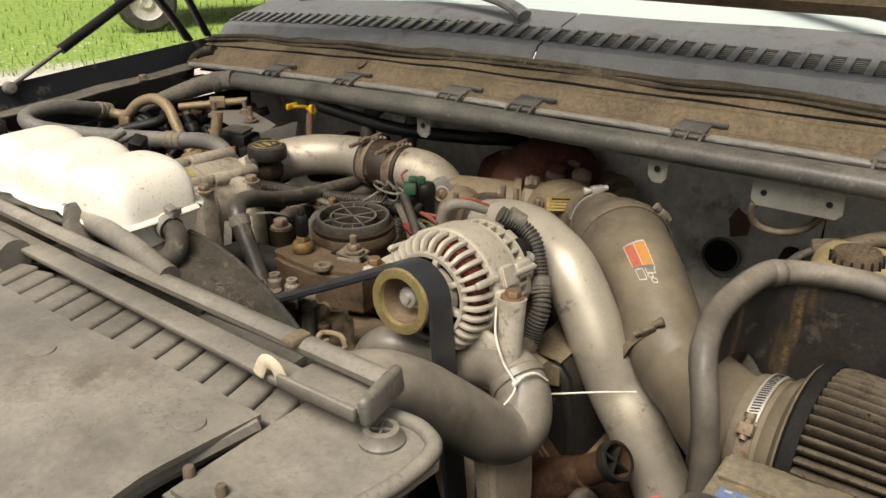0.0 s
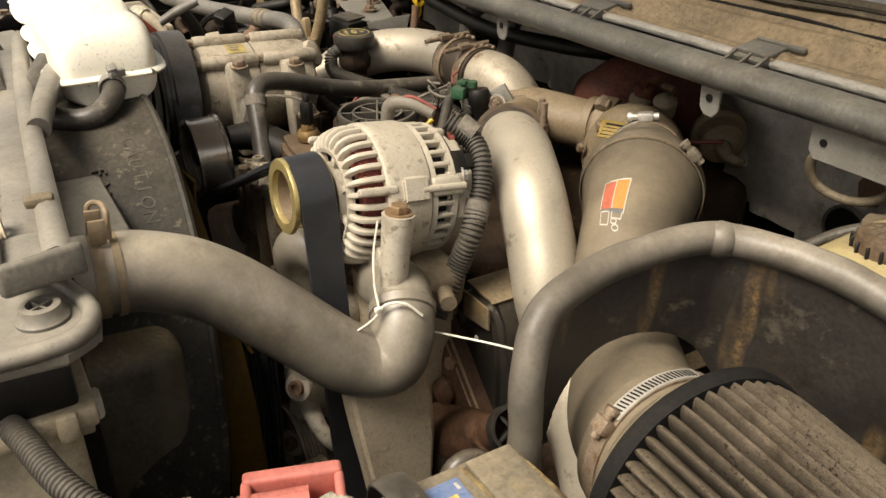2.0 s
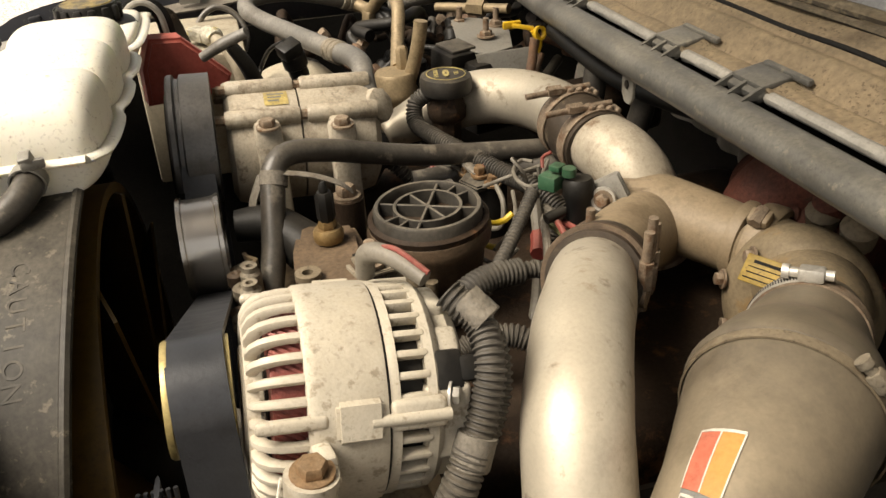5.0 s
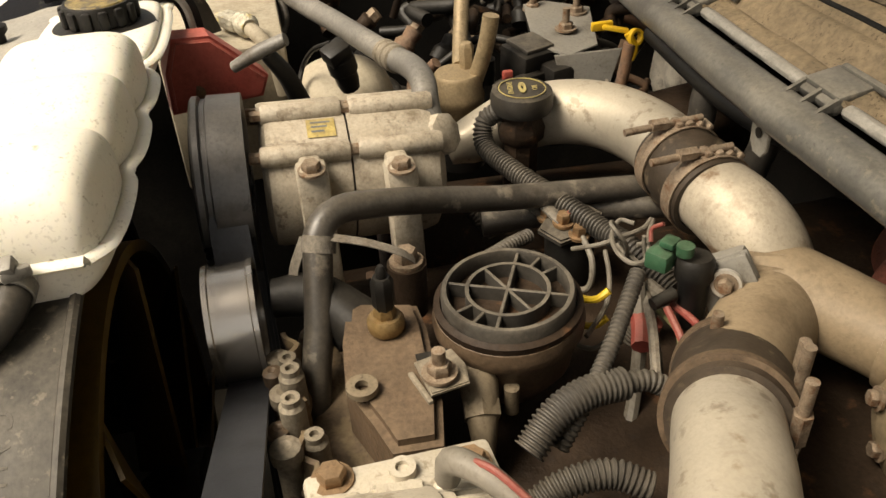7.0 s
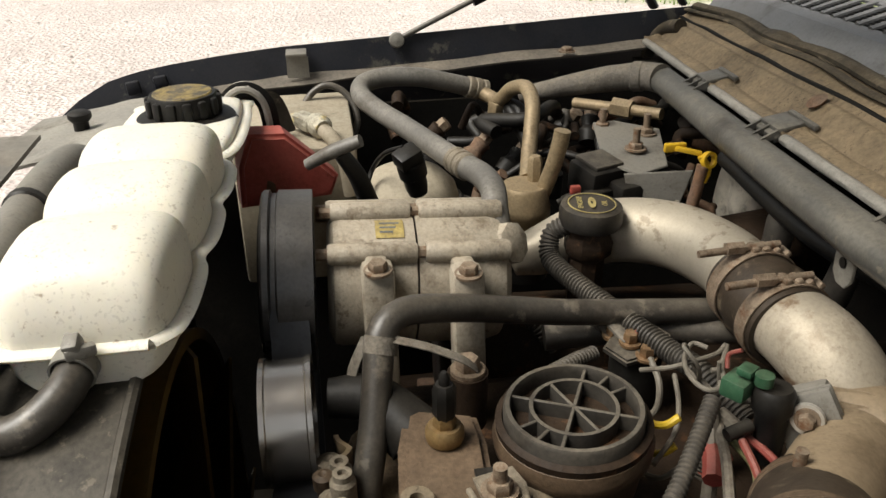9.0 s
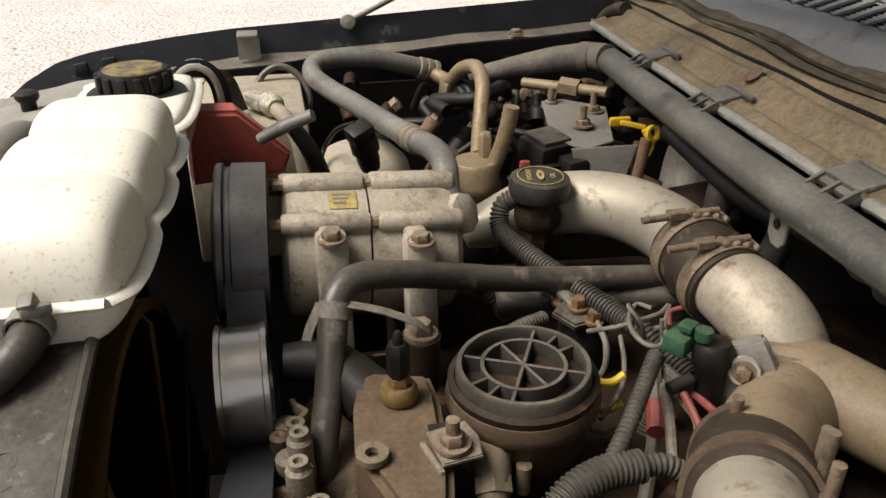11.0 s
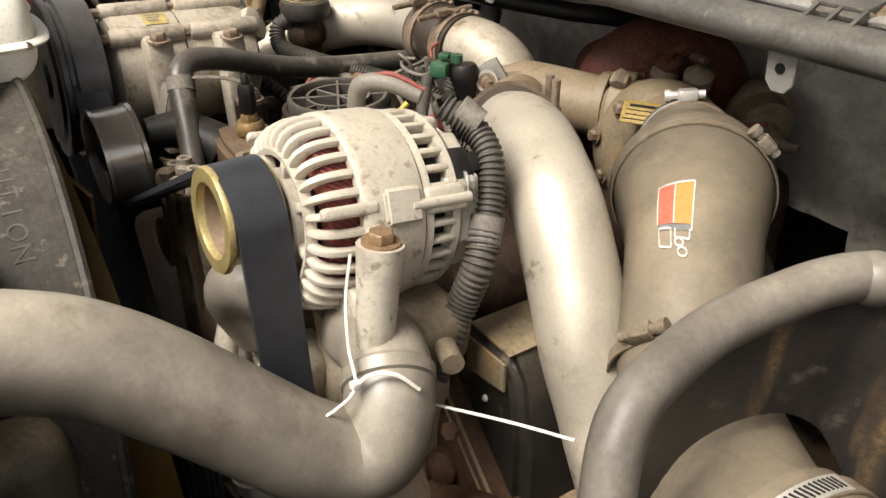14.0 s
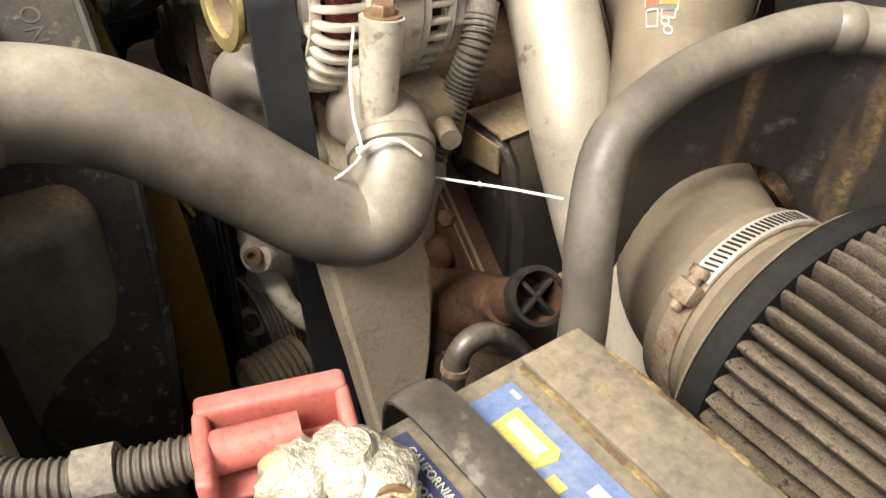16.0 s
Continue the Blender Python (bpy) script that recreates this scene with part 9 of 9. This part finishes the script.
    for k in range(26):
        x, y, z = -rng.uniform(1.22, 1.46), rng.uniform(0.70, 1.14), rng.uniform(1.0, 1.11)
        pts = [(x, y, z)]
        for _ in range(4):
            x, y, z = x + rng.uniform(-0.05, 0.05), y + rng.uniform(-0.02, 0.06), z + rng.uniform(-0.035, 0.035)
            pts.append((max(-1.48, min(x, -1.2)), y, min(z, 1.12)))
        r = rng.uniform(0.005, 0.011)
        single("bay_hose", Shape().sweep(pts, r, 10, 30), mats[k % 6], ("dark rubber hose", "grimy brown pipe", "black hose", "rusty thin pipe", "dusty loom", "oily brown hose")[k % 6] + " tangled beside the inner fender", "hose", "tangled hoses")
    for k in range(7):
        x, y, z = -rng.uniform(1.24, 1.42), rng.uniform(0.74, 1.08), rng.uniform(1.03, 1.09)
        v = thing("valve_fitting", (x, y, z), "small dark valve fitting among the hoses", "fitting", "valve fittings")
        ax = (rng.uniform(-1, 1), rng.uniform(-1, 1), 0.8)
        part("body", Shape().lathe([(0, -0.02), (0.014, -0.02), (0.016, -0.004), (0.011, 0.004), (0.013, 0.018), (0.006, 0.024), (0, 0.024)], basis((x, y, z), ax), 14), mats[k % 4], v)
        part("nut", Shape().lathe([(0.010, 0.020), (0.010, 0.032), (0, 0.034)], basis((x, y, z), ax), 6), M_BOLT, v)


M_BRASSPIPE = surface("tan_stained_metal", (0.30, 0.225, 0.13), 0.5, 0.5, 0.25, 30, 260, 0.15, dust=0.35, dust_col=(0.3, 0.24, 0.16))
M_BATT2 = surface("tan_battery_top", (0.33, 0.28, 0.20), 0.7, 0.0, 0.15, 18, 160, 0.2, dust=0.5, dust_col=(0.42, 0.37, 0.28))
far_side()


# ---- driver side: brake reservoir and firewall fittings ----
def brake_side():
    t = thing("brake_reservoir", (-0.06, 0.95, 1.0), "cream translucent brake fluid reservoir with a dust-browned cap", "reservoir")
    part("tank", Shape().box((0.215, 0.16, 0.11), pose(-0.050, 0.965, 1.066, 0, 2, 4), 0.028, 4), M_CREAM, t)
    m = basis((-0.105, 0.960, 1.114), (-0.03, 0, 1))
    cap = Shape().lathe([(0, -0.012), (0.0255, -0.012), (0.0262, 0.004), (0.0268, 0.016), (0.0245, 0.022), (0.021, 0.0235), (0, 0.0235)], m, 36)
    c = part("cap", cap, M_COVER, t, "dust-browned ribbed reservoir cap with worn lettering")
    repeats("grip_rib", Shape().box((0.004, 0.0028, 0.013), pose(0.0272, 0, 0.012), 0.001, 1), M_BLACK, c, [m @ Matrix.Rotation(radians(22.5 * k), 4, "Z") for k in range(16)])
    for k in range(5):
        for q in range(4):
            x, y = (q - 1.5) * 0.0085 + (k % 2) * 0.002, (k - 2) * 0.0072
            if math.hypot(x, y) < 0.019:
                part("dust_bar", Shape().box((0.0068, 0.0050, 0.0006), m @ Matrix.Translation((x, y, 0.0238)), 0), M_TAN, c)
    ln = single("brake_line", Shape().sweep([(-0.235, 0.900, 1.02), (-0.215, 0.925, 1.055), (-0.203, 0.945, 1.068), (-0.190, 0.970, 1.082), (-0.176, 1.000, 1.096), (-0.16, 1.02, 1.104)], 0.0055, 12, 40), M_RUBBER, "dusty hose from the reservoir fitting", "hose")
    f = Shape().box((0.034, 0.022, 0.020), pose(-0.150, 1.025, 1.106, 0, -8, 20), 0.004)
    f.sweep([(-0.135, 1.03, 1.108), (-0.10, 1.05, 1.120), (-0.06, 1.06, 1.125)], 0.010, 12, 14)
    single("hose_fitting", f, M_TAN, "dusty tan plastic hose fitting", "fitting")
    w = Shape().sweep([(-0.234, 1.050, 1.152), (-0.250, 1.048, 1.130), (-0.244, 1.058, 1.105), (-0.215, 1.066, 1.098), (-0.185, 1.070, 1.110), (-0.162, 1.062, 1.140)], 0.0048, 10, 40)
    single("wire_loop", w, M_TAN, "taped wire loop hanging below the bracket plate", "cable")
    mc = Shape().lathe([(0, -0.10), (0.085, -0.09), (0.095, -0.02), (0.09, 0.0), (0.04, 0.02), (0.032, 0.10), (0, 0.10)], basis((-0.03, 1.22, 0.93), (-0.1, -1, 0.02)), 36)
    single("brake_booster", mc, M_BLACK, "dark round brake booster on the firewall", "booster")
    for x, z, r in ((-0.354, 0.948, 0.028), (-0.30, 0.86, 0.016)):
        h = Shape().lathe([(r, -0.004), (r + 0.004, -0.004), (r + 0.004, 0.003), (r, 0.003)], basis((x, 1.298, z), (0, 1, 0)), 28, closed=True)
        g = single("grommet", h, M_TAPE, "round hole with a dusty rim in the firewall", "grommet", "firewall grommets")
        part("opening", Shape().lathe([(0, 0), (r, 0), (r, 0.002), (0, 0.002)], basis((x, 1.296, z), (0, 1, 0)), 24), M_BLACK, g)
    tag = Shape().prism([(-0.012, -0.025), (0.014, -0.016), (0.018, 0.010), (-0.006, 0.028), (-0.018, 0.006)], 0.002, pose(-0.330, 1.296, 1.010, 90, 0, 0))
    single("rust_patch", tag, M_IRON, "torn rusty patch on the firewall insulation", "patch")
    e = thing("steering_joint", (-0.28, 1.08, 0.84), "grimy brown steering joint low in the dark", "joint")
    part("housing", Shape().lathe([(0, -0.06), (0.03, -0.055), (0.042, -0.03), (0.045, 0.0), (0.040, 0.03), (0.028, 0.05), (0, 0.055)], basis((-0.29, 1.10, 0.88), (0.3, 1, 0.5)), 28), M_BROWN, e)
    part("shaft", Shape().sweep([(-0.28, 1.12, 0.90), (-0.25, 1.20, 0.94), (-0.24, 1.29, 0.98)], 0.018, 14, 10), M_BROWN, e)


brake_side()


# ---- background ----
def trailer():
    t = thing("trailer", (-8.6, 5.9, 0.0), "old trailer with a red-brown deck and white wheel standing on grass", "trailer")
    ang = radians(62)
    base = Matrix.Translation((-8.7, 6.1, 0)) @ Matrix.Rotation(ang, 4, "Z")
    part("deck", Shape().box((3.2, 1.6, 0.10), base @ Matrix.Translation((1.2, 0.9, 0.78)), 0.01), M_WOODRED, t)
    part("side_board", Shape().box((3.2, 0.05, 0.30), base @ Matrix.Translation((1.2, 0.10, 0.66)), 0.01), M_WOODRED, t)
    part("beam", Shape().box((3.4, 0.08, 0.10), base @ Matrix.Translation((1.1, 0.10, 0.44)), 0.01), M_INNER, t)
    wm = base @ Matrix.Translation((0.0, 0.0, 0.34)) @ Matrix.Rotation(radians(90), 4, "X")
    w = part("wheel", Shape().lathe([(0.20, -0.10), (0.30, -0.10), (0.34, -0.06), (0.34, 0.06), (0.30, 0.10), (0.20, 0.10)], wm, 40, closed=True), M_TYRE, t)
    part("rim", Shape().lathe([(0, 0.05), (0.06, 0.07), (0.10, 0.03), (0.19, 0.06), (0.205, 0.10), (0.19, 0.02), (0, -0.02)], wm, 32), M_LABEL_W, w, "white painted steel rim")


trailer()
